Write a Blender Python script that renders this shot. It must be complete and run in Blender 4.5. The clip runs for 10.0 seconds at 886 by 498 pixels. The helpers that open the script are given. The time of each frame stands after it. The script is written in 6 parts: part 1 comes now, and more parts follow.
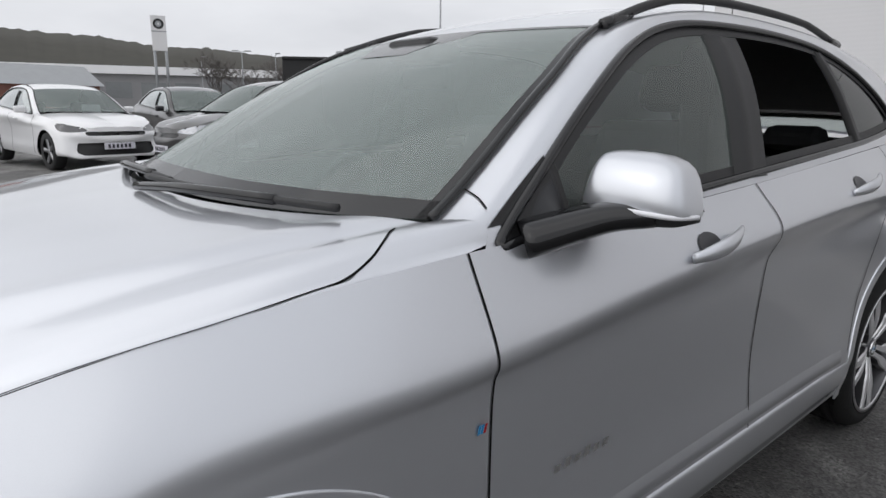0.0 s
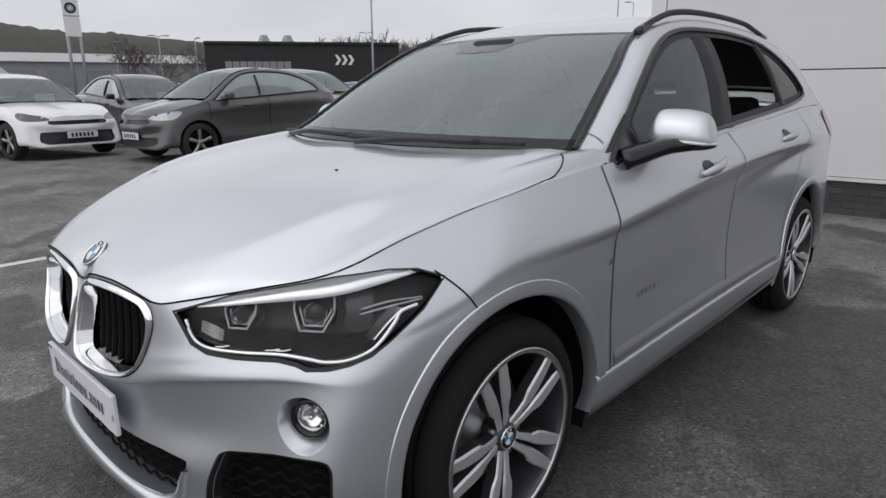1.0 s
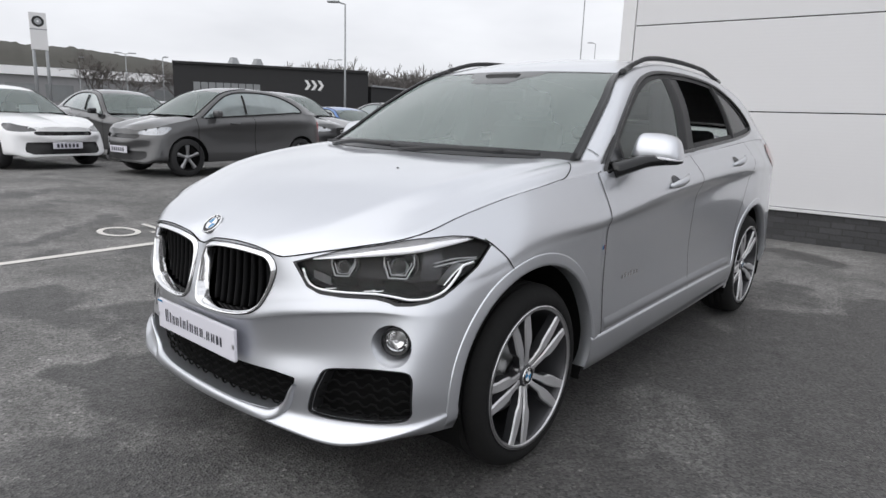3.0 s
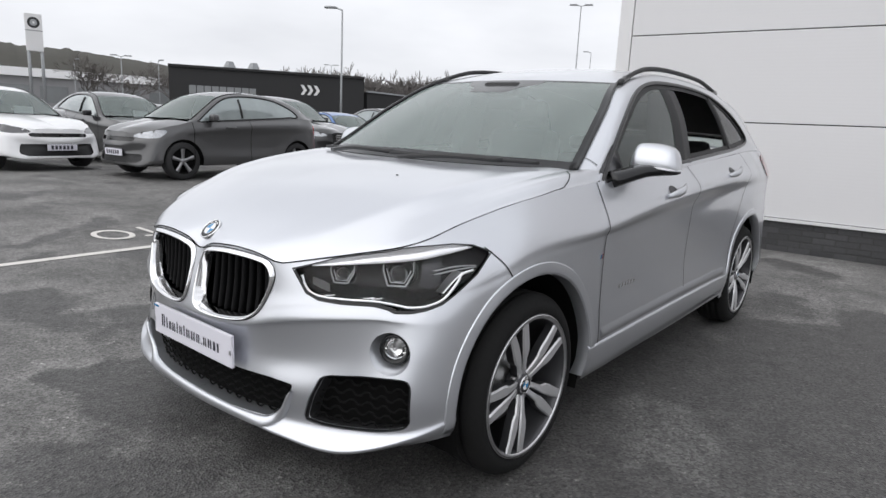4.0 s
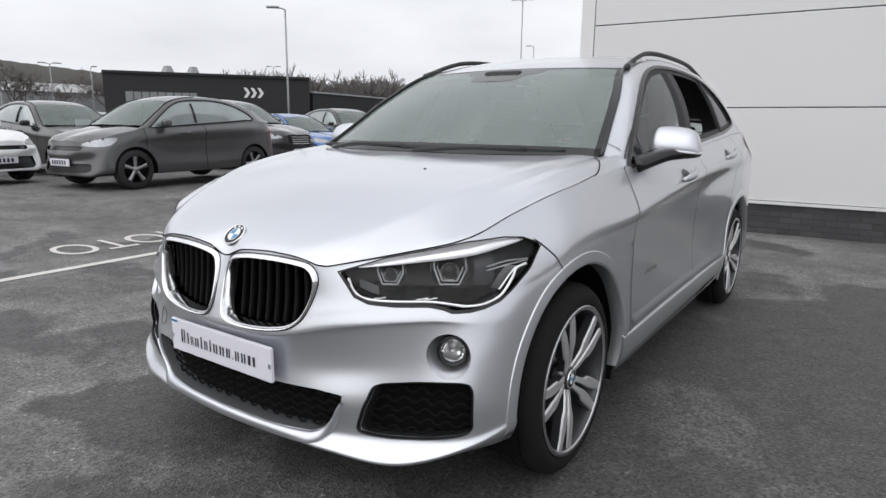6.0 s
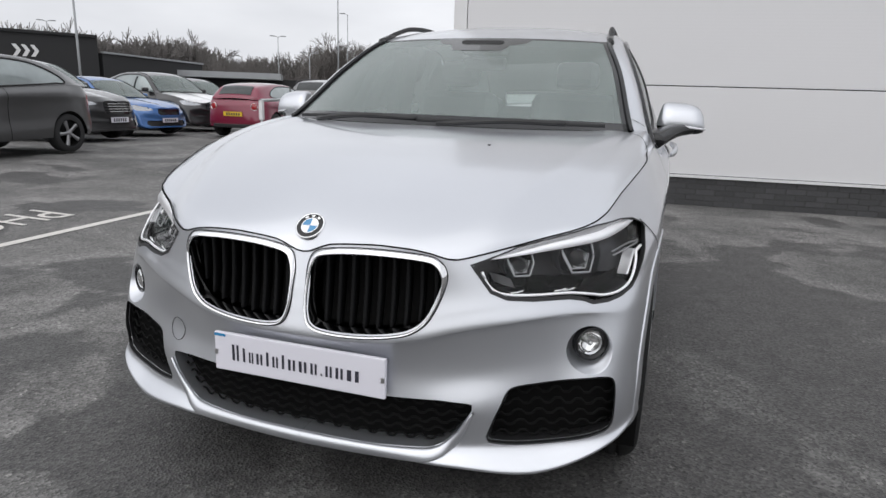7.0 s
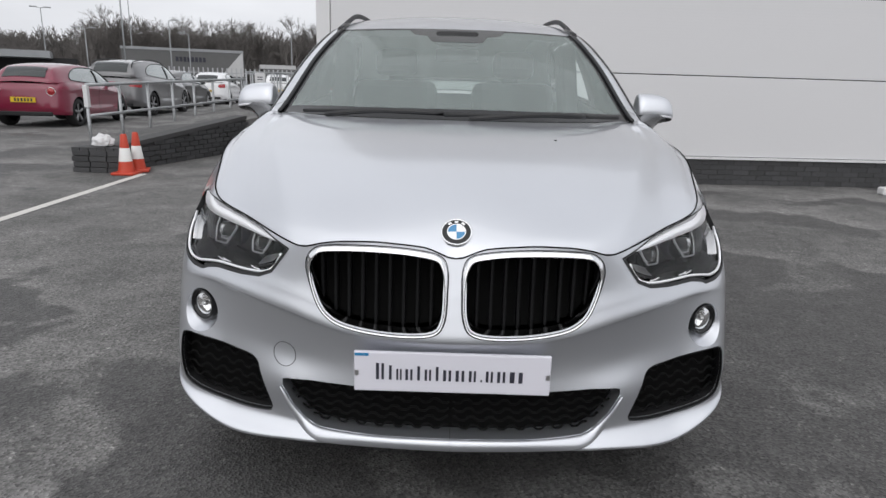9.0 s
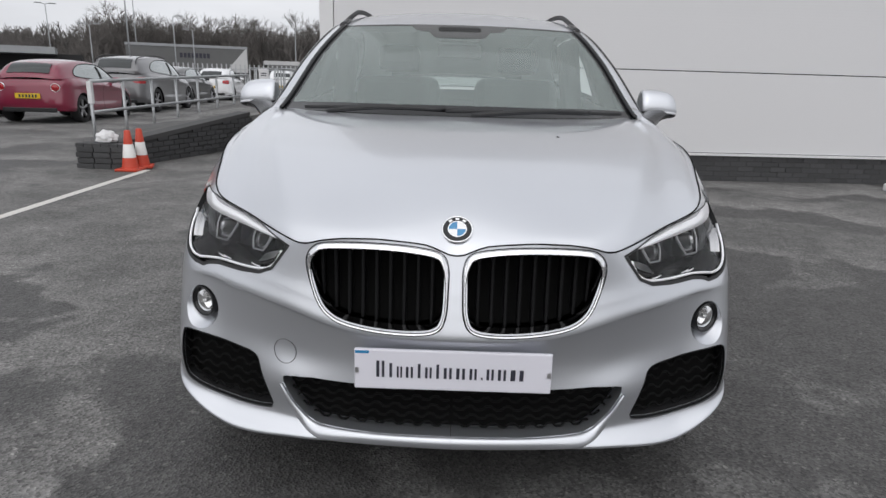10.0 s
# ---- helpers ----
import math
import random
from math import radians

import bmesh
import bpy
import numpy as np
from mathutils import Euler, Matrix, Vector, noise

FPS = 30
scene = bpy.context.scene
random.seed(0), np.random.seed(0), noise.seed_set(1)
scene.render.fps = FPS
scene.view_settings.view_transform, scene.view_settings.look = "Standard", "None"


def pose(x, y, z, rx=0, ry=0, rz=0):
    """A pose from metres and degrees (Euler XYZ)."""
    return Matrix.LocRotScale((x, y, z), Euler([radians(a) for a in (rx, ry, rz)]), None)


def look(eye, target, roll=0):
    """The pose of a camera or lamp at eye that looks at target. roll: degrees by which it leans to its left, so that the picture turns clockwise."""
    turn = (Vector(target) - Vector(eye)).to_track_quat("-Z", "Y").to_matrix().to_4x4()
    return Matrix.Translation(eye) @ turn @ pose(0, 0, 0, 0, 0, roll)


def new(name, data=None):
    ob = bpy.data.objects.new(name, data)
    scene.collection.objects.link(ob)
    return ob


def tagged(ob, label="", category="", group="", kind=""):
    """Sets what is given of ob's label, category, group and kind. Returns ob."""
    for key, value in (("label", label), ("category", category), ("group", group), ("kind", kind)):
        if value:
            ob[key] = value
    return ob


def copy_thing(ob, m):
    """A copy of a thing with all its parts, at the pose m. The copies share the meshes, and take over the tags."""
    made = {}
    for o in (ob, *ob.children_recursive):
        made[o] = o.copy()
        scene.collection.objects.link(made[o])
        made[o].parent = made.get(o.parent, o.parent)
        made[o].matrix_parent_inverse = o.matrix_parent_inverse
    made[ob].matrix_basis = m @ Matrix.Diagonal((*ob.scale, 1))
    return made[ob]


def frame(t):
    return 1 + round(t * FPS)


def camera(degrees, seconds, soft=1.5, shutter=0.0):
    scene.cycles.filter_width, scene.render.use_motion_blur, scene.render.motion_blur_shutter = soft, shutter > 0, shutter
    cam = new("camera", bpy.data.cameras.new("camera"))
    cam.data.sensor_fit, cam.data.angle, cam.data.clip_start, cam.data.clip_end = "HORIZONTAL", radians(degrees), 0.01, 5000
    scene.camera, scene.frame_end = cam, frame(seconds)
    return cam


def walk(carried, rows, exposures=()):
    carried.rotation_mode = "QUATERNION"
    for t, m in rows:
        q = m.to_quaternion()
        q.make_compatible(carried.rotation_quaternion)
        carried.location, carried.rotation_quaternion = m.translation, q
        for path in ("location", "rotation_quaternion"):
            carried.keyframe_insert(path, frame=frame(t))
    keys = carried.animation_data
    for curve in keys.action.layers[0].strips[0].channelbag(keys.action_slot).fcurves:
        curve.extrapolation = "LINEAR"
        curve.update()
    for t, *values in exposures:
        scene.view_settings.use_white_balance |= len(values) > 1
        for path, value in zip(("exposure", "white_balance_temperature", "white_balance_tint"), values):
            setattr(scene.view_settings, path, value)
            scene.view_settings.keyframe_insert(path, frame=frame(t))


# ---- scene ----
cam = camera(70.7, 10.0)
PATH = [
    (0, (1.592, 0.633, 1.280), (0.055, 1.907, 0.821), 0.71),
    (0.5, (1.676, 0.103, 1.256), (0.358, 1.528, 0.772), 2.10),
    (1, (1.804, -0.392, 1.271), (0.466, 1.009, 0.773), -0.33),
    (1.5, (1.819, -0.739, 1.240), (0.611, 0.767, 0.716), 0.12),
    (2, (1.920, -0.883, 1.231), (0.682, 0.629, 0.805), 2.41),
    (2.5, (1.984, -0.954, 1.227), (0.722, 0.541, 0.812), 1.83),
    (4, (1.965, -0.987, 1.233), (0.717, 0.528, 0.846), 2.79),
    (4.5, (1.965, -0.988, 1.232), (0.715, 0.524, 0.842), 2.94),
    (5, (1.965, -0.988, 1.231), (0.717, 0.527, 0.848), 2.63),
    (5.5, (1.956, -0.996, 1.230), (0.740, 0.543, 0.839), 1.76),
    (5.7, (1.877, -1.034, 1.218), (0.693, 0.531, 0.831), 1.61),
    (6.8, (0.998, -1.236, 1.177), (0.229, 0.553, 0.723), 0.17),
    (7, (0.830, -1.295, 1.183), (0.235, 0.557, 0.718), 1.90),
    (7.5, (0.437, -1.341, 1.202), (0.182, 0.574, 0.684), 0.11),
    (8, (0.138, -1.349, 1.195), (0.043, 0.567, 0.630), -0.77),
    (8.5, (-0.012, -1.413, 1.223), (-0.031, 0.523, 0.721), 0.33),
    (9, (-0.028, -1.437, 1.213), (-0.035, 0.498, 0.707), 1.68),
    (9.5, (-0.015, -1.423, 1.221), (-0.040, 0.504, 0.686), 1.15),
    (10, (-0.020, -1.429, 1.214), (-0.039, 0.503, 0.696), 1.66),
]
EXPOSURE = [(0, .03), (0.5, -.2), (1, -.15), (1.5, .0), (2, .10), (2.5, .18), (4, .25), (5.5, .24), (7, .10), (8, .10), (10, .0)]
walk(cam, [(t, look(eye, target, roll)) for t, eye, target, roll in PATH], EXPOSURE)

# ---- light: overcast winter sky, a broad weak sun behind cloud ----
SUN_ELEVATION, SUN_ROTATION = radians(44), radians(188)
world = bpy.data.worlds.new("overcast_sky")
scene.world = world
world.use_nodes = True
wn, wl = world.node_tree.nodes, world.node_tree.links
sky = wn.new("ShaderNodeTexSky")
sky.sky_type, sky.sun_disc = "NISHITA", False
sky.sun_elevation, sky.sun_rotation = SUN_ELEVATION, SUN_ROTATION
sky.dust_density = 4.0
grey_sky = wn.new("ShaderNodeHueSaturation")
grey_sky.inputs["Saturation"].default_value = 0.10
cloud_at = wn.new("ShaderNodeTexCoord")
cloud_map = wn.new("ShaderNodeMapping")
cloud_map.inputs["Scale"].default_value = (1.0, 1.0, 3.2)
cloud = wn.new("ShaderNodeTexNoise")
cloud.inputs["Scale"].default_value = 2.2
cloud.inputs["Detail"].default_value = 5.0
cloud_tone = wn.new("ShaderNodeValToRGB")
cloud_tone.color_ramp.elements[0].position = 0.3
cloud_tone.color_ramp.elements[0].color = (5.9, 6.05, 6.45, 1)
cloud_tone.color_ramp.elements[1].position = 0.7
cloud_tone.color_ramp.elements[1].color = (7.95, 8.1, 8.5, 1)
deck = wn.new("ShaderNodeMix")
deck.data_type = "RGBA"
deck.inputs[0].default_value = 0.85
wl.new(cloud_at.outputs["Generated"], cloud_map.inputs["Vector"])
wl.new(cloud_map.outputs["Vector"], cloud.inputs["Vector"])
wl.new(cloud.outputs["Fac"], cloud_tone.inputs["Fac"])
wl.new(sky.outputs["Color"], grey_sky.inputs["Color"])
wl.new(grey_sky.outputs["Color"], deck.inputs[6])
wl.new(cloud_tone.outputs["Color"], deck.inputs[7])
height, rise_by, shade = wn.new("ShaderNodeSeparateXYZ"), wn.new("ShaderNodeMapRange"), wn.new("ShaderNodeMix")
rise_by.inputs["From Min"].default_value, rise_by.inputs["From Max"].default_value = 0.0, 0.75
rise_by.inputs["To Min"].default_value, rise_by.inputs["To Max"].default_value = 0.92, 1.06
shade.data_type, shade.blend_type = "RGBA", "MULTIPLY"
shade.inputs[0].default_value = 1.0
wl.new(cloud_at.outputs["Generated"], height.inputs[0])
wl.new(height.outputs["Z"], rise_by.inputs["Value"])
wl.new(deck.outputs[2], shade.inputs[6])
wl.new(rise_by.outputs[0], shade.inputs[7])
wl.new(shade.outputs[2], wn["Background"].inputs["Color"])
wn["Background"].inputs["Strength"].default_value = 0.128
sun = new("sun", bpy.data.lights.new("sun", "SUN"))
sun.data.energy, sun.data.angle, sun.data.color = 0.80, radians(110), (1.0, 0.98, 0.95)
sun.matrix_world = look((-2, -14, 15.5), (0, 2, 0))


# ---- materials ----
def material(name, colour, rough=0.5, metal=0.0, spread=0.06, scale=30.0, bump=0.0, coat=0.0, big=1.3, far=0.05, spec=0.5):
    """A plain surface with a fine grain and a broad unevenness in tone."""
    m = bpy.data.materials.new(name)
    m.use_nodes = True
    n, l = m.node_tree.nodes, m.node_tree.links
    b = n["Principled BSDF"]
    at = n.new("ShaderNodeTexCoord")
    fine, broad = n.new("ShaderNodeTexNoise"), n.new("ShaderNodeTexNoise")
    fine.inputs["Scale"].default_value, broad.inputs["Scale"].default_value = scale, big
    fine.inputs["Detail"].default_value = 3
    l.new(at.outputs["Object"], fine.inputs["Vector"])
    l.new(at.outputs["Object"], broad.inputs["Vector"])
    tone = n.new("ShaderNodeMix")
    tone.data_type = "RGBA"
    tone.inputs[6].default_value = (*[c * (1 - spread) for c in colour], 1)
    tone.inputs[7].default_value = (*[min(1, c * (1 + spread)) for c in colour], 1)
    add = n.new("ShaderNodeMath")
    add.operation = "MULTIPLY_ADD"
    l.new(broad.outputs["Fac"], add.inputs[0])
    add.inputs[1].default_value = far / max(spread, 0.01)
    l.new(fine.outputs["Fac"], add.inputs[2])
    l.new(add.outputs[0], tone.inputs[0])
    l.new(tone.outputs[2], b.inputs["Base Color"])
    b.inputs["Roughness"].default_value, b.inputs["Metallic"].default_value = rough, metal
    b.inputs["Coat Weight"].default_value = coat
    b.inputs["Coat Roughness"].default_value = 0.04
    b.inputs["Specular IOR Level"].default_value = spec
    if bump:
        k = n.new("ShaderNodeBump")
        k.inputs["Strength"].default_value, k.inputs["Distance"].default_value = bump, 0.01
        l.new(fine.outputs["Fac"], k.inputs["Height"])
        l.new(k.outputs["Normal"], b.inputs["Normal"])
    return m


def glass(name, tint, rough=0.0, film=0.0, ior=1.52):
    """Thin pane: clear with its tint, glossy by Fresnel."""
    m = bpy.data.materials.new(name)
    m.use_nodes = True
    n, l = m.node_tree.nodes, m.node_tree.links
    n.remove(n["Principled BSDF"])
    clear, gloss, mix, fres = (n.new("ShaderNodeBsdf" + k) for k in ("Transparent", "Glossy")), None, n.new("ShaderNodeMixShader"), n.new("ShaderNodeFresnel")
    clear, gloss = clear
    clear.inputs["Color"].default_value = (*tint, 1)
    gloss.inputs["Roughness"].default_value = rough
    fres.inputs["IOR"].default_value = ior
    l.new(fres.outputs[0], mix.inputs[0])
    l.new(clear.outputs[0], mix.inputs[1])
    l.new(gloss.outputs[0], mix.inputs[2])
    last = mix
    if film:
        haze, over, at = n.new("ShaderNodeBsdfDiffuse"), n.new("ShaderNodeMixShader"), n.new("ShaderNodeTexCoord")
        stretch, drops, level = n.new("ShaderNodeMapping"), n.new("ShaderNodeTexNoise"), n.new("ShaderNodeMapRange")
        haze.inputs["Color"].default_value = (.59, .69, .66, 1)
        stretch.inputs["Scale"].default_value = (26, 2.2, 2.2)
        drops.inputs["Scale"].default_value = 1.0
        drops.inputs["Detail"].default_value = 4
        level.inputs["From Min"].default_value, level.inputs["From Max"].default_value = .35, .75
        level.inputs["To Min"].default_value, level.inputs["To Max"].default_value = film * .92, film * 1.15
        l.new(at.outputs["Object"], stretch.inputs["Vector"])
        l.new(stretch.outputs[0], drops.inputs["Vector"])
        l.new(drops.outputs["Fac"], level.inputs["Value"])
        runs_at, runs, thin, less = n.new("ShaderNodeMapping"), n.new("ShaderNodeTexNoise"), n.new("ShaderNodeMapRange"), n.new("ShaderNodeMath")
        runs_at.inputs["Scale"].default_value = (60, 3.4, 3.4)
        runs.inputs["Scale"].default_value, runs.inputs["Detail"].default_value, runs.inputs["Distortion"].default_value = 1.0, 2.0, .4
        thin.inputs["From Min"].default_value, thin.inputs["From Max"].default_value = .60, .66
        thin.inputs["To Min"].default_value, thin.inputs["To Max"].default_value = 1.0, .86
        less.operation = "MULTIPLY"
        l.new(at.outputs["Object"], runs_at.inputs["Vector"])
        l.new(runs_at.outputs[0], runs.inputs["Vector"])
        l.new(runs.outputs["Fac"], thin.inputs["Value"])
        l.new(level.outputs[0], less.inputs[0])
        l.new(thin.outputs[0], less.inputs[1])
        l.new(less.outputs[0], over.inputs[0])
        l.new(mix.outputs[0], over.inputs[1])
        l.new(haze.outputs[0], over.inputs[2])
        last = over
    l.new(last.outputs[0], n["Material Output"].inputs["Surface"])
    return m


silver = material("silver_metallic_paint", (0.615, 0.63, 0.665), 0.33, 0.86, 0.05, 900, 0.0, 1.0)
chrome = material("chrome", (0.85, 0.85, 0.86), 0.08, 1.0, 0.02, 40)
alloy = material("machined_alloy", (0.62, 0.62, 0.63), 0.28, 1.0, 0.05, 200)
alloy_dark = material("dark_grey_alloy", (0.07, 0.07, 0.075), 0.35, 0.6, 0.05, 80)
rubber = material("tyre_rubber", (0.010, 0.010, 0.010), 0.85, 0, 0.2, 60, 0.15, spec=.22)
gloss_black = material("gloss_black_trim", (0.008, 0.008, 0.009), 0.12, 0, 0.1, 40)
black_plastic = material("black_plastic", (0.014, 0.014, 0.015), 0.55, 0, 0.15, 300, 0.1)
dark_void = material("dark_liner", (0.005, 0.005, 0.005), 0.9, 0, 0.1, 40, spec=.1)
brake = material("brake_disc_steel", (0.25, 0.25, 0.25), 0.4, 0.9, 0.15, 60)
seat_cloth = material("dark_grey_upholstery", (0.035, 0.036, 0.038), 0.8, 0, 0.15, 120, 0.2)
dash_mat = material("dark_dashboard_vinyl", (0.022, 0.023, 0.024), 0.6, 0, 0.1, 200, 0.1)
white_plastic = material("white_plastic", (0.75, 0.75, 0.78), 0.35, 0, 0.02, 20)
plate_white = material("plate_white", (0.72, 0.71, 0.77), 0.3, 0, 0.015, 20)
plate_yellow = material("plate_yellow", (0.72, 0.48, 0.03), 0.35, 0, 0.04, 20)
ink = material("black_lettering", (0.03, 0.03, 0.045), 0.5, 0, 0.05, 50)
badge_blue = material("badge_blue", (0.03, 0.22, 0.45), 0.2, 0, 0.02, 20, coat=1)
badge_white = material("badge_white", (0.85, 0.85, 0.85), 0.2, 0, 0.02, 20, coat=1)
red_lens = material("red_lamp_lens", (0.35, 0.01, 0.015), 0.1, 0, 0.1, 30, coat=1)
sensor_dots = material("dotted_sensor_border", (.05, .052, .052), .15, 0, .3, 400)
pane_clear = glass("clear_lens", (0.96, 0.96, 0.96), 0.0, 0.0, 1.36)
pane_screen = glass("windscreen_glass", (0.74, 0.82, 0.80), 0.0, 0.235, 1.75)
pane_tint = glass("tinted_glass", (0.40, 0.42, 0.42))
pane_side = glass("side_window_glass", (0.70, 0.76, 0.74), 0.0, 0.08, 1.7)
pane_rear = glass("rear_window_glass", (0.62, 0.68, 0.66), 0.0, 0.10)


# ---- building helpers ----
from mathutils.bvhtree import BVHTree


def mesh_of(name, verts, faces, smooth=True):
    me = bpy.data.meshes.new(name)
    me.from_pydata([tuple(map(float, v)) for v in verts], [], [tuple(map(int, f)) for f in faces])
    if smooth:
        me.polygons.foreach_set("use_smooth", [True] * len(me.polygons))
    me.update()
    return me


def part(name, me, mat, parent=None, label="", at=None):
    """One mesh object, from a bmesh or a mesh, under a thing or a part."""
    if isinstance(me, bmesh.types.BMesh):
        b, me = me, bpy.data.meshes.new(name)
        b.to_mesh(me)
        b.free()
    if not me.materials:
        me.materials.append(mat)
    ob = new(name, me)
    ob.parent = parent
    if at is not None:
        ob.matrix_basis = at
    if label:
        ob["label"] = label
    return ob


def thing(name, label, category, group="", kind="", at=None):
    ob = tagged(new(name), label, category, group, kind)
    ob.empty_display_size = 0.2
    if at is not None:
        ob.matrix_basis = at
    return ob


def box(bm, x0, x1, y0, y1, z0, z1, bevel=0.0, m=None):
    before = set(bm.verts)
    r = bmesh.ops.create_cube(bm, size=1, matrix=Matrix.LocRotScale(((x0 + x1) / 2, (y0 + y1) / 2, (z0 + z1) / 2), None, (abs(x1 - x0), abs(y1 - y0), abs(z1 - z0))))
    if bevel:
        edges = {e for v in r["verts"] for e in v.link_edges}
        bmesh.ops.bevel(bm, geom=list(edges), offset=bevel, segments=2, affect="EDGES", profile=0.5)
    if m is not None:
        bmesh.ops.transform(bm, matrix=m, verts=[v for v in bm.verts if v not in before])


def boxed(*a, bevel=0.0, m=None):
    bm = bmesh.new()
    box(bm, *a, bevel=bevel, m=m)
    return bm


def crom(p, n, closed=False, mirror=False):
    """n points along the smooth curve through p (first axis)."""
    p = np.asarray(p, float)
    flip = np.array([-1, 1, 1.0])
    if closed:
        q = np.concatenate([p[-1:], p, p[:2]])
        segs = len(p)
    elif mirror:
        q = np.concatenate([p[1:2] * flip, p, p[-2:-1] * flip])
        segs = len(p) - 1
    else:
        q = np.concatenate([2 * p[:1] - p[1:2], p, 2 * p[-1:] - p[-2:-1]])
        segs = len(p) - 1
    t = np.linspace(0, segs, n, endpoint=not closed)
    i = np.minimum(t.astype(int), segs - 1)
    f = (t - i).reshape((-1,) + (1,) * (p.ndim - 1))
    a, b, c, d = q[i], q[i + 1], q[i + 2], q[i + 3]
    return 0.5 * (2 * b + (c - a) * f + (2 * a - 5 * b + 4 * c - d) * f ** 2 + (3 * b - a - 3 * c + d) * f ** 3)


def grid_faces(nu, nv):
    i, j = np.meshgrid(np.arange(nu - 1), np.arange(nv - 1), indexing="ij")
    a = (i * nv + j).ravel()
    return np.stack([a, a + nv, a + nv + 1, a + 1], 1)


def inside(poly, u, v):
    poly = np.asarray(poly)
    hit = np.zeros(len(u), bool)
    x0, y0 = poly[:, 0], poly[:, 1]
    x1, y1 = np.roll(x0, -1), np.roll(y0, -1)
    for a, b, c, d in zip(x0, y0, x1, y1):
        if b != d:
            hit ^= ((b > v) != (d > v)) & (u < (c - a) * (v - b) / (d - b) + a)
    return hit


def nearest_on(poly, u, v):
    poly = np.asarray(poly)
    best, out = np.full(len(u), 1e9), np.zeros((len(u), 2))
    for a, b in zip(poly, np.roll(poly, -1, 0)):
        e = b - a
        k = np.clip(((u - a[0]) * e[0] + (v - a[1]) * e[1]) / max(e @ e, 1e-12), 0, 1)
        q = a + k[:, None] * e
        d = (u - q[:, 0]) ** 2 + (v - q[:, 1]) ** 2
        w = d < best
        best[w], out[w] = d[w], q[w]
    return out


FRONT = (Vector((1, 0, 0)), Vector((0, 1, 0)))
DIAG = (Vector((0.8, 0.6, 0)), Vector((-0.6, 0.8, 0)))
SIDE = (Vector((0, 1, 0)), Vector((-1, 0, 0)))


class Skin:
    """A smooth sheet of quads in which openings can be cut with clean edges."""

    def __init__(self, verts, faces):
        self.v, self.f = np.array(verts, float), np.array(faces)
        self.tree = BVHTree.FromPolygons([tuple(p) for p in self.v], [tuple(int(k) for k in f) for f in self.f])

    def on(self, view, u, z, lift=0.0):
        """The place on the sheet at (u, z) as seen along a view; lift moves it out along the normal."""
        axis, way = view
        p, n, _, _ = self.tree.ray_cast(axis * u - way * 6 + Vector((0, 0, z)), way)
        if p is None:
            p, n, _, _ = self.tree.find_nearest(axis * u - way * 0.2 + Vector((0, 0, z)))
        n = n if n.dot(way) < 0 else -n
        return np.array(p + n * lift)

    def cut(self, view, outline, keep=None):
        """Takes the faces within the outline out of the sheet and returns them as (verts, faces)."""
        axis, way = view
        outline = np.asarray(outline, float)
        u, z = self.v @ np.array(axis), self.v[:, 2]
        facing = np.ones(len(u), bool) if keep is None else keep(self.v)
        hit = inside(outline, u, z) & facing
        fin = hit[self.f]
        mixed = self.f[fin.any(1) & ~fin.all(1)]
        snap = np.zeros(len(u), bool)
        snap[mixed.ravel()] = True
        snap &= hit
        ids = np.where(snap)[0]
        to = nearest_on(outline, u[ids], z[ids])
        for k, (a, b) in zip(ids, to):
            self.v[k] = self.on(view, a, b)
        out = self.f[fin.all(1)]
        self.f = self.f[~fin.all(1)]
        return compact(self.v, out)


def compact(v, f):
    used, back = np.unique(f, return_inverse=True)
    return v[used].copy(), back.reshape(f.shape)


def mirrored(v, f):
    w = np.array(v) * (-1, 1, 1)
    return w, np.asarray(f)[:, ::-1]


def both(v, f):
    a, b = mirrored(v, f)
    return np.concatenate([v, a]), np.concatenate([f, b + len(v)])


def band(rings, closed=True):
    """Quads between rings of equally many points."""
    n = len(rings[0])
    v = np.concatenate(rings)
    f = []
    for r in range(len(rings) - 1):
        for k in range(n if closed else n - 1):
            a, b = r * n + k, r * n + (k + 1) % n
            f.append((a, b, b + n, a + n))
    return v, np.array(f)


def tube(path, radius, sides=8, closed=False, squash=None):
    """A rod along a path of points; radius a number or one for each point."""
    p = np.asarray(path, float)
    r = np.broadcast_to(radius, len(p))
    t = np.gradient(p, axis=0) if not closed else np.roll(p, -1, 0) - np.roll(p, 1, 0)
    t /= np.linalg.norm(t, axis=1)[:, None] + 1e-9
    up = np.tile([0, 0, 1.0], (len(p), 1))
    up[np.abs(t[:, 2]) > 0.9] = (0, 1, 0)
    a = np.cross(t, up)
    a /= np.linalg.norm(a, axis=1)[:, None] + 1e-9
    b = np.cross(a, t)
    k = np.linspace(0, 2 * math.pi, sides, endpoint=False)
    sa, sb = squash or (1, 1)
    rings = p[:, None] + r[:, None, None] * (sa * np.cos(k)[None, :, None] * a[:, None] + sb * np.sin(k)[None, :, None] * b[:, None])
    v = rings.reshape(-1, 3)
    f = []
    n = len(p)
    for i in range(n if closed else n - 1):
        for j in range(sides):
            c, d = i * sides, (i + 1) % n * sides
            f.append((c + j, c + (j + 1) % sides, d + (j + 1) % sides, d + j))
    if not closed:
        f = [tuple(q) for q in f]
        f += [tuple(range(sides))[::-1], tuple(range((n - 1) * sides, n * sides))]
    return v, f


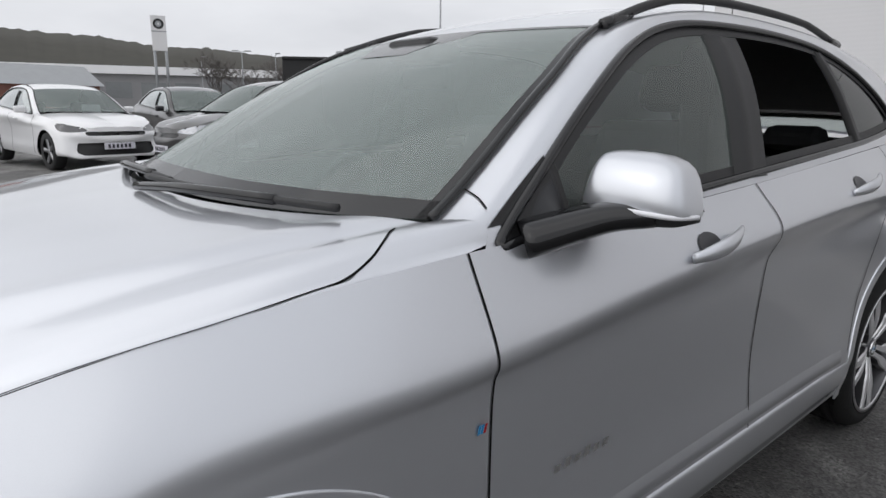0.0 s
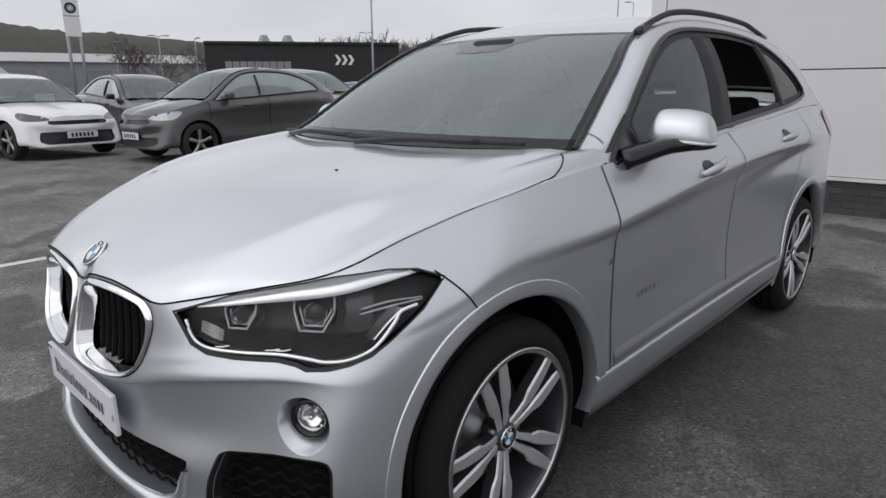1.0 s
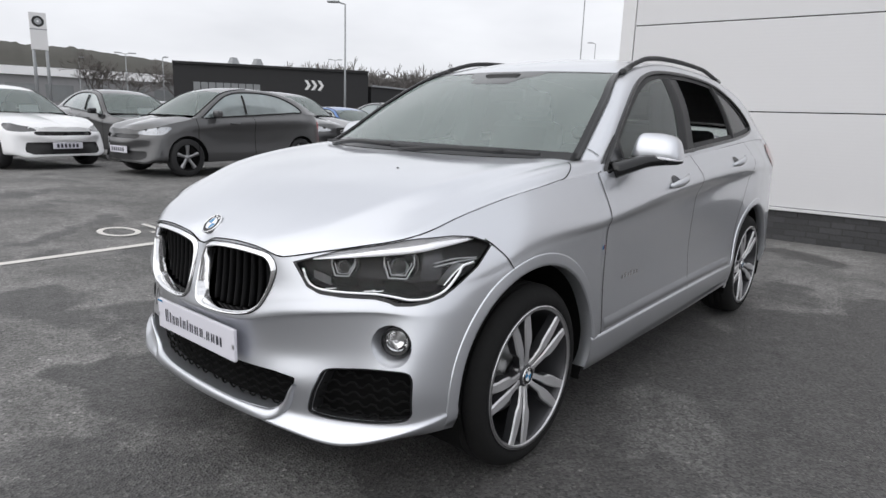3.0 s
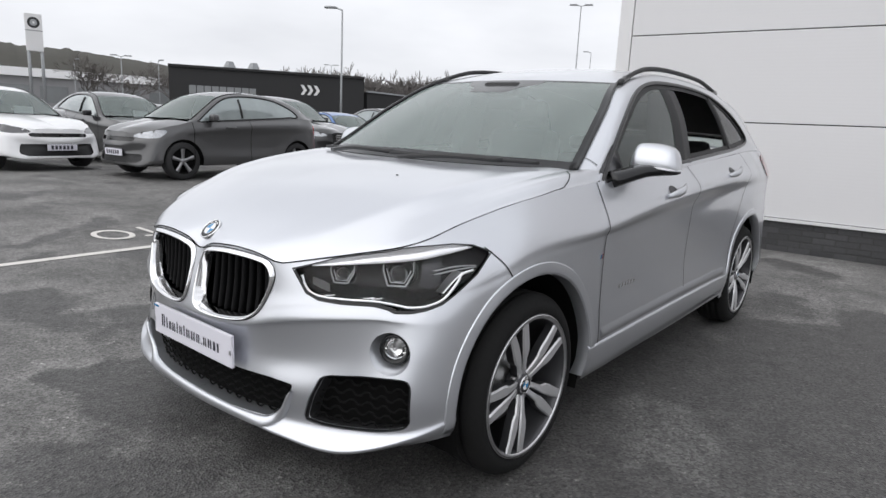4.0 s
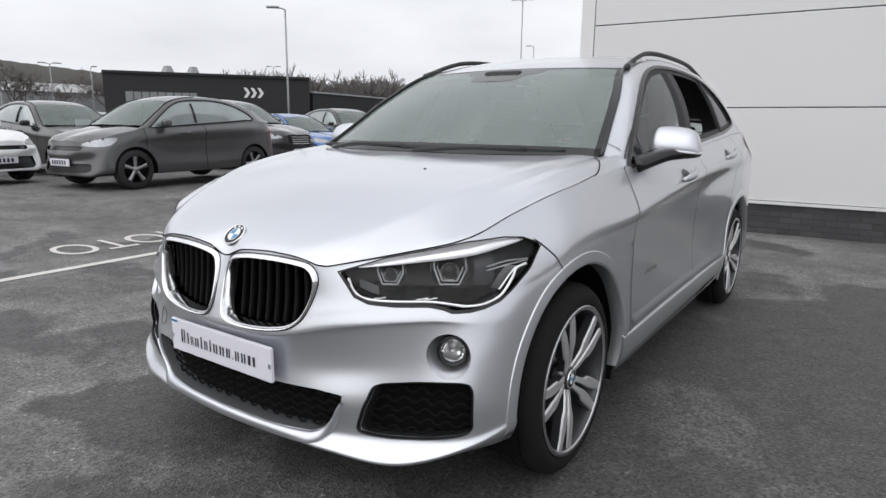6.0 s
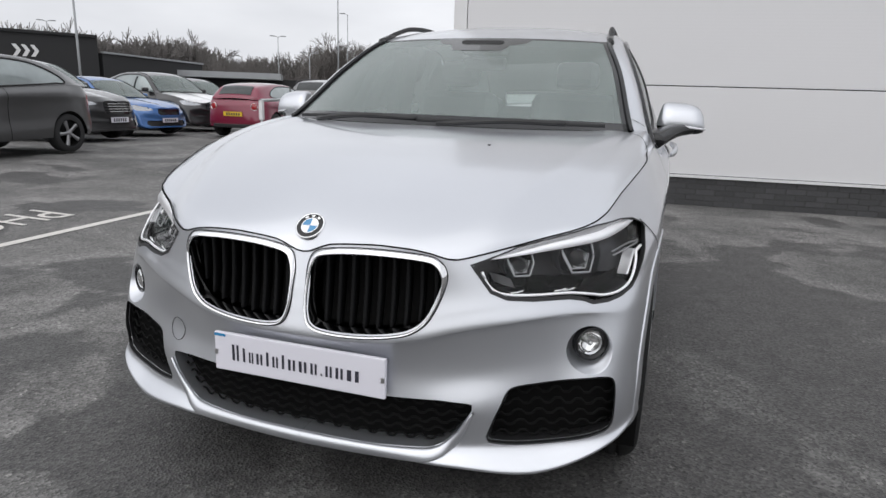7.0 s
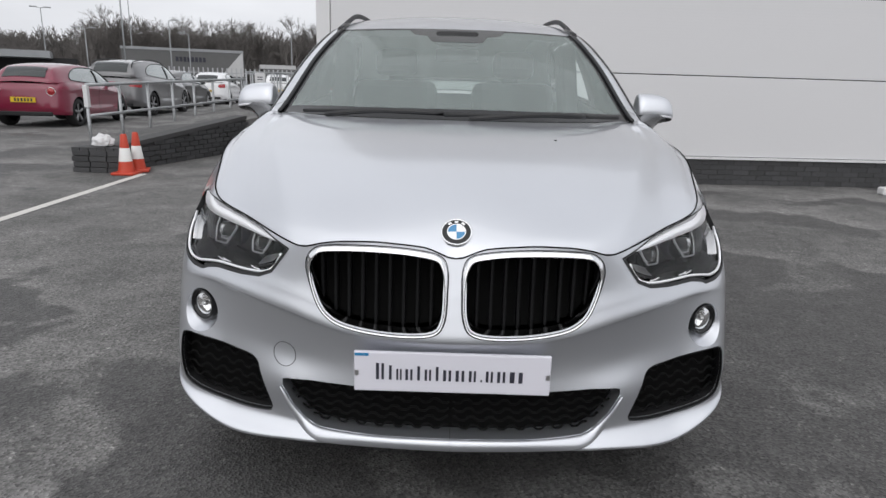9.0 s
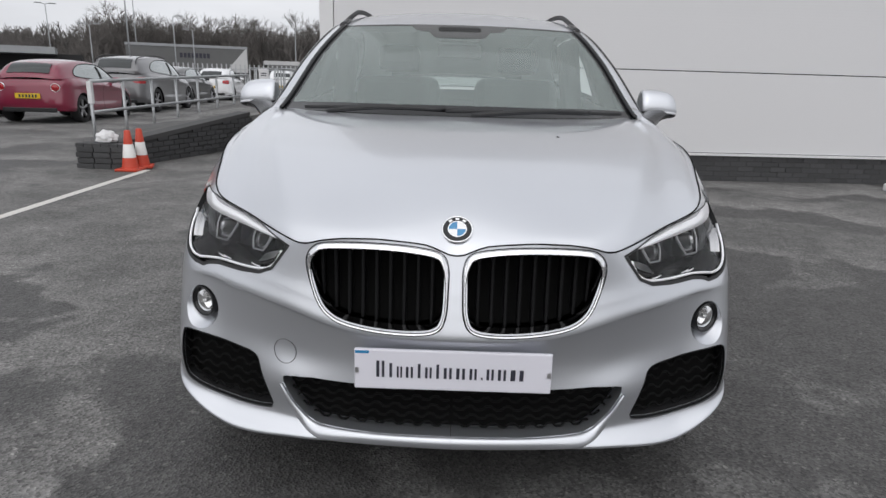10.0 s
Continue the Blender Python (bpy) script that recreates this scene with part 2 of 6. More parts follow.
def strip(points, normals, half, lift=0.0015):
    """A flat ribbon along points, for joints between panels."""
    p, n = np.asarray(points), np.asarray(normals)
    t = np.gradient(p, axis=0)
    s = np.cross(t, n)
    s /= np.linalg.norm(s, axis=1)[:, None] + 1e-9
    a, b = p + s * half + n * lift, p - s * half + n * lift
    return band([a, b], closed=False)


def lathe(profile, n=48, axis="x"):
    """Turns a profile of (radius, along) round the x axis."""
    k = np.linspace(0, 2 * math.pi, n, endpoint=False)
    rings = [np.stack([np.full(n, a), r * np.cos(k), r * np.sin(k)], 1) for r, a in profile]
    return band(rings)


def rounded(points, n=72):
    return crom(np.asarray(points, float), n, closed=True)


def shrink(outline, d):
    """An outline drawn in by d."""
    o = np.asarray(outline)
    t = np.roll(o, -1, 0) - np.roll(o, 1, 0)
    area = (o[:, 0] * np.roll(o[:, 1], -1) - np.roll(o[:, 0], -1) * o[:, 1]).sum()
    n = np.stack([-t[:, 1], t[:, 0]], 1) / (np.linalg.norm(t, axis=1)[:, None] + 1e-9)
    return o + n * d * (1 if area > 0 else -1)


# ---- the silver car: lines of its body, front centre to rear centre, half width ----
SILL = [(0, .082, .246), (.24, .092, .246), (.43, .150, .234), (.64, .240, .228), (.798, .335, .272), (.868, .52, .280), (.875, .84, .26), (.885, 1.27, .245),
        (.885, 1.8, .25), (.885, 2.33, .255), (.885, 2.8, .265), (.885, 3.02, .27), (.88, 3.6, .28), (.84, 4.12, .30), (.6, 4.36, .32), (0, 4.42, .32)]
LIP = [(0, .069, .258), (.24, .079, .258), (.43, .100, .252), (.64, .164, .247), (.812, .284, .304), (.882, .50, .335), (.898, .84, .33), (.905, 1.27, .32),
       (.902, 1.8, .32), (.90, 2.33, .32), (.90, 2.8, .33), (.902, 3.03, .34), (.90, 3.6, .36), (.86, 4.13, .38), (.61, 4.38, .40), (0, 4.43, .40)]
SHELF = [(0, .072, .290), (.24, .082, .290), (.43, .128, .302), (.64, .204, .304), (.809, .298, .334), (.885, .51, .368), (.903, .84, .38), (.909, 1.27, .37),
         (.904, 1.8, .365), (.902, 2.33, .365), (.903, 2.8, .375), (.906, 3.04, .385), (.906, 3.6, .41), (.855, 4.135, .425), (.615, 4.39, .44), (0, 4.435, .44)]
LOWER = [(0, .072, .38), (.25, .082, .385), (.45, .122, .40), (.64, .212, .415), (.81, .292, .42), (.888, .53, .42), (.906, .84, .43), (.912, 1.27, .42),
         (.906, 1.8, .41), (.904, 2.33, .41), (.905, 2.8, .42), (.91, 3.05, .43), (.91, 3.6, .46), (.85, 4.14, .47), (.62, 4.40, .48), (0, 4.44, .48)]
HOLLOW = [(0, .082, .49), (.25, .094, .49), (.45, .146, .505), (.65, .236, .53), (.815, .330, .54), (.884, .56, .55), (.904, .84, .57), (.905, 1.27, .57),
          (.893, 1.8, .57), (.888, 2.33, .57), (.89, 2.8, .58), (.898, 3.1, .60), (.905, 3.6, .63), (.845, 4.13, .63), (.62, 4.39, .63), (0, 4.435, .63)]
RIDGE = [(0, .046, .578), (.25, .064, .585), (.46, .124, .632), (.67, .248, .660), (.825, .39, .668), (.876, .60, .70), (.898, .84, .745), (.903, 1.27, .78),
         (.896, 1.8, .79), (.892, 2.33, .80), (.895, 2.8, .82), (.90, 3.22, .84), (.90, 3.6, .86), (.835, 4.12, .86), (.61, 4.36, .86), (0, 4.42, .86)]
CREASE = [(0, .075, .70), (.25, .09, .70), (.45, .142, .722), (.67, .292, .745), (.808, .44, .772), (.858, .63, .815), (.886, .84, .875), (.912, 1.27, .885),
          (.925, 1.8, .940), (.925, 2.33, .982), (.919, 2.8, 1.01), (.911, 3.32, 1.032), (.893, 3.62, 1.035), (.825, 4.12, 1.02), (.60, 4.34, 1.0), (0, 4.40, 1.0)]
BELT = [(0, .098, .820), (.215, .106, .834), (.41, .138, .806), (.59, .295, .838), (.715, .408, .876), (.768, .585, .936), (.818, .84, .995), (.845, 1.26, 1.040),
        (.848, 1.8, 1.060), (.844, 2.33, 1.087), (.836, 2.8, 1.117), (.816, 3.36, 1.150), (.800, 3.65, 1.162), (.768, 4.08, 1.158), (.55, 4.28, 1.13), (0, 4.34, 1.12)]
# side of the cabin: waist, middle, drip rail, roof edge
CABIN = [
    [(.828, 1.10, 1.034), (.840, 1.35, 1.037), (.848, 1.68, 1.052), (.845, 2.04, 1.072), (.840, 2.5, 1.097), (.826, 3.1, 1.137), (.803, 3.6, 1.163), (.778, 4.0, 1.163), (.73, 4.22, 1.145), (.70, 4.26, 1.135)],
    [(.824, 1.10, 1.042), (.822, 1.37, 1.073), (.790, 1.70, 1.200), (.768, 2.04, 1.300), (.752, 2.45, 1.345), (.735, 3.05, 1.365), (.715, 3.55, 1.355), (.700, 3.98, 1.290), (.685, 4.24, 1.18), (.66, 4.28, 1.135)],
    [(.820, 1.10, 1.046), (.805, 1.35, 1.086), (.728, 1.70, 1.312), (.662, 2.03, 1.462), (.632, 2.42, 1.530), (.622, 3.02, 1.533), (.622, 3.5, 1.496), (.625, 3.97, 1.405), (.64, 4.25, 1.23), (.61, 4.30, 1.135)],
    [(.812, 1.10, 1.050), (.752, 1.30, 1.084), (.668, 1.67, 1.320), (.586, 1.97, 1.477), (.555, 2.4, 1.560), (.545, 3.0, 1.572), (.540, 3.5, 1.540), (.540, 3.98, 1.465), (.57, 4.27, 1.25), (.56, 4.33, 1.135)]]
WINDOW = [(1.385, 1.046), (1.52, 1.150), (1.72, 1.292), (1.95, 1.422), (2.18, 1.490), (2.5, 1.511), (2.85, 1.508), (3.12, 1.484), (3.36, 1.420), (3.54, 1.335), (3.625, 1.262), (3.61, 1.225),
          (3.50, 1.202), (3.2, 1.172), (2.9, 1.152), (2.4, 1.118), (1.9, 1.084), (1.6, 1.062), (1.45, 1.048)]
AXLES, WHEEL_R, ARCH_Z, ARCH_R = (0.845, 3.515), 0.335, 0.344, 0.402


def loft(lines, per, nv, mirror=True, warp=None):
    c = np.array(lines, float)
    if warp is not None:
        c = warp(c)
    ns = (c.shape[1] - 1) * per + 1
    along = np.stack([crom(l, ns, mirror=mirror) for l in c])
    return crom(along, nv).transpose(1, 0, 2)


def normals_of(g):
    n = np.cross(np.gradient(g, axis=0), np.gradient(g, axis=1))
    n /= np.linalg.norm(n, axis=2)[:, :, None] + 1e-12
    return n


def circle(y, z, r, n=60):
    k = np.linspace(0, 2 * math.pi, n, endpoint=False)
    return np.stack([y + r * np.cos(k), z + r * np.sin(k)], 1)


def add(name, vf, mat, parent, label="", smooth=True):
    return part(name, mesh_of(name, vf[0], vf[1], smooth), mat, parent, label)


def add_pair(name, vf, mat, parent, label="", smooth=True):
    """The same part on both flanks."""
    add(name, mirrored(*vf) if isinstance(vf[1], np.ndarray) else (np.array(vf[0]) * (-1, 1, 1), [tuple(f)[::-1] for f in vf[1]]), mat, parent, label, smooth)
    return add(name, vf, mat, parent, label, smooth)


mesh_black = material("intake_mesh_black", (.007, .007, .007), .8, 0, .1, 60, spec=.12)
lamp_bright = material("bright_light_guide", (.94, .94, .96), .32, .55, .02, 40)
spoke_alloy = material("brushed_spoke_face", (.62, .62, .63), .42, .75, .06, 200)
lamp_ring = material("frosted_light_guide", (.62, .63, .65), .22, .4, .05, 40)
fog_bright = material("fog_reflector", (.9, .9, .9), .10, 1.0, .1, 90)
bar_black = material("gloss_grille_bar", (.005, .005, .0055), .42, 0, .1, 60, spec=.16)
lamp_grey = material("lamp_housing_grey", (.010, .010, .011), .3, .0, .35, 14, spec=.3)
lamp_bowl = material("lamp_bezel", (.055, .055, .058), .3, .6, .15, 30)
lamp_brow = material("satin_lamp_cover", (.62, .62, .64), .25, .3, .08, 30)


def add_two(name, vf, mat, parent):
    return add(name, mirrored(*vf), mat, parent), add(name, vf, mat, parent)


def shaded(ob, normals):
    """Smooth shading that runs on over the joint to the next panel."""
    me = ob.data
    out = np.array(normals)
    test = np.zeros(len(me.polygons) * 3)
    me.polygons.foreach_get("normal", test)
    first = np.array([p.vertices[0] for p in me.polygons])
    if (test.reshape(-1, 3) * out[first]).sum() < 0:
        out = -out
    me.normals_split_custom_set_from_vertices([tuple(n) for n in out])


car = thing("suv", "silver metallic compact SUV, wet windscreen, standing on the asphalt", "car")
PER, NV = 22, 109
# a tight fold under the ridge that runs round the nose below the grilles
UNDER = np.array(RIDGE) + .16 * (np.array(HOLLOW) - np.array(RIDGE))
UNDER[:4, 1] += (.011, .011, .010, .005)
UNDER[5:] = (9 * np.array(HOLLOW) + 9 * np.array(RIDGE) - np.array(LOWER) - np.array(CREASE))[5:] / 16
UNDER[4] = .5 * UNDER[4] + .5 * (9 * np.array(HOLLOW) + 9 * np.array(RIDGE) - np.array(LOWER) - np.array(CREASE))[4] / 16
# the hollow below the shoulder crease of the doors
SCOOP = (9 * np.array(RIDGE) + 9 * np.array(CREASE) - UNDER - np.array(BELT)) / 16
SCOOP[7:13, 0] -= (.006, .013, .015, .015, .011, .004)
body = loft([SILL, LIP, SHELF, LOWER, HOLLOW, UNDER, RIDGE, SCOOP, CREASE, BELT], PER, NV)
# the bonnet's front edge arches over each grille and dips between them
rim_x = np.linspace(0, .62, 125)
rim_z = np.interp(rim_x, [0, .018, .045, .075, .12, .20, .30, .35, .380, .398, .412, .60], [.785, .786, .799, .811, .816, .821, .818, .810, .800, .796, .797, .840])
rim_z = np.convolve(np.pad(rim_z, 2, mode="edge"), np.ones(5) / 5, "valid")
for i in range(3 * PER):
    ease = min(1, (3 * PER - i) / 12)
    x = body[i, -1, 0]
    dz = (np.interp(x, rim_x, rim_z) - body[i, -1, 2]) * ease
    z0 = body[i, -14, 2]
    k = np.clip((body[i, -14:, 2] - z0) / (body[i, -1, 2] - z0), 0, 1)
    body[i, -14:, 2] += dz * k
body_n = normals_of(body)
ns = body.shape[0]
skin = Skin(body.reshape(-1, 3), grid_faces(ns, NV))
flank = lambda v: v[:, 0] > 0.6
for y in AXLES:
    arch = np.concatenate([circle(y, ARCH_Z, ARCH_R, 80)[:41], [(y - ARCH_R, 0.1), (y + ARCH_R, 0.1)]])
    skin.cut(SIDE, arch, flank)
KIDNEY = rounded([(.018, .70), (.019, .757), (.038, .792), (.10, .807), (.20, .813), (.330, .809), (.372, .793), (.389, .760), (.382, .715), (.359, .655), (.331, .622), (.286, .601), (.20, .588), (.10, .586), (.043, .598), (.022, .635)], 90)
LAMP = np.array([(.440, .787), (.58, .826), (.70, .851), (.818, .870), (.922, .876), (.985, .870), (1.048, .846), (1.006, .786), (.94, .731), (.905, .706), (.86, .690), (.815, .681), (.765, .679), (.742, .688), (.70, .695), (.60, .694), (.53, .699), (.488, .717)])
LAMP = np.concatenate([np.linspace(a, b, 8, endpoint=False) for a, b in zip(LAMP, np.roll(LAMP, -1, 0))])
def lamp_point(u, z):
    """The place on the nose nearest to (u, z) from the diagonal, kept below the bonnet's edge."""
    for k in range(24):
        p_ = skin.on(DIAG, u, z - .0015 * k)
        if p_[1] < .8 and p_[0] > .2 and abs(p_[2] - z + .0015 * k) < .001:
            break
    return p_ , z - .0015 * k


LAMP = np.array([(u, lamp_point(u, z)[1]) for u, z in LAMP])
INTAKE = [(.552, .463), (.62, .476), (.72, .488), (.785, .491), (.806, .474), (.812, .43), (.812, .375), (.808, .352), (.788, .334), (.70, .315), (.60, .306), (.525, .308), (.500, .320), (.512, .366), (.532, .42)]
INTAKE = rounded(INTAKE, 76)
FOG = circle(.757, .560, .063, 48)
half_c = [(0, .424), (.2, .426), (.38, .430), (.462, .424), (.470, .416), (.43, .345), (.40, .312), (.365, .294), (.2, .288), (0, .287)]
CENTRE = np.array(half_c + [(-x, z) for x, z in half_c[-2:0:-1]])
CENTRE = np.concatenate([np.linspace(a, b, 8, endpoint=False) for a, b in zip(CENTRE, np.roll(CENTRE, -1, 0))])
nose = lambda v: v[:, 1] < 0.75
kidney_back = skin.cut(FRONT, shrink(KIDNEY, .012), nose)
lamp_patch = skin.cut(DIAG, LAMP, nose)
intake_back = skin.cut(FRONT, INTAKE, nose)
fog_back = skin.cut(DIAG, FOG, nose)
centre_back = skin.cut(FRONT, CENTRE, nose)

# outer panels, parted at the shut lines
col = {k: int(k * PER) for k in (5.35, 7.1, 9, 11)}
gi = np.arange(ns * NV) // NV
fcol = gi[skin.f].min(1)
edges = [0, col[5.35], col[7.1], col[9], col[11], ns]
for name, a, b in zip(("front_bumper", "front_wing", "front_door", "rear_door", "rear_quarter"), edges, edges[1:]):
    f = skin.f[(fcol >= a) & (fcol < b)]
    used = np.unique(f)
    v, f = compact(skin.v, f)
    nn = -body_n.reshape(-1, 3)[used]
    if name in ("front_bumper", "rear_quarter"):
        shaded(add(name, both(v, f), silver, car), np.concatenate([nn, nn * (-1, 1, 1)]))
    else:
        for ob, k in zip(add_two(name, (v, f), silver, car), ((-1, 1, 1), (1, 1, 1))):
            shaded(ob, nn * k)
for k, z0 in ((7.1, .24), (9, .24), (11, .44)):
    i = int(k * PER)
    ok = body[i, :, 2] > z0
    vf = strip(body[i][ok], body_n[i][ok], .0022)
    add_pair("shut_line", vf, dark_void, car)

gap_yz = crom([(.605, .860), (.635, .83), (.668, .79), (.69, .757)], 12)
gp = np.array([skin.on(SIDE, y, z) for y, z in gap_yz])
gq = np.array([skin.on(SIDE, y, z, .01) for y, z in gap_yz]) - gp
add_pair("shut_line", strip(gp, gq / np.linalg.norm(gq, axis=1)[:, None], .002), dark_void, car)

# rims that turn the openings inwards
def lip(view, outline, depth, mat, name, label="", pair=True):
    a = np.array([skin.on(view, u, z) for u, z in outline])
    n = np.array(view[1])
    vf = band([a, a + n * depth])
    (add_pair if pair else add)(name, vf, mat, car, label)


def turned_edge(outline, mat, name):
    """The painted edge of an opening, rolled inwards."""
    rows = [np.array([skin.on(FRONT, u, z) for u, z in outline]) + (0, d, 0) for d in (0, .006)]
    back = np.array([skin.on(FRONT, u, z) for u, z in shrink(outline, .004)]) + (0, .016, 0)
    add_pair(name, band([rows[0], rows[1], back]), mat, car)


turned_edge(INTAKE, silver, "intake_edge")
lip(FRONT, shrink(INTAKE, .0035), .06, black_plastic, "intake_lip")
seal_edge = np.array([lamp_point(u, z)[0] for u, z in LAMP])
add_pair("headlamp_seal", band([seal_edge, seal_edge + np.array(DIAG[1]) * .02]), black_plastic, car)
seal_w = np.interp(np.arange(len(LAMP)), [0, 4, 44, 56, 64, 72, 128, 143], [.006, .003, .003, .004, .004, .008, .010, .008])[:, None]
seal = [np.array([lamp_point(u, z)[0] - np.array(DIAG[1]) * .0012 for u, z in LAMP + (shrink(LAMP, 1.0) - LAMP) * d]) for d in (-.0005, seal_w)]
add_pair("headlamp_seal", band(seal), black_plastic, car)



edge_c = np.array([(x, z) for x, z in CENTRE if x >= -1e-6])
edge_c = edge_c[np.argsort([math.atan2(z - .36, x + .001) for x, z in edge_c])]
ec = np.array([skin.on(FRONT, max(u, .0005), z) for u, z in edge_c])
add_pair("lower_intake_lip", band([ec, ec + (0, .07, 0)], closed=False), silver, car)


# proud blade that frames the lower opening and ends in a fin at each side
blade_line = crom([(.0005, .287), (.2, .288), (.33, .291), (.372, .297), (.400, .313), (.432, .348), (.454, .386), (.466, .405)], 60)
bt = np.gradient(blade_line, axis=0)
bn_ = np.stack([bt[:, 1], -bt[:, 0]], 1) / np.linalg.norm(bt, axis=1)[:, None]
blade_w = np.interp(blade_line[:, 0], [0, .34, .41, .466], [.036, .034, .028, .008])
blade_rings = []
for q, lift in ((0.0, -.010), (0.03, .006), (.18, .012), (.82, .013), (.97, .007), (1.0, -.012)):
    p2 = blade_line + bn_ * (blade_w * q)[:, None]
    blade_rings.append(np.array([skin.on(FRONT, max(u, .0005), max(z, .2475)) * (1, 1, 0) + (0, -lift, z) for u, z in p2]))
add_pair("chin_blade", band(blade_rings, closed=False), silver, car)


def pushed(vf, way, d):
    return vf[0] + np.array(way) * d, vf[1]


for vf, view, d in ((kidney_back, FRONT, .075), (intake_back, FRONT, .06), (lamp_patch, DIAG, .085)):
    add_pair("backing", pushed(vf, view[1], d), lamp_grey if vf is lamp_patch else dark_void, car)
add("backing", both(*pushed(centre_back, FRONT[1], .06)), dark_void, car)
fog_rim = np.array([skin.on(DIAG, u, z) for u, z in FOG])
fog_in = np.array(DIAG[1])
def fog_ring(r, d, du=.010, dz=.008):
    """A circle in the recess, sunk behind its rim."""
    deep = (fog_rim @ fog_in).mean() + d
    return np.array([np.array(DIAG[0]) * u + fog_in * deep + (0, 0, z) for u, z in circle(.757 + du, .560 + dz, r, 48)])
rim_in = fog_rim + fog_in * .006 + (fog_rim.mean(0) - fog_rim) * .06
add_pair("fog_lamp_recess", band([fog_rim, rim_in, fog_ring(.052, .034), fog_ring(.02, .05), fog_ring(.0005, .05)]), silver, car)

# kidney grilles: bright frames and upright black bars
outer = KIDNEY
rings = []
ctr_z = (outer[:, 1].max() + outer[:, 1].min()) / 2
wide = .004 + .0085 * np.clip((outer[:, 1] - ctr_z) / .075, 0, 1) ** 1.2
for d, f, lift in ((-.0015, 0, -.010), (0, 0, -.002), (.001, .25, .004), (0, 1, .010), (.0015, 1, .010), (.004, 1, .004), (.011, 1, -.034)):
    o2 = shrink(outer, 1.0) - outer
    ringp = outer + o2 * (d + f * wide)[:, None]
    rings.append(np.array([skin.on(FRONT, u, z, 0) + np.array((0, -lift, 0)) for u, z in ringp]))
gap_in, gap_out = shrink(outer, .001), shrink(outer, -.0014)
add_pair("grille_gap", band([np.array([skin.on(FRONT, u, z, .0012) for u, z in g]) for g in (gap_in, gap_out)]), dark_void, car)
frame_vf = band(rings)
for side in (1, -1):
    g = part("kidney_grille", mesh_of("kidney_grille", *(frame_vf if side > 0 else mirrored(*frame_vf))), chrome, car, "chrome-framed kidney grille")
    lo, hi = KIDNEY[:, 0].min() + .025, KIDNEY[:, 0].max() - .02
    for k in range(9):
        u = lo + (hi - lo) * (k + .5) / 9
        zs = [z for (x, z), (x2, z2) in zip(KIDNEY, np.roll(KIDNEY, -1, 0)) if (x - u) * (x2 - u) <= 0]
        z0, z1 = min(zs) + .012, max(zs) - .012
        pts = []
        for z in np.linspace(z0, z1, 9):
            p = skin.on(FRONT, u, z)
            pts.append((side * u, p[1] + .030 + .022 * (z1 - z) / (z1 - z0), z))
        pts = np.array(pts)
        w = np.array((.0045, 0, 0))
        d = np.array((0, .03, 0))
        vf = band([pts - w, pts - w + d, pts + w + d, pts + w, pts - w * .3 - d * .12, pts - w], closed=False)
        add("grille_bar", vf, bar_black, g)

# wavy horizontal bars in the lower openings
def mesh_rows(view, outline, inset, z0, z1, rows, name):
    us = np.asarray(outline)[:, 0]
    vs, fs, count = [], [], 0
    for r in range(rows):
        z = z0 + (z1 - z0) * (r + .5) / rows
        run = np.linspace(us.min(), us.max(), 150)
        pts = []
        for u in run:
            wave = math.sin(u * 2 * math.pi / .052 + .9 * r)
            zz = z + .22 * (z1 - z0) / rows * math.copysign(min(1, abs(1.4 * wave)), wave)
            if inside(np.asarray(shrink(outline, .004)), np.array([u]), np.array([zz]))[0]:
                pts.append(skin.on(view, u, zz) + np.array(view[1]) * inset)
        if len(pts) > 4:
            v, f = tube(pts, .0032, 5)
            fs += [tuple(k + count for k in q) for q in f]
            vs.append(v)
            count += len(v)
    return np.concatenate(vs), fs


add_pair("intake_mesh", mesh_rows(FRONT, CENTRE[CENTRE[:, 0] >= 0], .035, .292, .42, 5, "mesh"), mesh_black, car)
add_pair("intake_mesh", mesh_rows(FRONT, INTAKE, .035, .31, .46, 5, "mesh"), mesh_black, car)

def turned(v, c, ang):
    rot = np.array([[math.cos(ang), -math.sin(ang), 0], [math.sin(ang), math.cos(ang), 0], [0, 0, 1]])
    return v @ rot.T + c


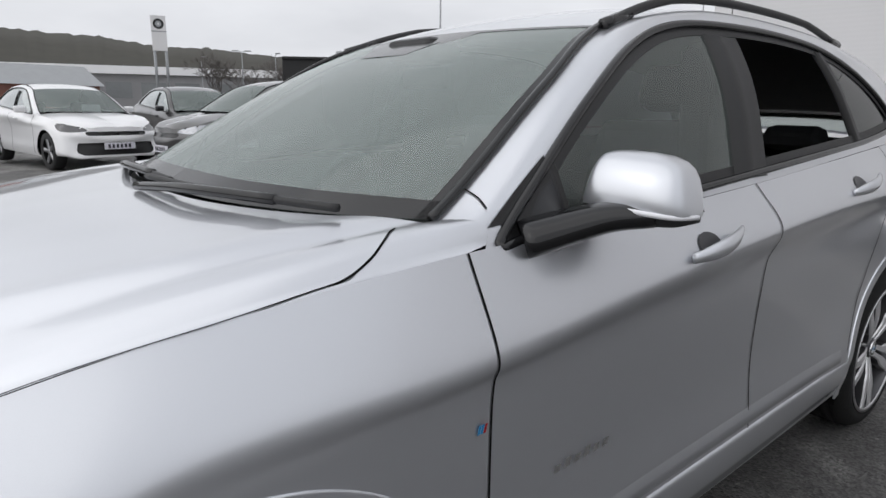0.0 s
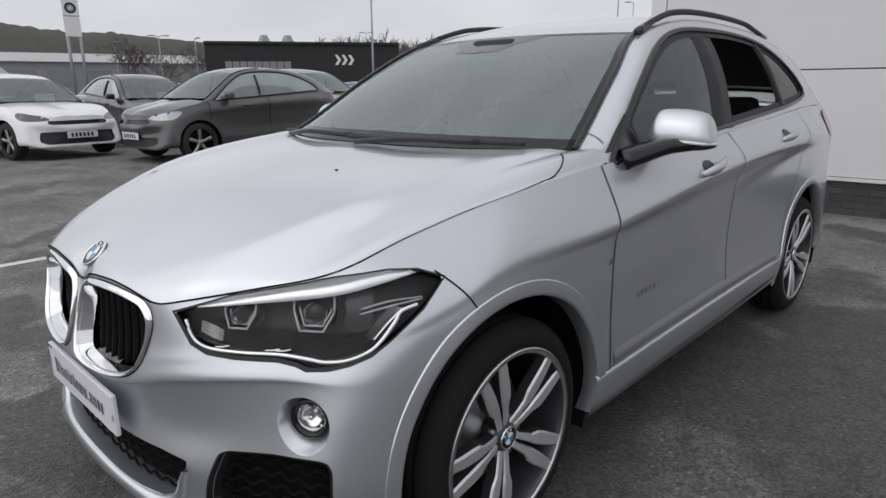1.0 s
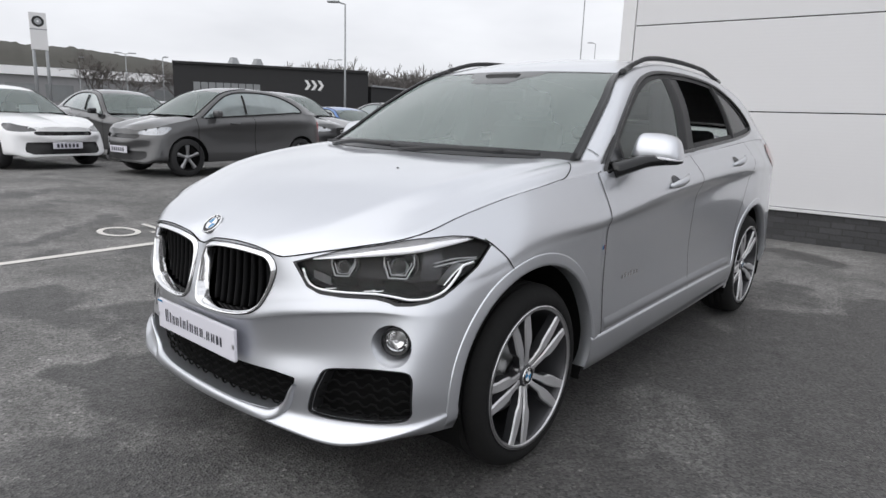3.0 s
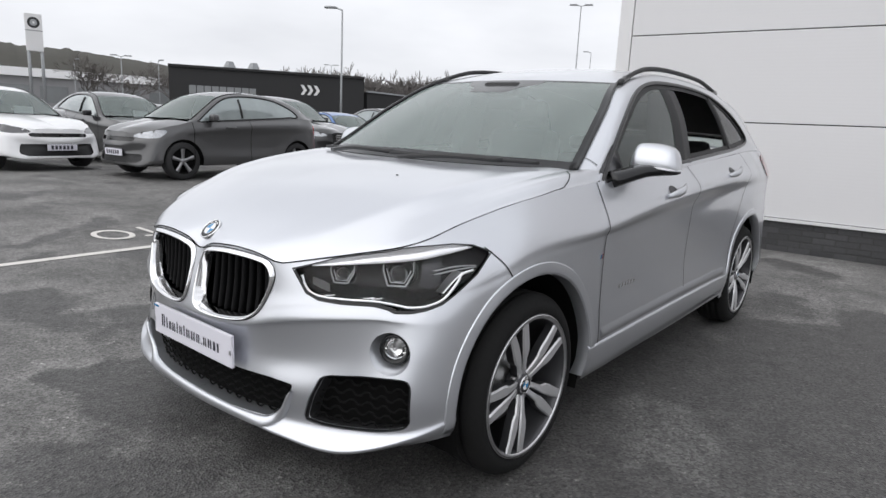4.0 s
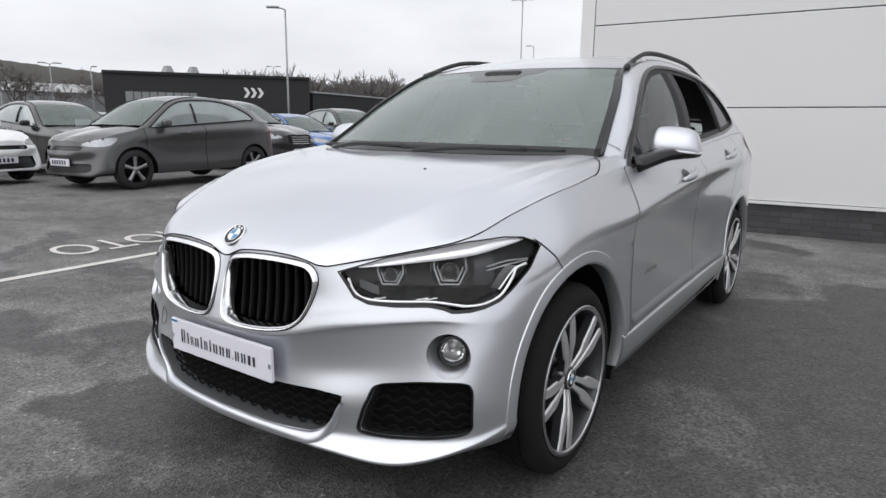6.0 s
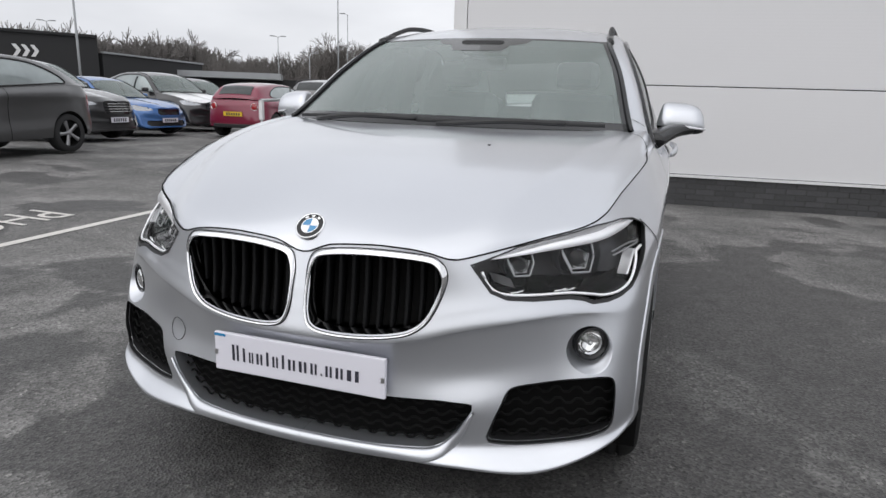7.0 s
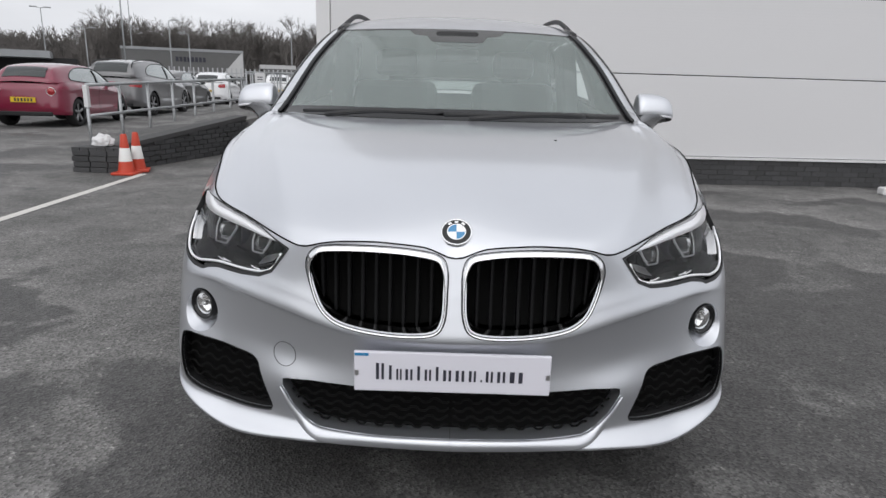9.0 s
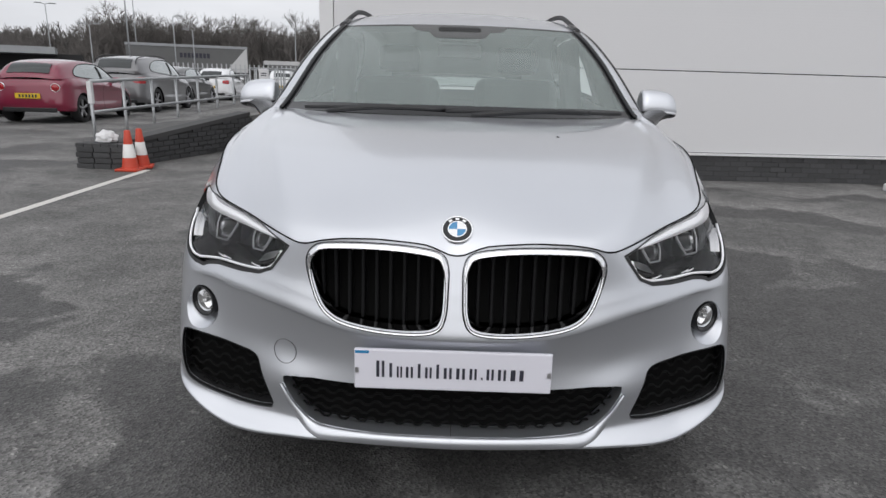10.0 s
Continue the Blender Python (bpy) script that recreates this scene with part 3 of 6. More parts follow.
# headlamps
def headlamp(side):
    flip = lambda vf: (np.array(vf[0]) * (side, 1, 1), [tuple(f)[::side] for f in vf[1]])
    lamp = part("headlamp", mesh_of("headlamp", *flip(pushed(lamp_patch, DIAG[1], .016))), pane_clear, car, "clear headlamp with twin projectors and a bright light bar")
    way = np.array(DIAG[1])
    at = lambda pts, n, d: np.array([lamp_point(u, z)[0] + way * d for u, z in crom(pts, n)])
    # brow: grey cover under the upper edge, then the white bar with a sharp lower lip
    cover = [(.500, .806), (.58, .824), (.70, .847), (.818, .867), (.900, .873), (.965, .871)]
    upper = [(.505, .802), (.58, .812), (.70, .832), (.818, .848), (.888, .862), (.960, .867)]
    lower = [(.500, .797), (.58, .803), (.70, .814), (.823, .830), (.890, .843), (.985, .862)]
    add("brow", flip(band([at(cover, 40, .003), at(upper, 40, .015)], closed=False)), lamp_brow, lamp)
    add("light_bar", flip(band([at(upper, 40, .0145), at(lower, 40, .0005), at(lower, 40, .006) - (0, 0, .002), at(lower, 40, .02)], closed=False)), lamp_bright, lamp)
    low = at([(.472, .768), (.489, .732), (.524, .712), (.603, .707), (.69, .708), (.735, .705), (.775, .700), (.807, .696), (.859, .701), (.908, .722), (.945, .767), (.957, .788), (.990, .797)], 70, .006)
    add("chrome_edge", flip(tube(low, .0042, 8)), lamp_bright, lamp)
    # floor and rear wall of the housing
    floor_f, floor_b = [(.492, .732), (.60, .709), (.735, .703), (.81, .695), (.90, .716)], [(.52, .750), (.61, .737), (.735, .733), (.81, .727), (.89, .745)]
    add("lamp_shelf", flip(band([at(floor_f, 30, .012), at(floor_b, 30, .055), at(floor_b, 30, .080)], closed=False)), gloss_black, lamp)
    ang = math.atan2(DIAG[1].y, DIAG[1].x)
    for u, z, r in ((.590, .772, .034), (.762, .780, .044)):
        c = skin.on(DIAG, u, z) + way * .055
        v, f = lathe([(.001, -.020), (r * .4, -.016), (r * .62, -.006), (r * .7, .01), (r * .86, .012), (r * 1.1, -.004), (r * 1.15, .02)], 32)
        add("projector", flip((turned(v, c, ang), f)), gloss_black, lamp)
        v, f = lathe([(r * 1.12, .0), (r * 1.20, -.006), (r * 1.26, .0), (r * 1.30, .022)], 32)
        add("bezel", flip((turned(v, c, ang), f)), lamp_bowl, lamp)
        v, f = lathe([(r * .66, -.012), (r * .55, -.026), (r * .30, -.034), (.001, -.037)], 28)
        add("projector_lens", flip((turned(v, c, ang), f)), pane_clear, lamp)
        # open hexagonal light guide round each projector
        hexa = [(-1.02, .95), (-1.0, .25), (-.62, -.78), (.55, -.80), (1.02, .15), (.98, .98)]
        path = np.concatenate([np.linspace(a, b, 8, endpoint=False) for a, b in zip(np.array(hexa)[:-1], np.array(hexa)[1:])] + [np.array(hexa)[-1:]])
        pts = np.array([lamp_point(u + a * r * 1.05, z + b * r * .92)[0] + way * .030 for a, b in path])
        add("light_ring", flip(tube(pts, .0026, 6)), lamp_ring, lamp)
        inner_p = np.array([skin.on(DIAG, u + a * r * .82, z + b * r * .72) + way * .042 for a, b in path[6:-6]])
        add("light_ring", flip(tube(inner_p, .002, 6)), lamp_ring, lamp)
    patch = [[(.836, .828), (.862, .832), (.886, .832)], [(.832, .808), (.860, .812), (.892, .812)], [(.834, .782), (.862, .786), (.894, .790)], [(.826, .742), (.856, .738), (.890, .742)]]
    add("side_reflector", flip(band([at(q, 12, d) for q, d in zip(patch, (.040, .030, .034, .055))], closed=False)), alloy_dark, lamp)
    facet = [[(.500, .760), (.530, .752), (.556, .742)], [(.505, .742), (.535, .730), (.560, .724)]]
    add("side_reflector", flip(band([at(q, 10, d) for q, d in zip(facet, (.030, .016))], closed=False)), alloy, lamp)
    for u0 in (.545, .665, .690):
        add("lamp_tick", flip(tube(at([(u0, .7135), (u0 + .018, .7145), (u0 + .034, .718)], 8, .010), .0018, 5)), lamp_bright, lamp)
    sweep = [[(.905, .735), (.935, .768), (.962, .792)], [(.880, .735), (.905, .770), (.93, .795)]]
    add("side_reflector", flip(band([at(q, 12, d) for q, d in zip(sweep, (.012, .034))], closed=False)), alloy, lamp)
    for dz in (0, .010):
        add("lamp_trim", flip(tube(at([(.868, .785 + dz), (.93, .797 + dz), (.998, .803 + dz * .4)], 14, .020), .0026, 5)), lamp_ring, lamp)



headlamp(1)
headlamp(-1)


for side in (1, -1):
    c = np.array(DIAG[0]) * .770 + fog_in * ((fog_rim @ fog_in).mean() + .022) + (0, 0, .570)
    ang = math.radians(120)
    flip = lambda vf: (np.array(vf[0]) * (side, 1, 1), np.asarray(vf[1])[:, ::side])
    v, f = lathe([(.046, .03), (.046, -.010), (.043, -.013), (.036, -.006), (.034, .004)], 36)
    fog = part("fog_lamp", mesh_of("fog_lamp", *flip((turned(v, c, ang), f))), gloss_black, car, "round fog lamp in a body-coloured recess")
    v, f = lathe([(.036, .0), (.031, .012), (.020, .020), (.008, .024), (.001, .025)], 36)
    add("reflector", flip((turned(v, c, ang), f)), fog_bright, fog)
    v, f = lathe([(.036, -.004), (.028, -.011), (.012, -.015), (.001, -.016)], 36)
    add("lens", flip((turned(v, c, ang), f)), pane_clear, fog)
    v, f = lathe([(.011, .022), (.011, .0), (.006, -.006), (.001, -.007)], 20)
    add("bulb_cap", flip((turned(v * (1, .7, .7), c, ang), f)), alloy, fog)
    for a in (-.7, .5):
        bar = np.array([(.004, .030 * math.cos(k), .030 * math.sin(k)) for k in np.linspace(a - .5, a + .5, 9)])
        add("reflector_rib", flip((lambda q: (turned(q[0], c, ang), np.array([(*f_, f_[-1])[:4] for f_ in q[1] if len(f_) == 4])))(tube(bar, .003, 4))), alloy_dark, fog)

# wheel arches: body-coloured flares and dark liners
for y in AXLES:
    k = np.linspace(math.radians(-12), math.radians(192), 70)
    ringset = []
    for r, lift in ((.4455, -.002), (.445, .0022), (.4435, .0034), (.4415, .0036), (.412, .0042), (.409, .0040), (.405, .0026), (.402, -.003), (.399, -.05)):
        ring = []
        for a in k:
            yy, zz = y + r * math.cos(a), ARCH_Z + r * math.sin(a)
            s = skin.on(SIDE, yy, max(zz, .245))
            ring.append((s[0] + lift, yy, max(zz, .235)))
        ringset.append(np.array(ring))
    add_pair("wheel_arch", band(ringset, closed=False), silver, car)
    k = np.linspace(math.radians(-20), math.radians(200), 40)
    rr = [np.stack([np.full(40, x), y + r * np.cos(k), ARCH_Z + r * np.sin(k)], 1) for x, r in ((.875, .405), (.60, .41), (.50, .38), (.48, .02))]
    add_pair("arch_liner", band(rr, closed=False), dark_void, car)

# sill mouldings below the doors
sill_rows = []
for dz, out in ((.240, .0), (.250, .006), (.30, .009), (.375, .007), (.388, .003), (.392, -.004)):
    sill_rows.append(np.array([skin.on(SIDE, y, dz) + (out, 0, .022 * (y - 1.25) / 1.8) for y in np.linspace(1.235, 3.10, 40)]))
add_pair("sill_moulding", band(sill_rows, closed=False), silver, car)
step = np.linspace(1.34, 3.0, 30)
upper_rows = []
for dz, out in ((.400, -.003), (.404, .003), (.43, .004), (.455, -.001)):
    upper_rows.append(np.array([skin.on(SIDE, y, dz + .02 * (y - 1.3) / 1.7) + (out, 0, 0) for y in step]))
add_pair("door_moulding", band(upper_rows, closed=False), silver, car)
floor_v = np.array([(s * w, y, .26) for y, w in ((.2, .45), (.42, .70), (.6, .72), (3.9, .72), (4.3, .6)) for s in (-1, 1)])
add("underbody", (floor_v, np.array([(2 * i, 2 * i + 1, 2 * i + 3, 2 * i + 2) for i in range(4)])), dark_void, car)
add("bulkhead", (np.array([(-.7, .55, .26), (.7, .55, .26), (.7, .75, .95), (-.7, .75, .95)]), np.array([(0, 1, 2, 3)])), dark_void, car)

# bonnet
top = body[:, -1]
corner = int(4 * PER)
last = int(7.1 * PER)
cab = loft(CABIN, 24, 33, mirror=False)
half = 40
front_edge = top[np.linspace(0, corner, half + 1).astype(int)]
front_edge = np.concatenate([front_edge[:0:-1] * (-1, 1, 1), front_edge])
m = 60
side_edge = np.stack([np.interp(np.linspace(corner, last, m), np.arange(ns), top[:, i]) for i in range(3)], 1)
back_mid = crom([(0, 1.042, 1.083), (.25, 1.058, 1.082), (.45, 1.106, 1.083), (.60, 1.172, 1.085), (.685, 1.228, 1.089), tuple(cab[24, -1] - (0, .012, .003))], half - 11)
foot = cab[24, ::-1] + (0, 0, .0015)
foot = np.stack([np.interp(np.linspace(0, 32, 13), np.arange(33), foot[:, k]) for k in range(3)], 1)[1:]
foot[-1] = side_edge[-1]
back_mid = np.concatenate([back_mid, foot])
back_edge = np.concatenate([back_mid[:0:-1] * (-1, 1, 1), back_mid])
na = 2 * half + 1
a = np.linspace(-1, 1, na)[:, None, None]
t = np.linspace(0, 1, m)[None, :, None]
left, right = (side_edge * (-1, 1, 1))[None], side_edge[None]
ex = front_edge[:, 0]
fit_z = np.polynomial.polynomial.polyfit(ex ** 2, front_edge[:, 2], 2)
dev = (front_edge[:, 2] - np.polynomial.polynomial.polyval(ex ** 2, fit_z)) * (1 - np.abs(np.linspace(-1, 1, na)) ** 10)
calm = front_edge.copy()
calm[:, 2] -= dev
f_, b_ = calm[:, None], back_edge[:, None]
ah = (a + 1) / 2
c00, c10, c01, c11 = left[:, :1], right[:, :1], left[:, -1:], right[:, -1:]
hood = (1 - t) * f_ + t * b_ + (1 - ah) * left + ah * right - ((1 - ah) * (1 - t) * c00 + ah * (1 - t) * c10 + (1 - ah) * t * c01 + ah * t * c11)
crown = np.clip(1 - a[..., 0] ** 2, 0, 1) ** .8 * np.sin(np.pi * np.clip(t[..., 0], 0, 1)) ** .8
hood[..., 2] += .028 * crown + dev[:, None] * np.exp(-(t[..., 0] / .06))
hood[..., 2] += .017 * (1 - np.exp(-t[..., 0] / .05)) * np.exp(-t[..., 0] / .26) * (1 - np.abs(a[..., 0]) ** 5)
hood[..., 2] += .006 * np.exp(-((np.abs(a[..., 0]) - .52 - .1 * t[..., 0]) / .07) ** 2) * np.sin(np.pi * t[..., 0])
hood[..., 2] += .0015 * np.clip((.62 - t[..., 0]) / .08, 0, 1)
bonnet = Skin(hood.reshape(-1, 3), grid_faces(na, m)[:, ::-1])
add("bonnet", (bonnet.v, bonnet.f[:, ::-1]), silver, car)
hn = normals_of(hood)
hn *= np.sign(hn[..., 2:3])
fore_run = hood[-1][hood[-1][:, 1] < .95]
turn_in = [(.822, 1.03), (.822, 1.085), (.813, 1.135), (.796, 1.172), (.772, 1.200), (.754, 1.224)]
turn_in = np.array([tuple(bonnet.tree.ray_cast(Vector((x, y, 3)), Vector((0, 0, -1)))[0] or bonnet.tree.find_nearest(Vector((x, y, 1.02)))[0]) for x, y in turn_in])
lp_ = crom(np.concatenate([fore_run[::6], turn_in]), 120)
ln_ = np.array([tuple(bonnet.tree.find_nearest(Vector(q))[1]) for q in lp_])
ln_ *= np.sign(ln_[:, 2:3])
add_pair("shut_line", strip(lp_, ln_, .0021, .0015), dark_void, car)
add("shut_line", strip(hood[:, 0] + (0, -.001, .0005), hn[:, 0], .0022), dark_void, car)

# cabin
nc = cab.shape[0]
side_skin = Skin(cab[24:].reshape(-1, 3), grid_faces(nc - 24, 33))
DLO = rounded(WINDOW, 120)
panes = side_skin.cut(SIDE, DLO)
add_pair("cabin_side", compact(side_skin.v, side_skin.f), silver, car)
rim = np.array([side_skin.on(SIDE, u, z) for u, z in DLO])
add_pair("window_trim", tube(rim + (.001, 0, 0), .011, 8, closed=True), gloss_black, car)
inner = shrink(DLO, .012)
seam_p = np.array([side_skin.on(SIDE, y, z, .001) for y, z in crom([(1.370, 1.141), (1.382, 1.136), (1.390, 1.122), (1.386, 1.102)], 16)])
seam_n = np.array([side_skin.on(SIDE, y, z, .01) for y, z in crom([(1.370, 1.141), (1.382, 1.136), (1.390, 1.122), (1.386, 1.102)], 16)]) - seam_p
add_pair("shut_line", strip(seam_p, seam_n / np.linalg.norm(seam_n, axis=1)[:, None], .0016), dark_void, car)
rim2 = [np.array([side_skin.on(SIDE, u, z) + (-.004, 0, 0) for u, z in shrink(DLO, d)]) for d in (.0, .03)]
add_pair("window_frame", band(rim2), black_plastic, car)
pc = panes[0][panes[1]].mean(1)
for name, y0, y1, mat in (("front_window", 1.3, 2.32, pane_side), ("quarter_window", 3.14, 3.8, pane_tint), ("rear_window_pane", 2.32, 3.14, pane_tint)):
    f = panes[1][(pc[:, 1] > y0) & (pc[:, 1] < y1)]
    v, f = compact(panes[0], f)
    if name == "rear_window_pane":
        # wound down on the near side, shut on the far one
        add(name, mirrored(v + (-.006, 0, 0), f), mat, car)
    else:
        add_pair(name, (v + (-.006, 0, 0), f), mat, car)
for y0, y1, lean in ((2.235, 2.405, .06), (3.155, 3.205, -.09), (1.55, 1.578, -.02)):
    zs = np.linspace(1.07, 1.51, 14)
    rows = []
    for e in (0, 1):
        row = []
        for z in zs:
            y = (y0, y1)[e] + lean * (z - 1.1) / .35
            zz = z
            row.append(side_skin.on(SIDE, y, zz) + (.002, 0, 0))
        rows.append(np.array(row))
    keep = inside(shrink(DLO, -.004), rows[0][:, 1], rows[0][:, 2])
    rows = [r[keep] for r in rows]
    add_pair("window_pillar", band([rows[0] + (-.02, 0, 0), rows[0], rows[1], rows[1] + (-.02, 0, 0)], closed=False), black_plastic, car)

edge = cab[:, -1]
i0, ia = int(3 * 24), 24
roof_edge = edge[i0:]
nr = len(roof_edge)
xs = np.linspace(-1, 1, 33)[:, None]
roof = np.zeros((33, nr, 3))
roof[..., 0] = xs * roof_edge[None, :, 0]
tt = np.linspace(0, 1, nr)[None]
roof[..., 1] = roof_edge[None, :, 1] - .085 * (1 - xs ** 2) * (1 - tt) ** 3 + .06 * (1 - xs ** 2) * tt ** 2
roof[..., 2] = roof_edge[None, :, 2] + (.010 + .026 * np.clip(tt * 5, 0, 1)) * (1 - np.abs(xs) ** 2.4)
REAR0, REAR1 = int(nr * .80), int(nr * .985)
roof_f = grid_faces(33, nr)
ri, rj = roof_f[:, 0] // nr, roof_f[:, 0] % nr
roof_f = roof_f[~((ri >= 4) & (ri < 28) & (rj >= REAR0) & (rj < REAR1 - 1))]
add("roof", (roof.reshape(-1, 3), roof_f[:, ::-1]), silver, car)
sun_v = roof[8:25, int(nr * .26):int(nr * .5)].copy()
sun_v[..., 2] += .003
add("sunroof_glass", (sun_v.reshape(-1, 3), grid_faces(17, sun_v.shape[1])), gloss_black, car)
glass_v = roof[4:29, REAR0:REAR1].copy()
add("rear_window", (glass_v.reshape(-1, 3), grid_faces(25, glass_v.shape[1])), pane_rear, car, "tinted rear window")

# windscreen, between cowl and roof
aedge = np.stack([np.interp(np.linspace(ia, i0, 40), np.arange(nc), edge[:, i]) for i in range(3)], 1)
base = crom([(0, 1.065, 1.083), (.3, 1.085, 1.083), (.55, 1.16, 1.085), tuple(aedge[0])], 25)
head = np.stack([roof[16:, 0, i] for i in range(3)], 1)
head = np.stack([np.interp(np.linspace(0, 16, 25), np.arange(17), head[:, i]) for i in range(3)], 1)
screen = np.zeros((25, 40, 3))
for j in range(40):
    q = j / 39
    mid = (1 - q) * base + q * head
    target = aedge[j]
    mid += (target - mid[-1]) * np.linspace(0, 1, 25)[:, None] ** 2
    mid[:, 2] += .030 * math.sin(math.pi * q) * (1 - np.linspace(0, 1, 25) ** 2)
    screen[:, j] = mid
sv, sf = both(screen.reshape(-1, 3), grid_faces(25, 40))
windscreen = add("windscreen", (sv, sf), pane_screen, car, "windscreen with water streaks and a black border")
sn = normals_of(screen)
sn *= np.sign(sn[..., 2:3])
for j0, j1, i_0, i_1 in ((38, 40, 0, 25), (0, 4, 0, 25), (0, 40, 23, 25)):
    g = (screen + sn * .0015)[i_0:i_1, j0:j1]
    add_pair("screen_border", (g.reshape(-1, 3), grid_faces(g.shape[0], g.shape[1])), gloss_black, windscreen)
for i_1, j0, j1, taper in ((11, 34, 40, .80), (7, 30, 36, .72)):
    g = (screen + sn * .0018)[0:i_1, j0:j1].copy()
    g[..., 0] *= (taper + (1 - taper) * np.linspace(0, 1, j1 - j0))[None]
    add_pair("sensor_border", (g.reshape(-1, 3), grid_faces(i_1, j1 - j0)), sensor_dots, windscreen)
g = crom(aedge, 40)
add_pair("screen_seal", tube(g + (.004, -.002, .004), .010, 6), gloss_black, car)
cowl = [hood[half - 28:half + 29, -1] + (0, .004, -.012), np.concatenate([base[:0:-1] * (-1, 1, 1), base])]
cw = np.stack([np.interp(np.linspace(0, len(cowl[0]) - 1, 49), np.arange(len(cowl[0])), cowl[0][:, i]) for i in range(3)], 1)
add("cowl", band([cw[4:-4], cowl[1][4:-4] + (0, 0, -.01), cowl[1][4:-4] + (0, .02, -.004)], closed=False), black_plastic, car)

# roof rails
rail_y = np.linspace(1.95, 3.57, 40)
re = np.stack([np.interp(rail_y, edge[:, 1], edge[:, i]) for i in range(3)], 1)
rise = .026 * np.clip(np.minimum((rail_y - 1.95) / .34, (3.57 - rail_y) / .34), 0, 1) ** .9
add_pair("roof_rail", tube(re + np.stack([np.full(40, .015), np.zeros(40), rise], 1), .0115, 8, squash=(1, 1.1)), black_plastic, car)
for i in (0, 36):
    add_pair("rail_foot", tube(re[i:i + 4] + (.012, 0, .004), .017, 6), gloss_black, car)

# wing mirrors
def wing_mirror(side):
    flip = lambda v: np.array(v) * (side, 1, 1)
    k = np.linspace(0, 2 * math.pi, 40, endpoint=False)
    c_, s_ = np.sign(np.cos(k)) * np.abs(np.cos(k)) ** .55, np.sign(np.sin(k)) * np.abs(np.sin(k)) ** .62

    def ring(z, x0, x1, y0, y1, tip=0.0):
        x = (x0 + x1) / 2 + (x1 - x0) / 2 * c_
        return np.stack([x, (y0 + y1) / 2 + (y1 - y0) / 2 * s_ + .03 * (x - .85) / .19, z - tip * np.clip((x - .85) / .19, 0, 1) ** 1.5], 1)

    cap_rows = [ring(1.106, .846, 1.044, 1.566, 1.690, .012), ring(1.118, .848, 1.044, 1.563, 1.692, .012), ring(1.145, .853, 1.039, 1.566, 1.692, .011), ring(1.168, .858, 1.032, 1.574, 1.690, .012),
                ring(1.186, .863, 1.022, 1.586, 1.688, .014), ring(1.197, .869, 1.008, 1.600, 1.682, .014), ring(1.203, .882, .985, 1.618, 1.672, .012), ring(1.205, .91, .95, 1.64, 1.655, .008)]
    low_rows = [ring(1.104, .848, 1.042, 1.569, 1.688, .012), ring(1.094, .850, 1.041, 1.572, 1.688, .012), ring(1.080, .856, 1.022, 1.585, 1.684, .006), ring(1.070, .87, .98, 1.60, 1.675), ring(1.068, .90, .94, 1.625, 1.65)]
    ord_ = slice(None, None, side)
    cv, cf = band(cap_rows)
    mir = part("wing_mirror", mesh_of("wing_mirror", flip(cv), cf[:, ord_]), silver, car, "silver wing mirror on a black foot")
    lv, lf = band(low_rows)
    add("mirror_base", (flip(lv), lf[:, ord_]), black_plastic, mir)
    gv, gf = band([ring(1.105, .868, 1.028, 1.690, 1.694, .010), ring(1.180, .886, 1.004, 1.690, 1.694, .012)])
    add("mirror_glass", (flip(gv), gf[:, ord_]), gloss_black, mir)
    foot = crom([(.825, 1.45, 1.044), (.87, 1.52, 1.066), (.92, 1.58, 1.086), (.98, 1.63, 1.094)], 16)
    v, f = tube(foot, np.linspace(.046, .030, 16), 12, squash=(1.4, .8))
    add("mirror_foot", (flip(v), f), gloss_black, mir)
    v, f = tube(crom([(.93, 1.572, 1.106), (.99, 1.583, 1.101), (1.030, 1.612, 1.096), (1.046, 1.665, 1.094)], 16), .005, 6)
    add("indicator", (flip(v), f), white_plastic, mir)
    tri = np.array([side_skin.on(SIDE, y, z) + (.004, 0, 0) for y, z in ((1.37, 1.075), (1.56, 1.085), (1.55, 1.19), (1.47, 1.14))])
    add("mirror_sail", (flip(tri), [(0, 1, 2, 3)]), gloss_black, mir)


wing_mirror(1)
wing_mirror(-1)

# door handles
for y, z in ((1.99, .984), (2.965, 1.050)):
    s = skin.on(SIDE, y, z)
    run = np.linspace(-.105, .105, 20)
    bow = np.array([(s[0] + .012 + .026 * math.cos(k / .105 * 1.4), y + k, z + .02 * k / .1) for k in run])
    # flat dark patch on the door, painting the shade of a hollow behind the handle
    cup = np.array([skin.on(SIDE, y + .045 * math.cos(q) - .01, z - .004 + .026 * math.sin(q), .0022) for q in np.linspace(0, 2 * math.pi, 24, endpoint=False)])
    add_pair("handle_shade", (cup, [tuple(range(24))]), alloy_dark, car)
    add_pair("door_handle", tube(bow, .006 + .011 * np.cos(run / .105 * 1.3), 10, squash=(.7, 1.2)), silver, car)

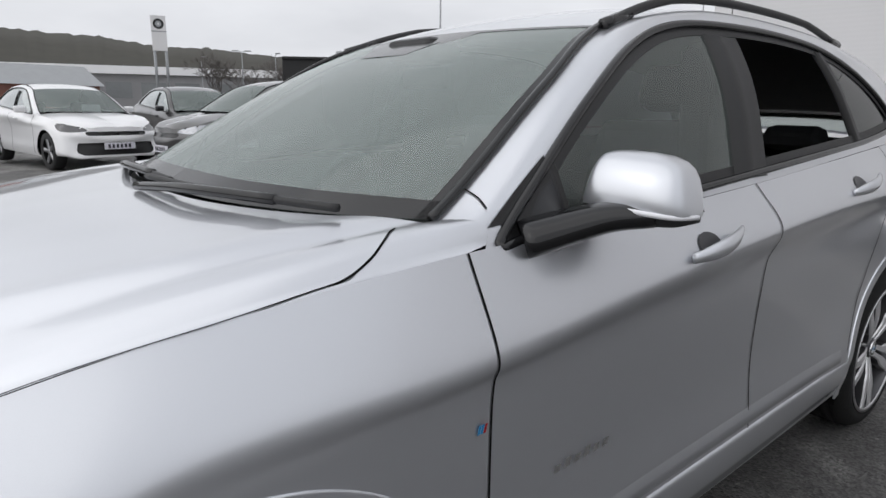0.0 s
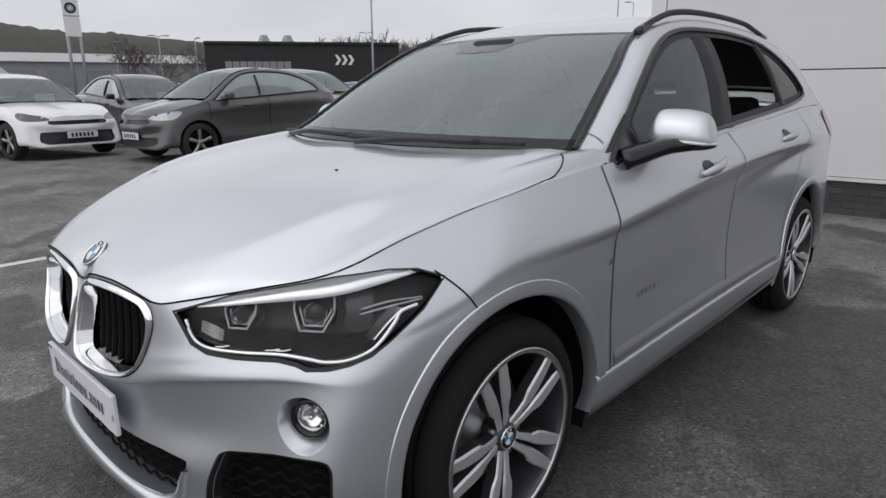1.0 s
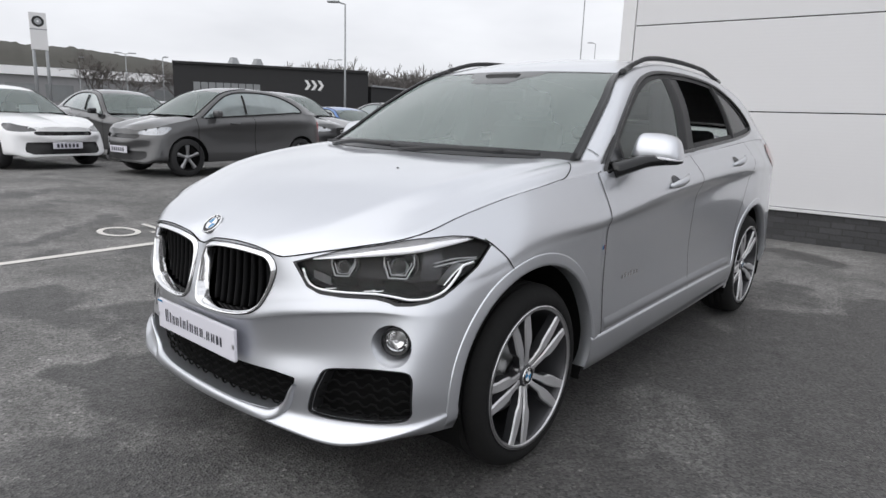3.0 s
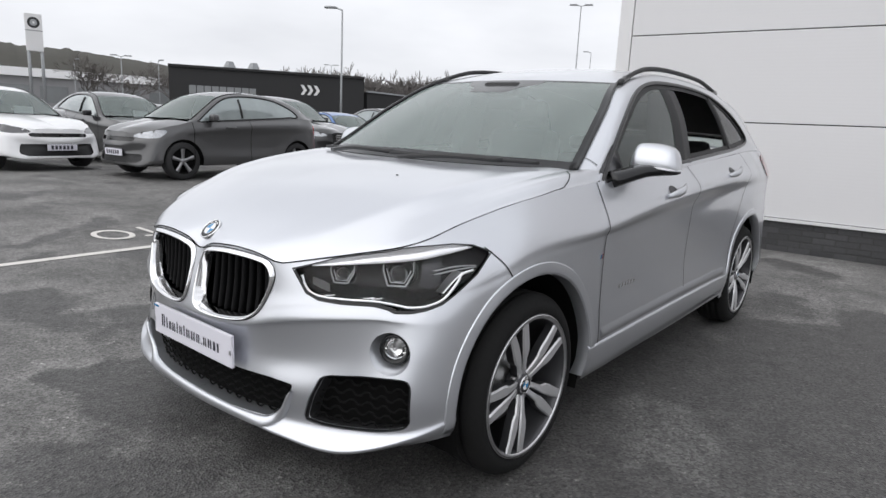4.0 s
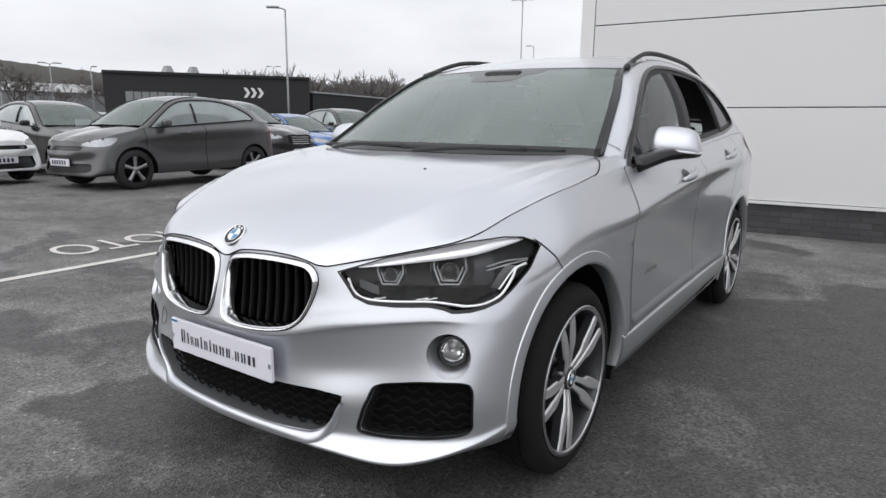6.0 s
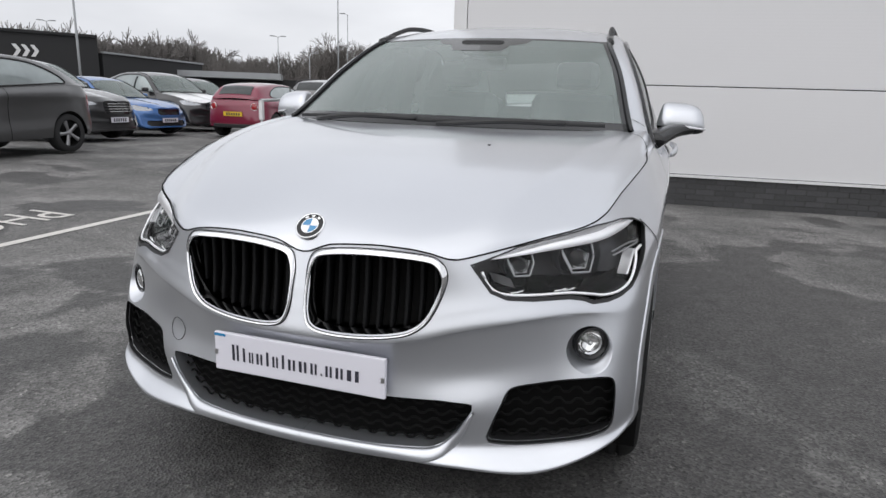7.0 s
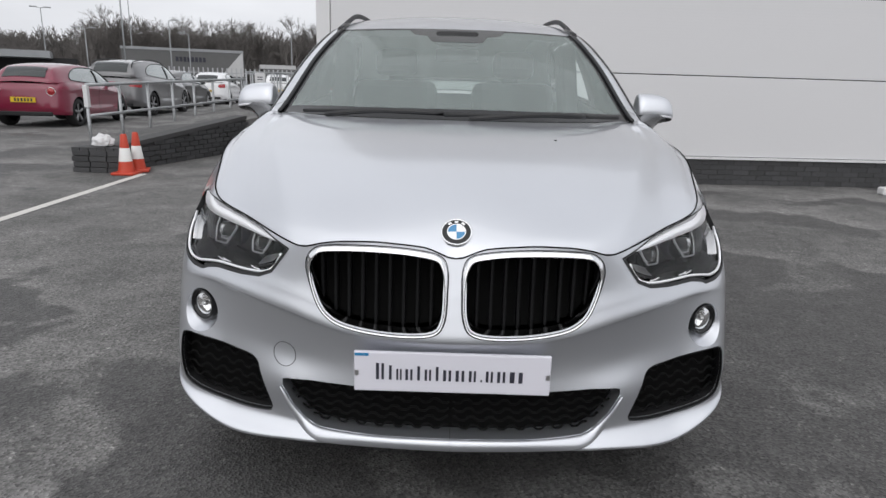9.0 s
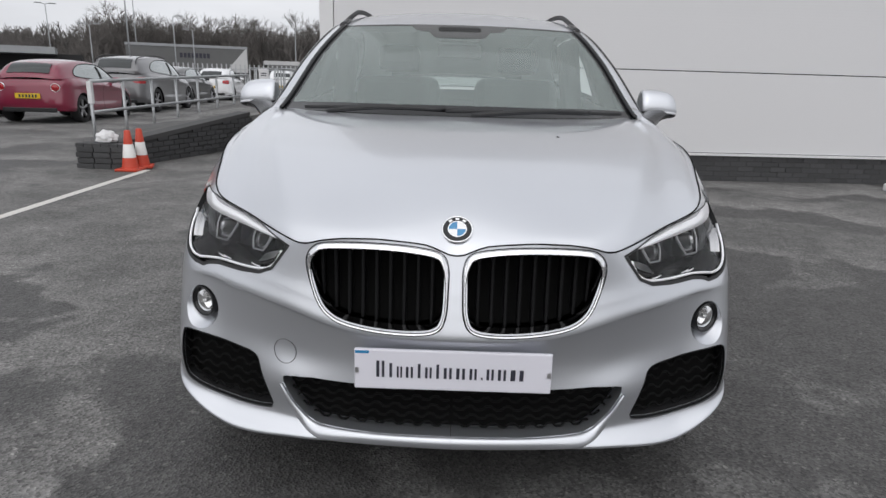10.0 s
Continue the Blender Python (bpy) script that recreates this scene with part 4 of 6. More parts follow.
# number plate holder with unread lettering, as short bars
plate = part("front_plate", boxed(-.256, .256, .050, .063, .434, .545, bevel=.004), plate_white, car, "white show plate with dark lettering")
add("blue_flash", (np.array([(-.253, .0485, .534), (-.217, .0485, .534), (-.217, .0485, .542), (-.253, .0485, .542)]), [(0, 1, 2, 3)]), badge_blue, plate)
x = -.198
for k, (w, h) in enumerate(((.026, .046), (.014, .04), (.017, .031), (.023, .031), (.014, .04), (.021, .031), (.014, .04), (.026, .031), (.028, .031), (.023, .031), (.008, .007), (.023, .031), (.026, .031), (.042, .031))):
    for q0, q1 in ((0, .30), (.55, .80)) if w > .016 else ((.1, .6),):
        add("letter_bar", (np.array([(x + w * q0, .0485, .469), (x + w * q1, .0485, .469), (x + w * q1, .0485, .469 + h), (x + w * q0, .0485, .469 + h)]), [(0, 1, 2, 3)]), ink, plate)
    x += w + .0065
for xx in (-.249, .249):
    add("plate_screw", (np.array([(xx - .005, .0485, .479), (xx + .005, .0485, .479), (xx + .005, .0485, .494), (xx - .005, .0485, .494)]), [(0, 1, 2, 3)]), alloy, plate)

# round badge on the bonnet nose: bright rim, black ring, quartered disc
def roundel(r, parent, at):
    def disc(r0, r1, a0, a1, h, n=24):
        k = np.linspace(a0, a1, n)
        return band([np.stack([q * np.cos(k), q * np.sin(k), np.full(n, h)], 1) for q in (r0, r1)], closed=False)
    b = part("badge", mesh_of("badge", *band([np.stack([q * np.cos(k), q * np.sin(k), np.full(40, h)], 1) for q, h in ((r, 0), (r, .0045), (r * .93, .0055), (r * .90, .004))for k in [np.linspace(0, 2 * math.pi, 40, endpoint=False)]])), chrome, parent, "round blue and white badge", at)
    add("black_ring", disc(r * .58, r * .91, 0, 2 * math.pi, .0042, 48), gloss_black, b)
    for i in range(4):
        add("quarter", disc(.0001, r * .56, i * math.pi / 2, (i + 1) * math.pi / 2, .0044), badge_blue if i % 2 else badge_white, b)
    add("inner_rim", disc(r * .54, r * .60, 0, 2 * math.pi, .005, 48), chrome, b)
    for i in (-1, 0, 1):
        g = math.pi / 2 + i * .62
        w = .16
        add("ring_mark", disc(r * .67, r * .82, g - w, g + w, .0048, 8), badge_white, b)
    return b


bp, bnn, _, _ = bonnet.tree.ray_cast(Vector((0, .138, 3)), Vector((0, 0, -1)))
up = bnn if bnn.z > 0 else -bnn
yaxis = Vector((0, 1, 0))
yaxis = (yaxis - up * yaxis.dot(up)).normalized()
xaxis = yaxis.cross(up)
roundel(.041, car, Matrix.Translation(bp + up * .001) @ Matrix((xaxis, yaxis, up)).transposed().to_4x4())

# small marks: stripes on the wing, script on the door, tow-eye cover, washer nozzles
for i, m_ in enumerate((badge_blue, badge_blue, red_lens)):
    q = [skin.on(SIDE, y, z, .003) for y, z in ((1.280 + .007 * i, .745), (1.286 + .007 * i, .745), (1.291 + .007 * i, .762), (1.285 + .007 * i, .762))]
    add_pair("wing_stripe", (np.array(q), [(0, 1, 2, 3)]), m_, car)
for i in range(6):
    y = 1.487 + .0315 * i
    h = .020 if i in (1, 3) else .015
    q = [skin.on(SIDE, yy, zz, .0035) for yy, zz in ((y, .590), (y + .019, .590), (y + .024, .590 + h), (y + .005, .590 + h))]
    add_pair("door_mark", (np.array(q), [(0, 1, 2, 3)]), chrome, car)
o = circle(-.460, .489, .033, 36)
pts = np.array([skin.on(FRONT, -u, z, .001) * (-1, 1, 1) for u, z in o])
add("tow_eye_cover", tube(pts, .0009, 5, closed=True), alloy_dark, car)
part("bonnet_chip", boxed(.33, .338, .70, .706, bonnet.tree.ray_cast(Vector((.334, .703, 3)), Vector((0, 0, -1)))[0].z - .001, bonnet.tree.ray_cast(Vector((.334, .703, 3)), Vector((0, 0, -1)))[0].z + .003), black_plastic, car)

# wipers lying along the cowl
for pts, r in (([(-.62, 1.16, 1.10), (-.35, 1.09, 1.108), (-.05, 1.065, 1.108), (.10, 1.062, 1.106)], .008), ([(-.05, 1.05, 1.103), (.25, 1.06, 1.108), (.52, 1.12, 1.108), (.66, 1.17, 1.106)], .008)):
    w = add("wiper", tube(crom(pts, 24), r, 6), black_plastic, car)
    a0 = np.array(pts[1]) + (.05, -.03, .004)
    add("wiper_arm", tube(crom([np.array(pts[0]) + (.1, -.05, -.01), a0, np.array(pts[2])], 12), .011, 6), gloss_black, w)

# tail lamps, just seen past the flank
tl = np.array([[skin.on(SIDE, y0 + (y1 - y0) * q, z, .005) for q in np.linspace(0, 1, 9)] for z, y0, y1 in ((.985, 3.90, 4.10), (1.02, 3.84, 4.10), (1.06, 3.82, 4.10), (1.10, 3.84, 4.09), (1.135, 3.90, 4.08))])
add_pair("tail_lamp", (tl.reshape(-1, 3), grid_faces(5, 9)), red_lens, car)
tb = [skin.on((Vector((1, 0, 0)), Vector((0, -1, 0))), x, z) + (0, .004, 0) for x, z in ((.40, .97), (.78, .98), (.74, 1.09), (.42, 1.07))]
add_pair("tail_lamp", (np.array(tb), [(0, 1, 2, 3)]), red_lens, car)

# inside: dashboard, seats, steering wheel, mirror and camera housing
dash_rows = [np.array([(x, y + .06 * abs(x), z - .03 * x * x) for x in np.linspace(-.74, .74, 21)]) for y, z in ((1.16, 1.045), (1.40, 1.03), (1.62, 1.0), (1.70, .95), (1.68, .80), (1.66, .5))]
add("dashboard", band(dash_rows, closed=False), dash_mat, car)
add("cabin_floor", (np.array([(-.74, 1.6, .45), (.74, 1.6, .45), (.74, 4.1, .5), (-.74, 4.1, .5)]), np.array([(0, 1, 2, 3)])), dash_mat, car)
add_pair("door_lining", (np.array([(.80, 1.4, .4), (.80, 3.9, .4), (.80, 3.9, 1.12), (.80, 1.4, 1.05)]), np.array([(0, 1, 2, 3)])), dash_mat, car)
add("tailgate_lining", (np.array([(-.7, 4.15, .4), (.7, 4.15, .4), (.6, 4.1, 1.15), (-.6, 4.1, 1.15)]), np.array([(0, 1, 2, 3)])), dash_mat, car)


for sx in (1, -1):
    trim_b = bmesh.new()
    box(trim_b, .0, .10, -.10, .10, 0, .96, bevel=.025, m=Matrix.Translation((sx * .70 - (.10 if sx < 0 else 0), 2.34, .50)) @ pose(0, 0, 0, -5, -7 * sx))
    part("pillar_trim", trim_b, seat_cloth, car)


def cabin_seat(x, y, w, headrests, tall=.60):
    bm = bmesh.new()
    box(bm, x - w, x + w, y, y + .52, .52, .70, bevel=.05)
    back_m = Matrix.Translation((x, y + .52, .66)) @ pose(0, 0, 0, -16)
    box(bm, -w, w, -.07, .09, 0, tall, bevel=.06, m=back_m)
    s = part("cabin_seat", bm, seat_cloth, car)
    for hx in headrests:
        bm = bmesh.new()
        box(bm, hx - .13, hx + .13, -.05, .06, tall + .035, tall + .20 * tall / .6, bevel=.045, m=back_m)
        part("headrest", bm, seat_cloth, s)


cabin_seat(.37, 1.98, .26, (0,))
cabin_seat(-.37, 1.98, .26, (0,))
cabin_seat(0, 2.95, .62, (-.42, .42), .43)
k = np.linspace(0, 2 * math.pi, 32, endpoint=False)
ring = np.stack([-.37 + .185 * np.cos(k), 1.78 + .07 * np.sin(k), .93 + .17 * np.sin(k)], 1)
wheel_in = add("steering_wheel", tube(ring, .016, 8, closed=True), dash_mat, car)
add("wheel_hub", tube([(-.37, 1.66, .88), (-.37, 1.78, .93)], .065, 12), dash_mat, wheel_in)
add("wheel_spoke", tube([(-.55, 1.78, .93), (-.19, 1.78, .93)], .02, 6), dash_mat, wheel_in)
part("sensor_housing", boxed(-.11, .11, 1.80, 1.93, 1.405, 1.475, bevel=.02), black_plastic, car)
part("interior_mirror", boxed(-.11, .11, 1.86, 1.89, 1.33, 1.395, bevel=.012), black_plastic, car)
ceil = roof.copy()
ceil[..., 2] -= .035
add("headlining", (ceil.reshape(-1, 3), roof_f), material("headlining_cloth", (.25, .25, .25), .9), car)

# wheels
def alloy_wheel():
    """Twin-spoke two-tone wheel lying in the yz plane, outer face towards +x; its middle at the origin."""
    w = thing("wheel", "", "")
    R = WHEEL_R
    tyre_p = [(.262, -.112), (.295, -.118), (R - .022, -.108), (R - .006, -.088), (R, -.068), (R, -.048), (R - .008, -.047), (R - .008, -.039), (R, -.038), (R, -.006), (R - .008, -.005), (R - .008, .003), (R, .004), (R, .036), (R - .008, .037), (R - .008, .044), (R, .045), (R, .054), (R - .003, .066), (R - .010, .078), (R - .021, .090), (R - .035, .098), (.288, .102), (.270, .100), (.258, .092)]
    part("tyre", mesh_of("tyre", *lathe(tyre_p, 72)), rubber, w)
    rim_p = [(.262, .090), (.265, .100), (.258, .104), (.250, .098), (.244, .085), (.235, .02), (.215, -.09), (.262, -.112)]
    part("rim", mesh_of("rim", *lathe(rim_p, 72)), alloy_dark, w)
    part("rim_lip", mesh_of("rim_lip", *lathe([(.2635, .0995), (.262, .1035), (.250, .1025), (.247, .098)], 72)), alloy, w)
    part("brake_disc", mesh_of("brake_disc", *lathe([(.165, -.03), (.165, -.015), (.09, -.012), (.085, .02), (.001, .02)], 48)), brake, w)
    for k in range(5):
        base_a = math.pi / 2 + k * 2 * math.pi / 5
        for s in (-1, 1):
            rr = np.array([.028, .065, .105, .130, .160, .200, .249])
            off = np.array([.011, .015, .019, .026, .030, .034, .042]) * s
            wid = np.array([.010, .0105, .0125, .0205, .0215, .0195, .0165])
            dep = np.array([.070, .080, .088, .092, .095, .097, .098])
            r1, o1, w1, d1 = (np.interp(np.linspace(0, 6, 19), range(7), q) for q in (rr, off, wid, dep))
            rows = []
            for q, dd in ((-1.0, -.035), (-1.0, -.006), (-.75, 0), (.75, 0), (1.0, -.006), (1.0, -.035)):
                tang = o1 + q * w1
                rows.append(np.stack([d1 + dd, r1 * math.cos(base_a) - tang * math.sin(base_a), r1 * math.sin(base_a) + tang * math.cos(base_a)], 1))
            v, f = band([rows[1], rows[2], rows[3], rows[4]], closed=False)
            sp = part("spoke", mesh_of("spoke", v, f, False), spoke_alloy, w)
            v, f = band([rows[0], rows[1]], closed=False)
            v2, f2 = band([rows[4], rows[5]], closed=False)
            part("spoke_flank", mesh_of("spoke_flank", np.concatenate([v, v2]), np.concatenate([f, f2 + len(v)])), alloy_dark, sp)
    part("hub", mesh_of("hub", *lathe([(.001, .078), (.036, .078), (.040, .074), (.052, .062), (.058, .03)], 36)), alloy_dark, w)
    for k in range(5):
        g = math.pi / 2 + math.pi / 5 + k * 2 * math.pi / 5
        v, f = lathe([(.001, .070), (.008, .070), (.009, .05)], 10)
        part("wheel_bolt", mesh_of("wheel_bolt", v + (0, .056 * math.cos(g), .056 * math.sin(g)), f), brake, w)
    cap = Matrix.Translation((.0785, 0, 0)) @ Matrix(((0, 0, 1), (1, 0, 0), (0, 1, 0))).to_4x4()
    roundel(.033, w, cap)
    return w


first_wheel = alloy_wheel()
first_wheel.parent = car
first_wheel.matrix_basis = pose(.788, AXLES[0], WHEEL_R, 21)
for sx, y, turn in ((1, AXLES[1], 30), (-1, AXLES[0], 50), (-1, AXLES[1], 12)):
    w = copy_thing(first_wheel, pose(sx * .788, y, WHEEL_R, turn, 0, 0 if sx > 0 else 180))
    w.parent = car


# ---- the place ----
def ground_z(x, y):
    """The yard is level round the car, swells a little towards the first row of parked cars and falls gently away beyond it."""
    d = max(0.0, -x - 4.3)
    k = min(1, d / 4.5)
    swell = 0.12 * k * k * (3 - 2 * k) * (1 - 0.6 * min(1, max(0, (y - 4) / 8)))
    return swell - 0.0145 * min(max(0.0, -x - 10), 110)


def asphalt_material():
    m = bpy.data.materials.new("damp_asphalt")
    m.use_nodes = True
    n, l = m.node_tree.nodes, m.node_tree.links
    b = n["Principled BSDF"]
    at = n.new("ShaderNodeTexCoord")

    def noise_of(scale, detail, dist=0.0):
        k = n.new("ShaderNodeTexNoise")
        k.inputs["Scale"].default_value, k.inputs["Detail"].default_value, k.inputs["Distortion"].default_value = scale, detail, dist
        l.new(at.outputs["Object"], k.inputs["Vector"])
        return k

    def ramp(src, p0, p1, c0, c1):
        r = n.new("ShaderNodeValToRGB")
        r.color_ramp.elements[0].position, r.color_ramp.elements[1].position = p0, p1
        r.color_ramp.elements[0].color, r.color_ramp.elements[1].color = (*c0, 1), (*c1, 1)
        l.new(src, r.inputs["Fac"])
        return r

    # soaked patches here and there, and a large dark one that paints the silver car's shade into the wet ground
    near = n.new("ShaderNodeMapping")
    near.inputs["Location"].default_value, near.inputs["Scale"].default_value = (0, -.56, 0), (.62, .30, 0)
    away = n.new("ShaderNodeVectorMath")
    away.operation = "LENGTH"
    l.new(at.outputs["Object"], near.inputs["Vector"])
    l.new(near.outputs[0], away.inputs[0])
    wet_shade_pull = n.new("ShaderNodeMapRange")
    wet_shade_pull.inputs["From Min"].default_value, wet_shade_pull.inputs["From Max"].default_value = .2, .95
    wet_shade_pull.inputs["To Min"].default_value, wet_shade_pull.inputs["To Max"].default_value = .20, 0
    l.new(away.outputs["Value"], wet_shade_pull.inputs["Value"])
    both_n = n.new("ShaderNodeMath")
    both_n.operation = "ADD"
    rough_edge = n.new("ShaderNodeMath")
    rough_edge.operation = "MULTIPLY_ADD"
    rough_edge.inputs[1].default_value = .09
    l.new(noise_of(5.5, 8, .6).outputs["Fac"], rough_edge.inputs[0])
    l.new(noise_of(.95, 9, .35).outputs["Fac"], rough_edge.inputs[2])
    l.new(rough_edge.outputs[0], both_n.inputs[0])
    # wet ground along the flank, with the shade by the sill painted in
    side_at, side_len, side_wet_shade, sum_p = n.new("ShaderNodeMapping"), n.new("ShaderNodeVectorMath"), n.new("ShaderNodeMapRange"), n.new("ShaderNodeMath")
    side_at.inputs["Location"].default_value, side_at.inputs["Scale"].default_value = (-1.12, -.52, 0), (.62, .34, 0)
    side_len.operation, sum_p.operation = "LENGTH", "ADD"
    side_wet_shade.inputs["From Min"].default_value, side_wet_shade.inputs["From Max"].default_value = .35, 1.35
    side_wet_shade.inputs["To Min"].default_value, side_wet_shade.inputs["To Max"].default_value = .155, 0
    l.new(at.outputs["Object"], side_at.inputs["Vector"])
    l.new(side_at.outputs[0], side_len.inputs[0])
    l.new(side_len.outputs["Value"], side_wet_shade.inputs["Value"])
    l.new(wet_shade_pull.outputs[0], sum_p.inputs[0])
    l.new(side_wet_shade.outputs[0], sum_p.inputs[1])
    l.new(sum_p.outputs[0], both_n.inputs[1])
    # one mask for the real wet patches and the painted shade
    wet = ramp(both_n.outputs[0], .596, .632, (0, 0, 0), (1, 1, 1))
    damp = ramp(noise_of(.9, 5, .3).outputs["Fac"], .38, .66, (.118, .116, .113), (.215, .210, .204))
    stone = n.new("ShaderNodeTexVoronoi")
    stone.inputs["Scale"].default_value = 105
    l.new(at.outputs["Object"], stone.inputs["Vector"])
    grit = ramp(stone.outputs["Color"], 0, 1, (.42, .42, .42), (1.66, 1.66, 1.66))
    chip = n.new("ShaderNodeTexVoronoi")
    chip.inputs["Scale"].default_value = 78
    l.new(at.outputs["Object"], chip.inputs["Vector"])
    chips = ramp(chip.outputs["Color"], .86, .93, (.98, .98, .98), (1.75, 1.75, 1.7))
    fine = ramp(noise_of(7, 7, .3).outputs["Fac"], .3, .72, (.84, .84, .84), (1.16, 1.16, 1.16))
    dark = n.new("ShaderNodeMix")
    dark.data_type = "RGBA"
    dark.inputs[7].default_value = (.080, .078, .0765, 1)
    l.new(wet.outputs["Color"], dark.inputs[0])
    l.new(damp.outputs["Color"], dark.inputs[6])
    prev = dark.outputs[2]
    for src in (grit, chips, fine):
        k = n.new("ShaderNodeMix")
        k.data_type, k.blend_type = "RGBA", "MULTIPLY"
        k.inputs[0].default_value = 1
        l.new(prev, k.inputs[6])
        l.new(src.outputs["Color"], k.inputs[7])
        prev = k.outputs[2]
    l.new(prev, b.inputs["Base Color"])
    gloss = ramp(wet.outputs["Color"], 0, 1, (.8, .8, .8), (.58, .58, .58))
    l.new(gloss.outputs["Color"], b.inputs["Roughness"])
    b.inputs["Specular IOR Level"].default_value = .3
    bump = n.new("ShaderNodeBump")
    bump.inputs["Strength"].default_value, bump.inputs["Distance"].default_value = .6, .006
    l.new(stone.outputs["Distance"], bump.inputs["Height"])
    l.new(bump.outputs["Normal"], b.inputs["Normal"])
    return m


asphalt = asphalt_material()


def ground_sheet():
    xs = np.concatenate([-np.geomspace(1500, 16, 16), np.linspace(-15, 12, 90), np.geomspace(13, 1500, 16)])
    ys = np.concatenate([-np.geomspace(1500, 9, 14), np.linspace(-8, 20, 60), np.geomspace(21, 1500, 16)])
    v = np.array([(x, y, ground_z(x, y)) for x in xs for y in ys])
    return tagged(part("ground", mesh_of("ground", v, grid_faces(len(xs), len(ys))), asphalt), "dark damp asphalt yard with drying patches, shade painted in round the car", "ground", kind="structure")


ground_sheet()
road_paint = material("white_road_paint", (.55, .53, .50), .65, 0, .16, 40, .3, big=3, far=.15)


def painted_line(x, slope, y0, y1):
    ys = np.linspace(y0, y1, 60)
    lo, hi = (np.array([(x + slope * y + w, y, ground_z(x + slope * y + w, y) + .005) for y in ys]) for w in (-.05, .05))
    return tagged(part("bay_line", mesh_of("bay_line", *band([lo, hi], closed=False)), road_paint), "white painted parking bay line on asphalt", "road marking", kind="structure")


painted_line(-3.665, -.042, -6, 6.55)


def bay_word():
    """The word painted on the bay, read from the far side."""
    cu = bpy.data.curves.new("bay_word", "FONT")
    cu.body, cu.size, cu.resolution_u = "PHOTO", 1.0, 6
    tmp = new("bay_word", cu)
    bpy.context.view_layer.update()
    me = bpy.data.meshes.new_from_object(tmp.evaluated_get(bpy.context.evaluated_depsgraph_get()))
    bpy.data.objects.remove(tmp)
    v = np.array([p.co[:] for p in me.vertices])
    u0, u1, w1 = v[:, 0].min(), v[:, 0].max(), v[:, 1].max()
    for p in me.vertices:
        u, w = (p.co.x - u0) / (u1 - u0), p.co.y / w1
        x, y = -4.76 + .54 * w - .042 * (1.5 - 1.72 * u), 3.18 - 1.72 * u
        p.co = (x, y, ground_z(x, y) + .006)
    me.materials.clear()
    return tagged(part("bay_word", me, road_paint), "white painted word on the asphalt bay", "road marking", kind="structure")


bay_word()

# the building: white sandwich panels over a dark brick plinth
def ribbed(name, colour):
    m = material(name, colour, .5, 0, .02, 60, 0, big=.6, far=.05)
    n, l = m.node_tree.nodes, m.node_tree.links
    at, wave, bump = n.new("ShaderNodeTexCoord"), n.new("ShaderNodeTexWave"), n.new("ShaderNodeBump")
    wave.bands_direction = "Z"
    wave.inputs["Scale"].default_value = 8.0
    bump.inputs["Strength"].default_value, bump.inputs["Distance"].default_value = .09, .003
    l.new(at.outputs["Object"], wave.inputs["Vector"])
    l.new(wave.outputs["Fac"], bump.inputs["Height"])
    l.new(bump.outputs["Normal"], n["Principled BSDF"].inputs["Normal"])
    return m


cladding = ribbed("white_ribbed_cladding", (.67, .665, .675))
trim_white = material("white_flashing", (.70, .695, .70), .4, 0, .02, 40)
mortar = material("grey_mortar", (.052, .051, .051), .9, 0, .15, 60, .3)
brick_grey = material("dark_grey_brick", (.050, .050, .052), .7, 0, .3, 60, .4)


def vary_by_piece(m, amount):
    n, l = m.node_tree.nodes, m.node_tree.links
    b = n["Principled BSDF"]
    src = b.inputs["Base Color"].links[0].from_socket
    info, rng, mul = n.new("ShaderNodeObjectInfo"), n.new("ShaderNodeMapRange"), n.new("ShaderNodeMix")
    rng.inputs["To Min"].default_value, rng.inputs["To Max"].default_value = 1 - amount, 1 + amount
    mul.data_type, mul.blend_type = "RGBA", "MULTIPLY"
    mul.inputs[0].default_value = 1
    l.new(info.outputs["Random"], rng.inputs["Value"])
    l.new(src, mul.inputs[6])
    l.new(rng.outputs[0], mul.inputs[7])
    l.new(mul.outputs[2], b.inputs["Base Color"])


vary_by_piece(brick_grey, .2)
wall = tagged(new("wall_north"), "white ribbed panel wall on a dark brick plinth", "wall", kind="structure")
WX = -1.72
wall.matrix_basis = pose(WX, 6.907 + .069 * WX, 0, 0, 0, math.degrees(math.atan(.069)))
part("wall_core", boxed(.02, 16, .05, .35, 0, 7.2), trim_white, wall)
for z0, z1 in ((.385, 1.429), (1.441, 2.444), (2.456, 3.45), (3.462, 4.5), (4.512, 5.6), (5.612, 7.0)):
    part("wall_panel", boxed(.18, 16, 0, .06, z0, z1, bevel=.004), cladding, wall)
part("joint_backing", boxed(.18, 16, .03, .052, .3, 7.0), dark_void, wall)
part("corner_trim", boxed(0, .17, -.006, .4, .375, 7.1, bevel=.006), trim_white, wall)
part("wall_return", boxed(.004, .06, .3, 14, 0, 7.1), trim_white, wall)
part("drip_strip", boxed(0, 16, -.03, .04, .345, .377, bevel=.004), trim_white, wall)
part("plinth", boxed(.012, 16, .014, .08, -.05, .35), mortar, wall)
BRICK = mesh_of("brick", [(a * .1065, b * .02, c * .0315) for a in (-1, 1) for b in (-1, 1) for c in (-1, 1)], [(0, 1, 3, 2), (4, 6, 7, 5), (0, 4, 5, 1), (2, 3, 7, 6), (0, 2, 6, 4), (1, 5, 7, 3)], False)
_b = bmesh.new()
_b.from_mesh(BRICK)
bmesh.ops.bevel(_b, geom=_b.edges[:], offset=.003, segments=1, affect="EDGES")
_b.to_mesh(BRICK)
_b.free()
